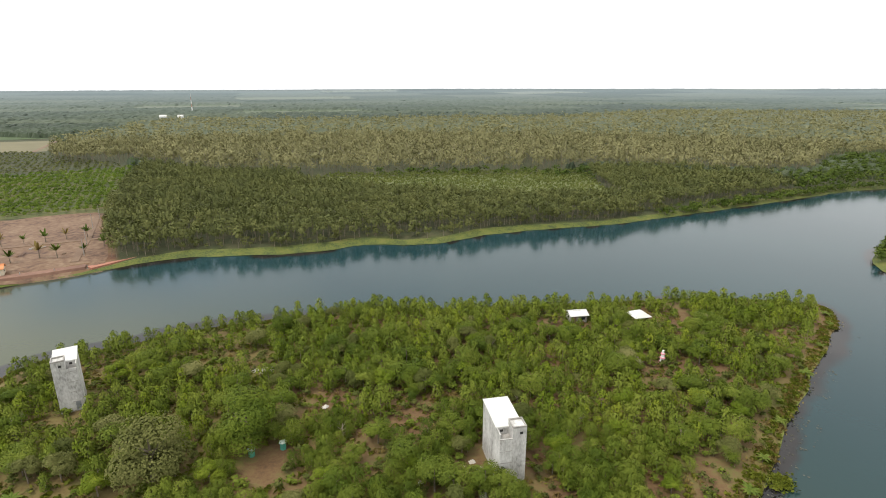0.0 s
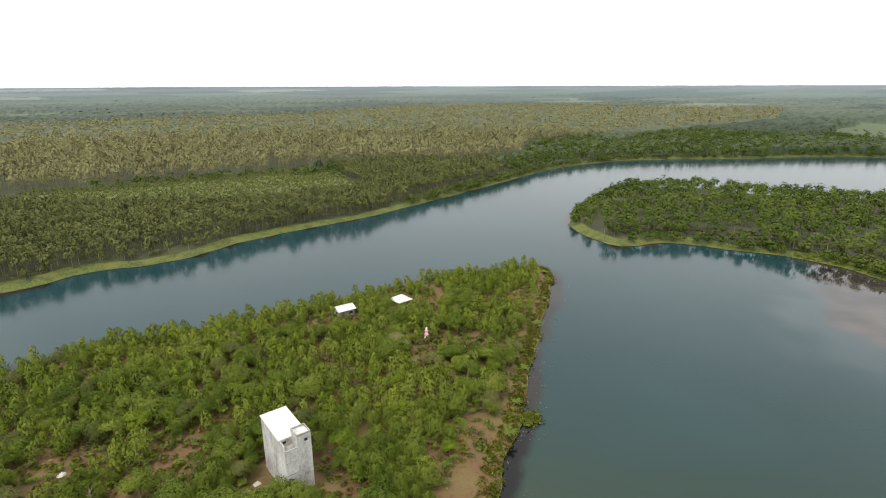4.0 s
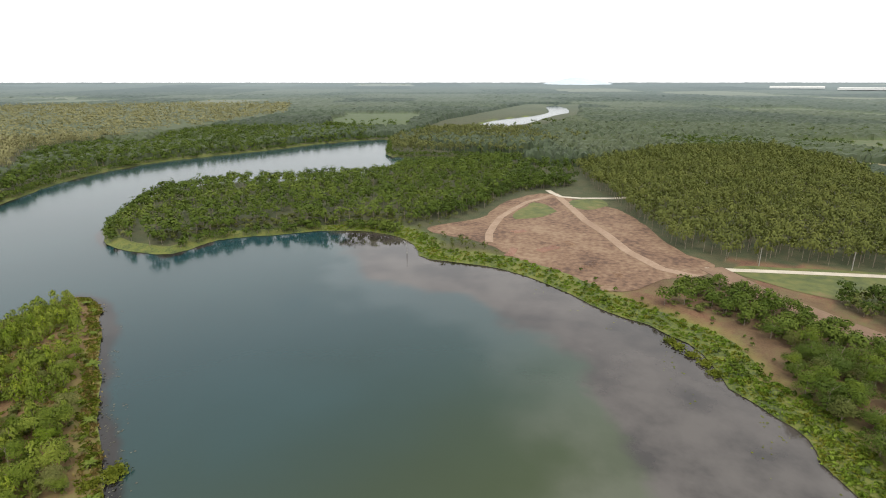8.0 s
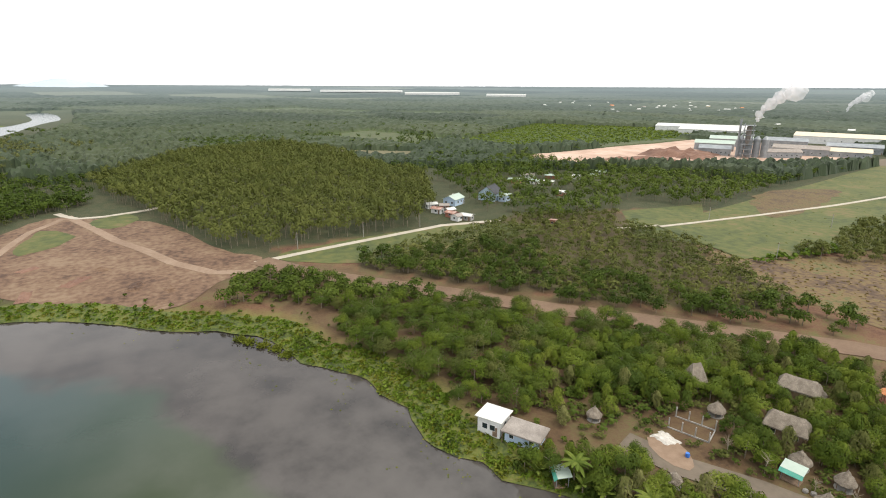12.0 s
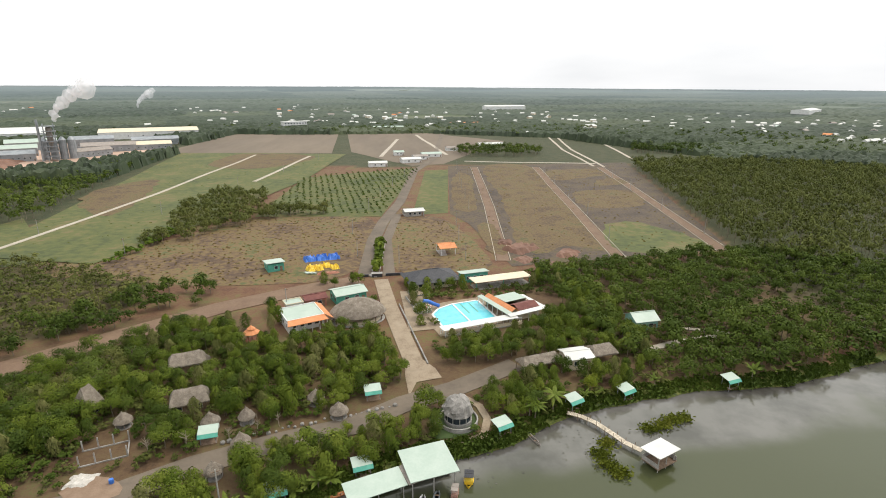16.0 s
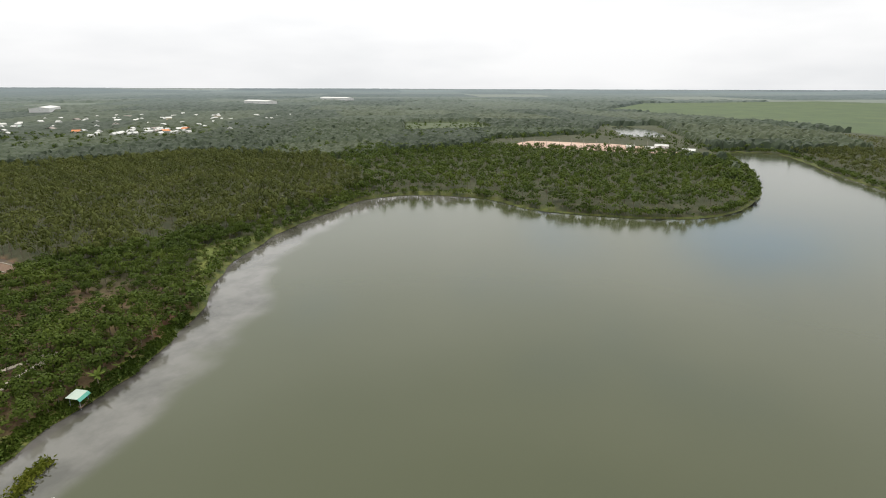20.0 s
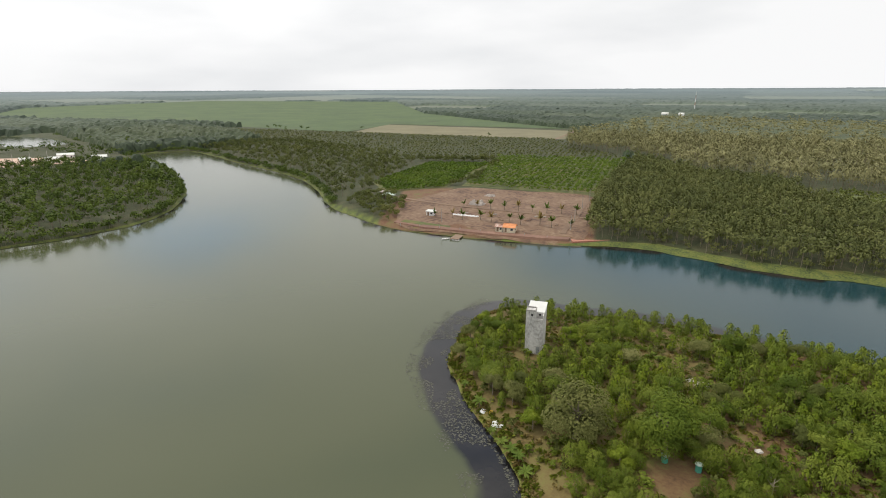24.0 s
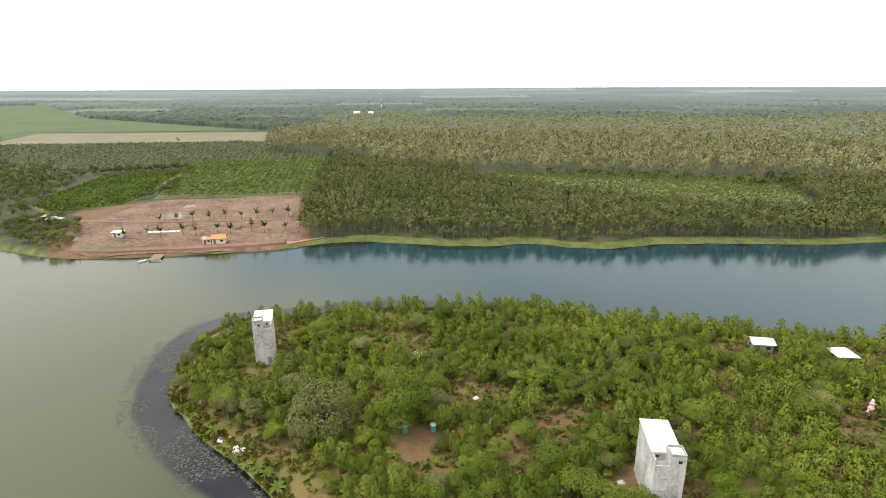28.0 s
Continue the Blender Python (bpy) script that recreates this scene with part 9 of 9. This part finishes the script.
lily_field("lily_pads", "grey-green lily pads floating off the point", ISLAND_LINE, 1.0, 11.0, 14000, 0.21, rng, (-125, 55, -40, 125), M_LILY, -0.08)
lily_field("lily_pads", "scattered lily pads off the island's shore", ISLAND_LINE, 0.5, 6.0, 900, 0.25, rng, (40, 60, 128, 165), M_LILY, 0.1)
lily_field("lily_pads", "scattered lily pads along the eastern bank", LAKE_LINE, 0.5, 14.0, 2600, 0.24, rng, (60, -60, 190, 20), M_REED, 0.15)
lily_field("lily_pads", "pale lily pads by the boathouse", LAKE_LINE, 0.5, 12.0, 3600, 0.2, rng, (-60, -110, -8, -80), M_LILY, 0.0)
islets = [(-43, -90), (-40.5, -87), (-40.5, -84), (-42, -81.5), (-54, -94), (-57, -95), (-60, -96.5), (-63, -97), (147, -24), (143, -27), (139, -29.5), (134, -31), (150, -22), (62, 82), (63, 83.5)]
for x, y in islets:
    q = tufts(240, 0.085, rng) * np.array([3.4, 3.0, 2.2])
    q[:, :, :2] += np.array([x, y])
    q[:, :, 2] = np.maximum(q[:, :, 2] - 0.1, -0.1)
    tagged(new("reed_islet", quad_mesh("reed_islet", q, [M_REED])), "small floating islet of reeds", "reeds", kind="stuff")

canopy_sheet()

# ---------------------------------------------------------------- what covers the ground
wide = np.clip((gx - 50) / 30, 0, 1) * np.clip((130 - gy) / 20, 0, 1) * (gx < 245)
bank = np.clip(1.3 - np.maximum(gd, 0) / (3.0 + 7.0 * wide), 0, 1) * (gd > -1) * (np.hypot(gx, gy) < 1200)
bare_bank = inside(np.array([(-225, 150), (-130, 205), (-190, 300), (-300, 230)], float), gx, gy)
bank = np.where(bare_bank, 0.0, bank)
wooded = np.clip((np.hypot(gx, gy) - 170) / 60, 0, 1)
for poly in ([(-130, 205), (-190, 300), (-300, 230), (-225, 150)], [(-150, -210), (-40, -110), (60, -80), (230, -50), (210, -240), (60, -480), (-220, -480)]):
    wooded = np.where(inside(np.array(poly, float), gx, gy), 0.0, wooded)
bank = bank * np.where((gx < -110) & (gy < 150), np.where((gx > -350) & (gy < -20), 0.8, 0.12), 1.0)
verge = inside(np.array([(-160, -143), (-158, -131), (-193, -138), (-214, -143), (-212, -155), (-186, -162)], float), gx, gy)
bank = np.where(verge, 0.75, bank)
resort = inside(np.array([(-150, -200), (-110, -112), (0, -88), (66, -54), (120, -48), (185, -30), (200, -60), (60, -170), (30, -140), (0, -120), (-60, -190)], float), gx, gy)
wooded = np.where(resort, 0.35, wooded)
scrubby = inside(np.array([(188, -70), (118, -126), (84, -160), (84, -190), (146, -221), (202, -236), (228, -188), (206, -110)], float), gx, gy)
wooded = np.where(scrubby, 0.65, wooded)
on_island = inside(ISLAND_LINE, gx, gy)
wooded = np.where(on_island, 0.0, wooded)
bank = np.where(on_island, np.maximum(bank * 0.40, np.where(gx < -38, 0.30, 0.12)), bank)
# share of painted haze on the ground, growing with distance
far_haze = np.clip((np.hypot(gx, gy) - 900) / 900, 0, 1)
for key, values in (("bank_grass", bank), ("wooded", wooded), ("far_haze", far_haze)):
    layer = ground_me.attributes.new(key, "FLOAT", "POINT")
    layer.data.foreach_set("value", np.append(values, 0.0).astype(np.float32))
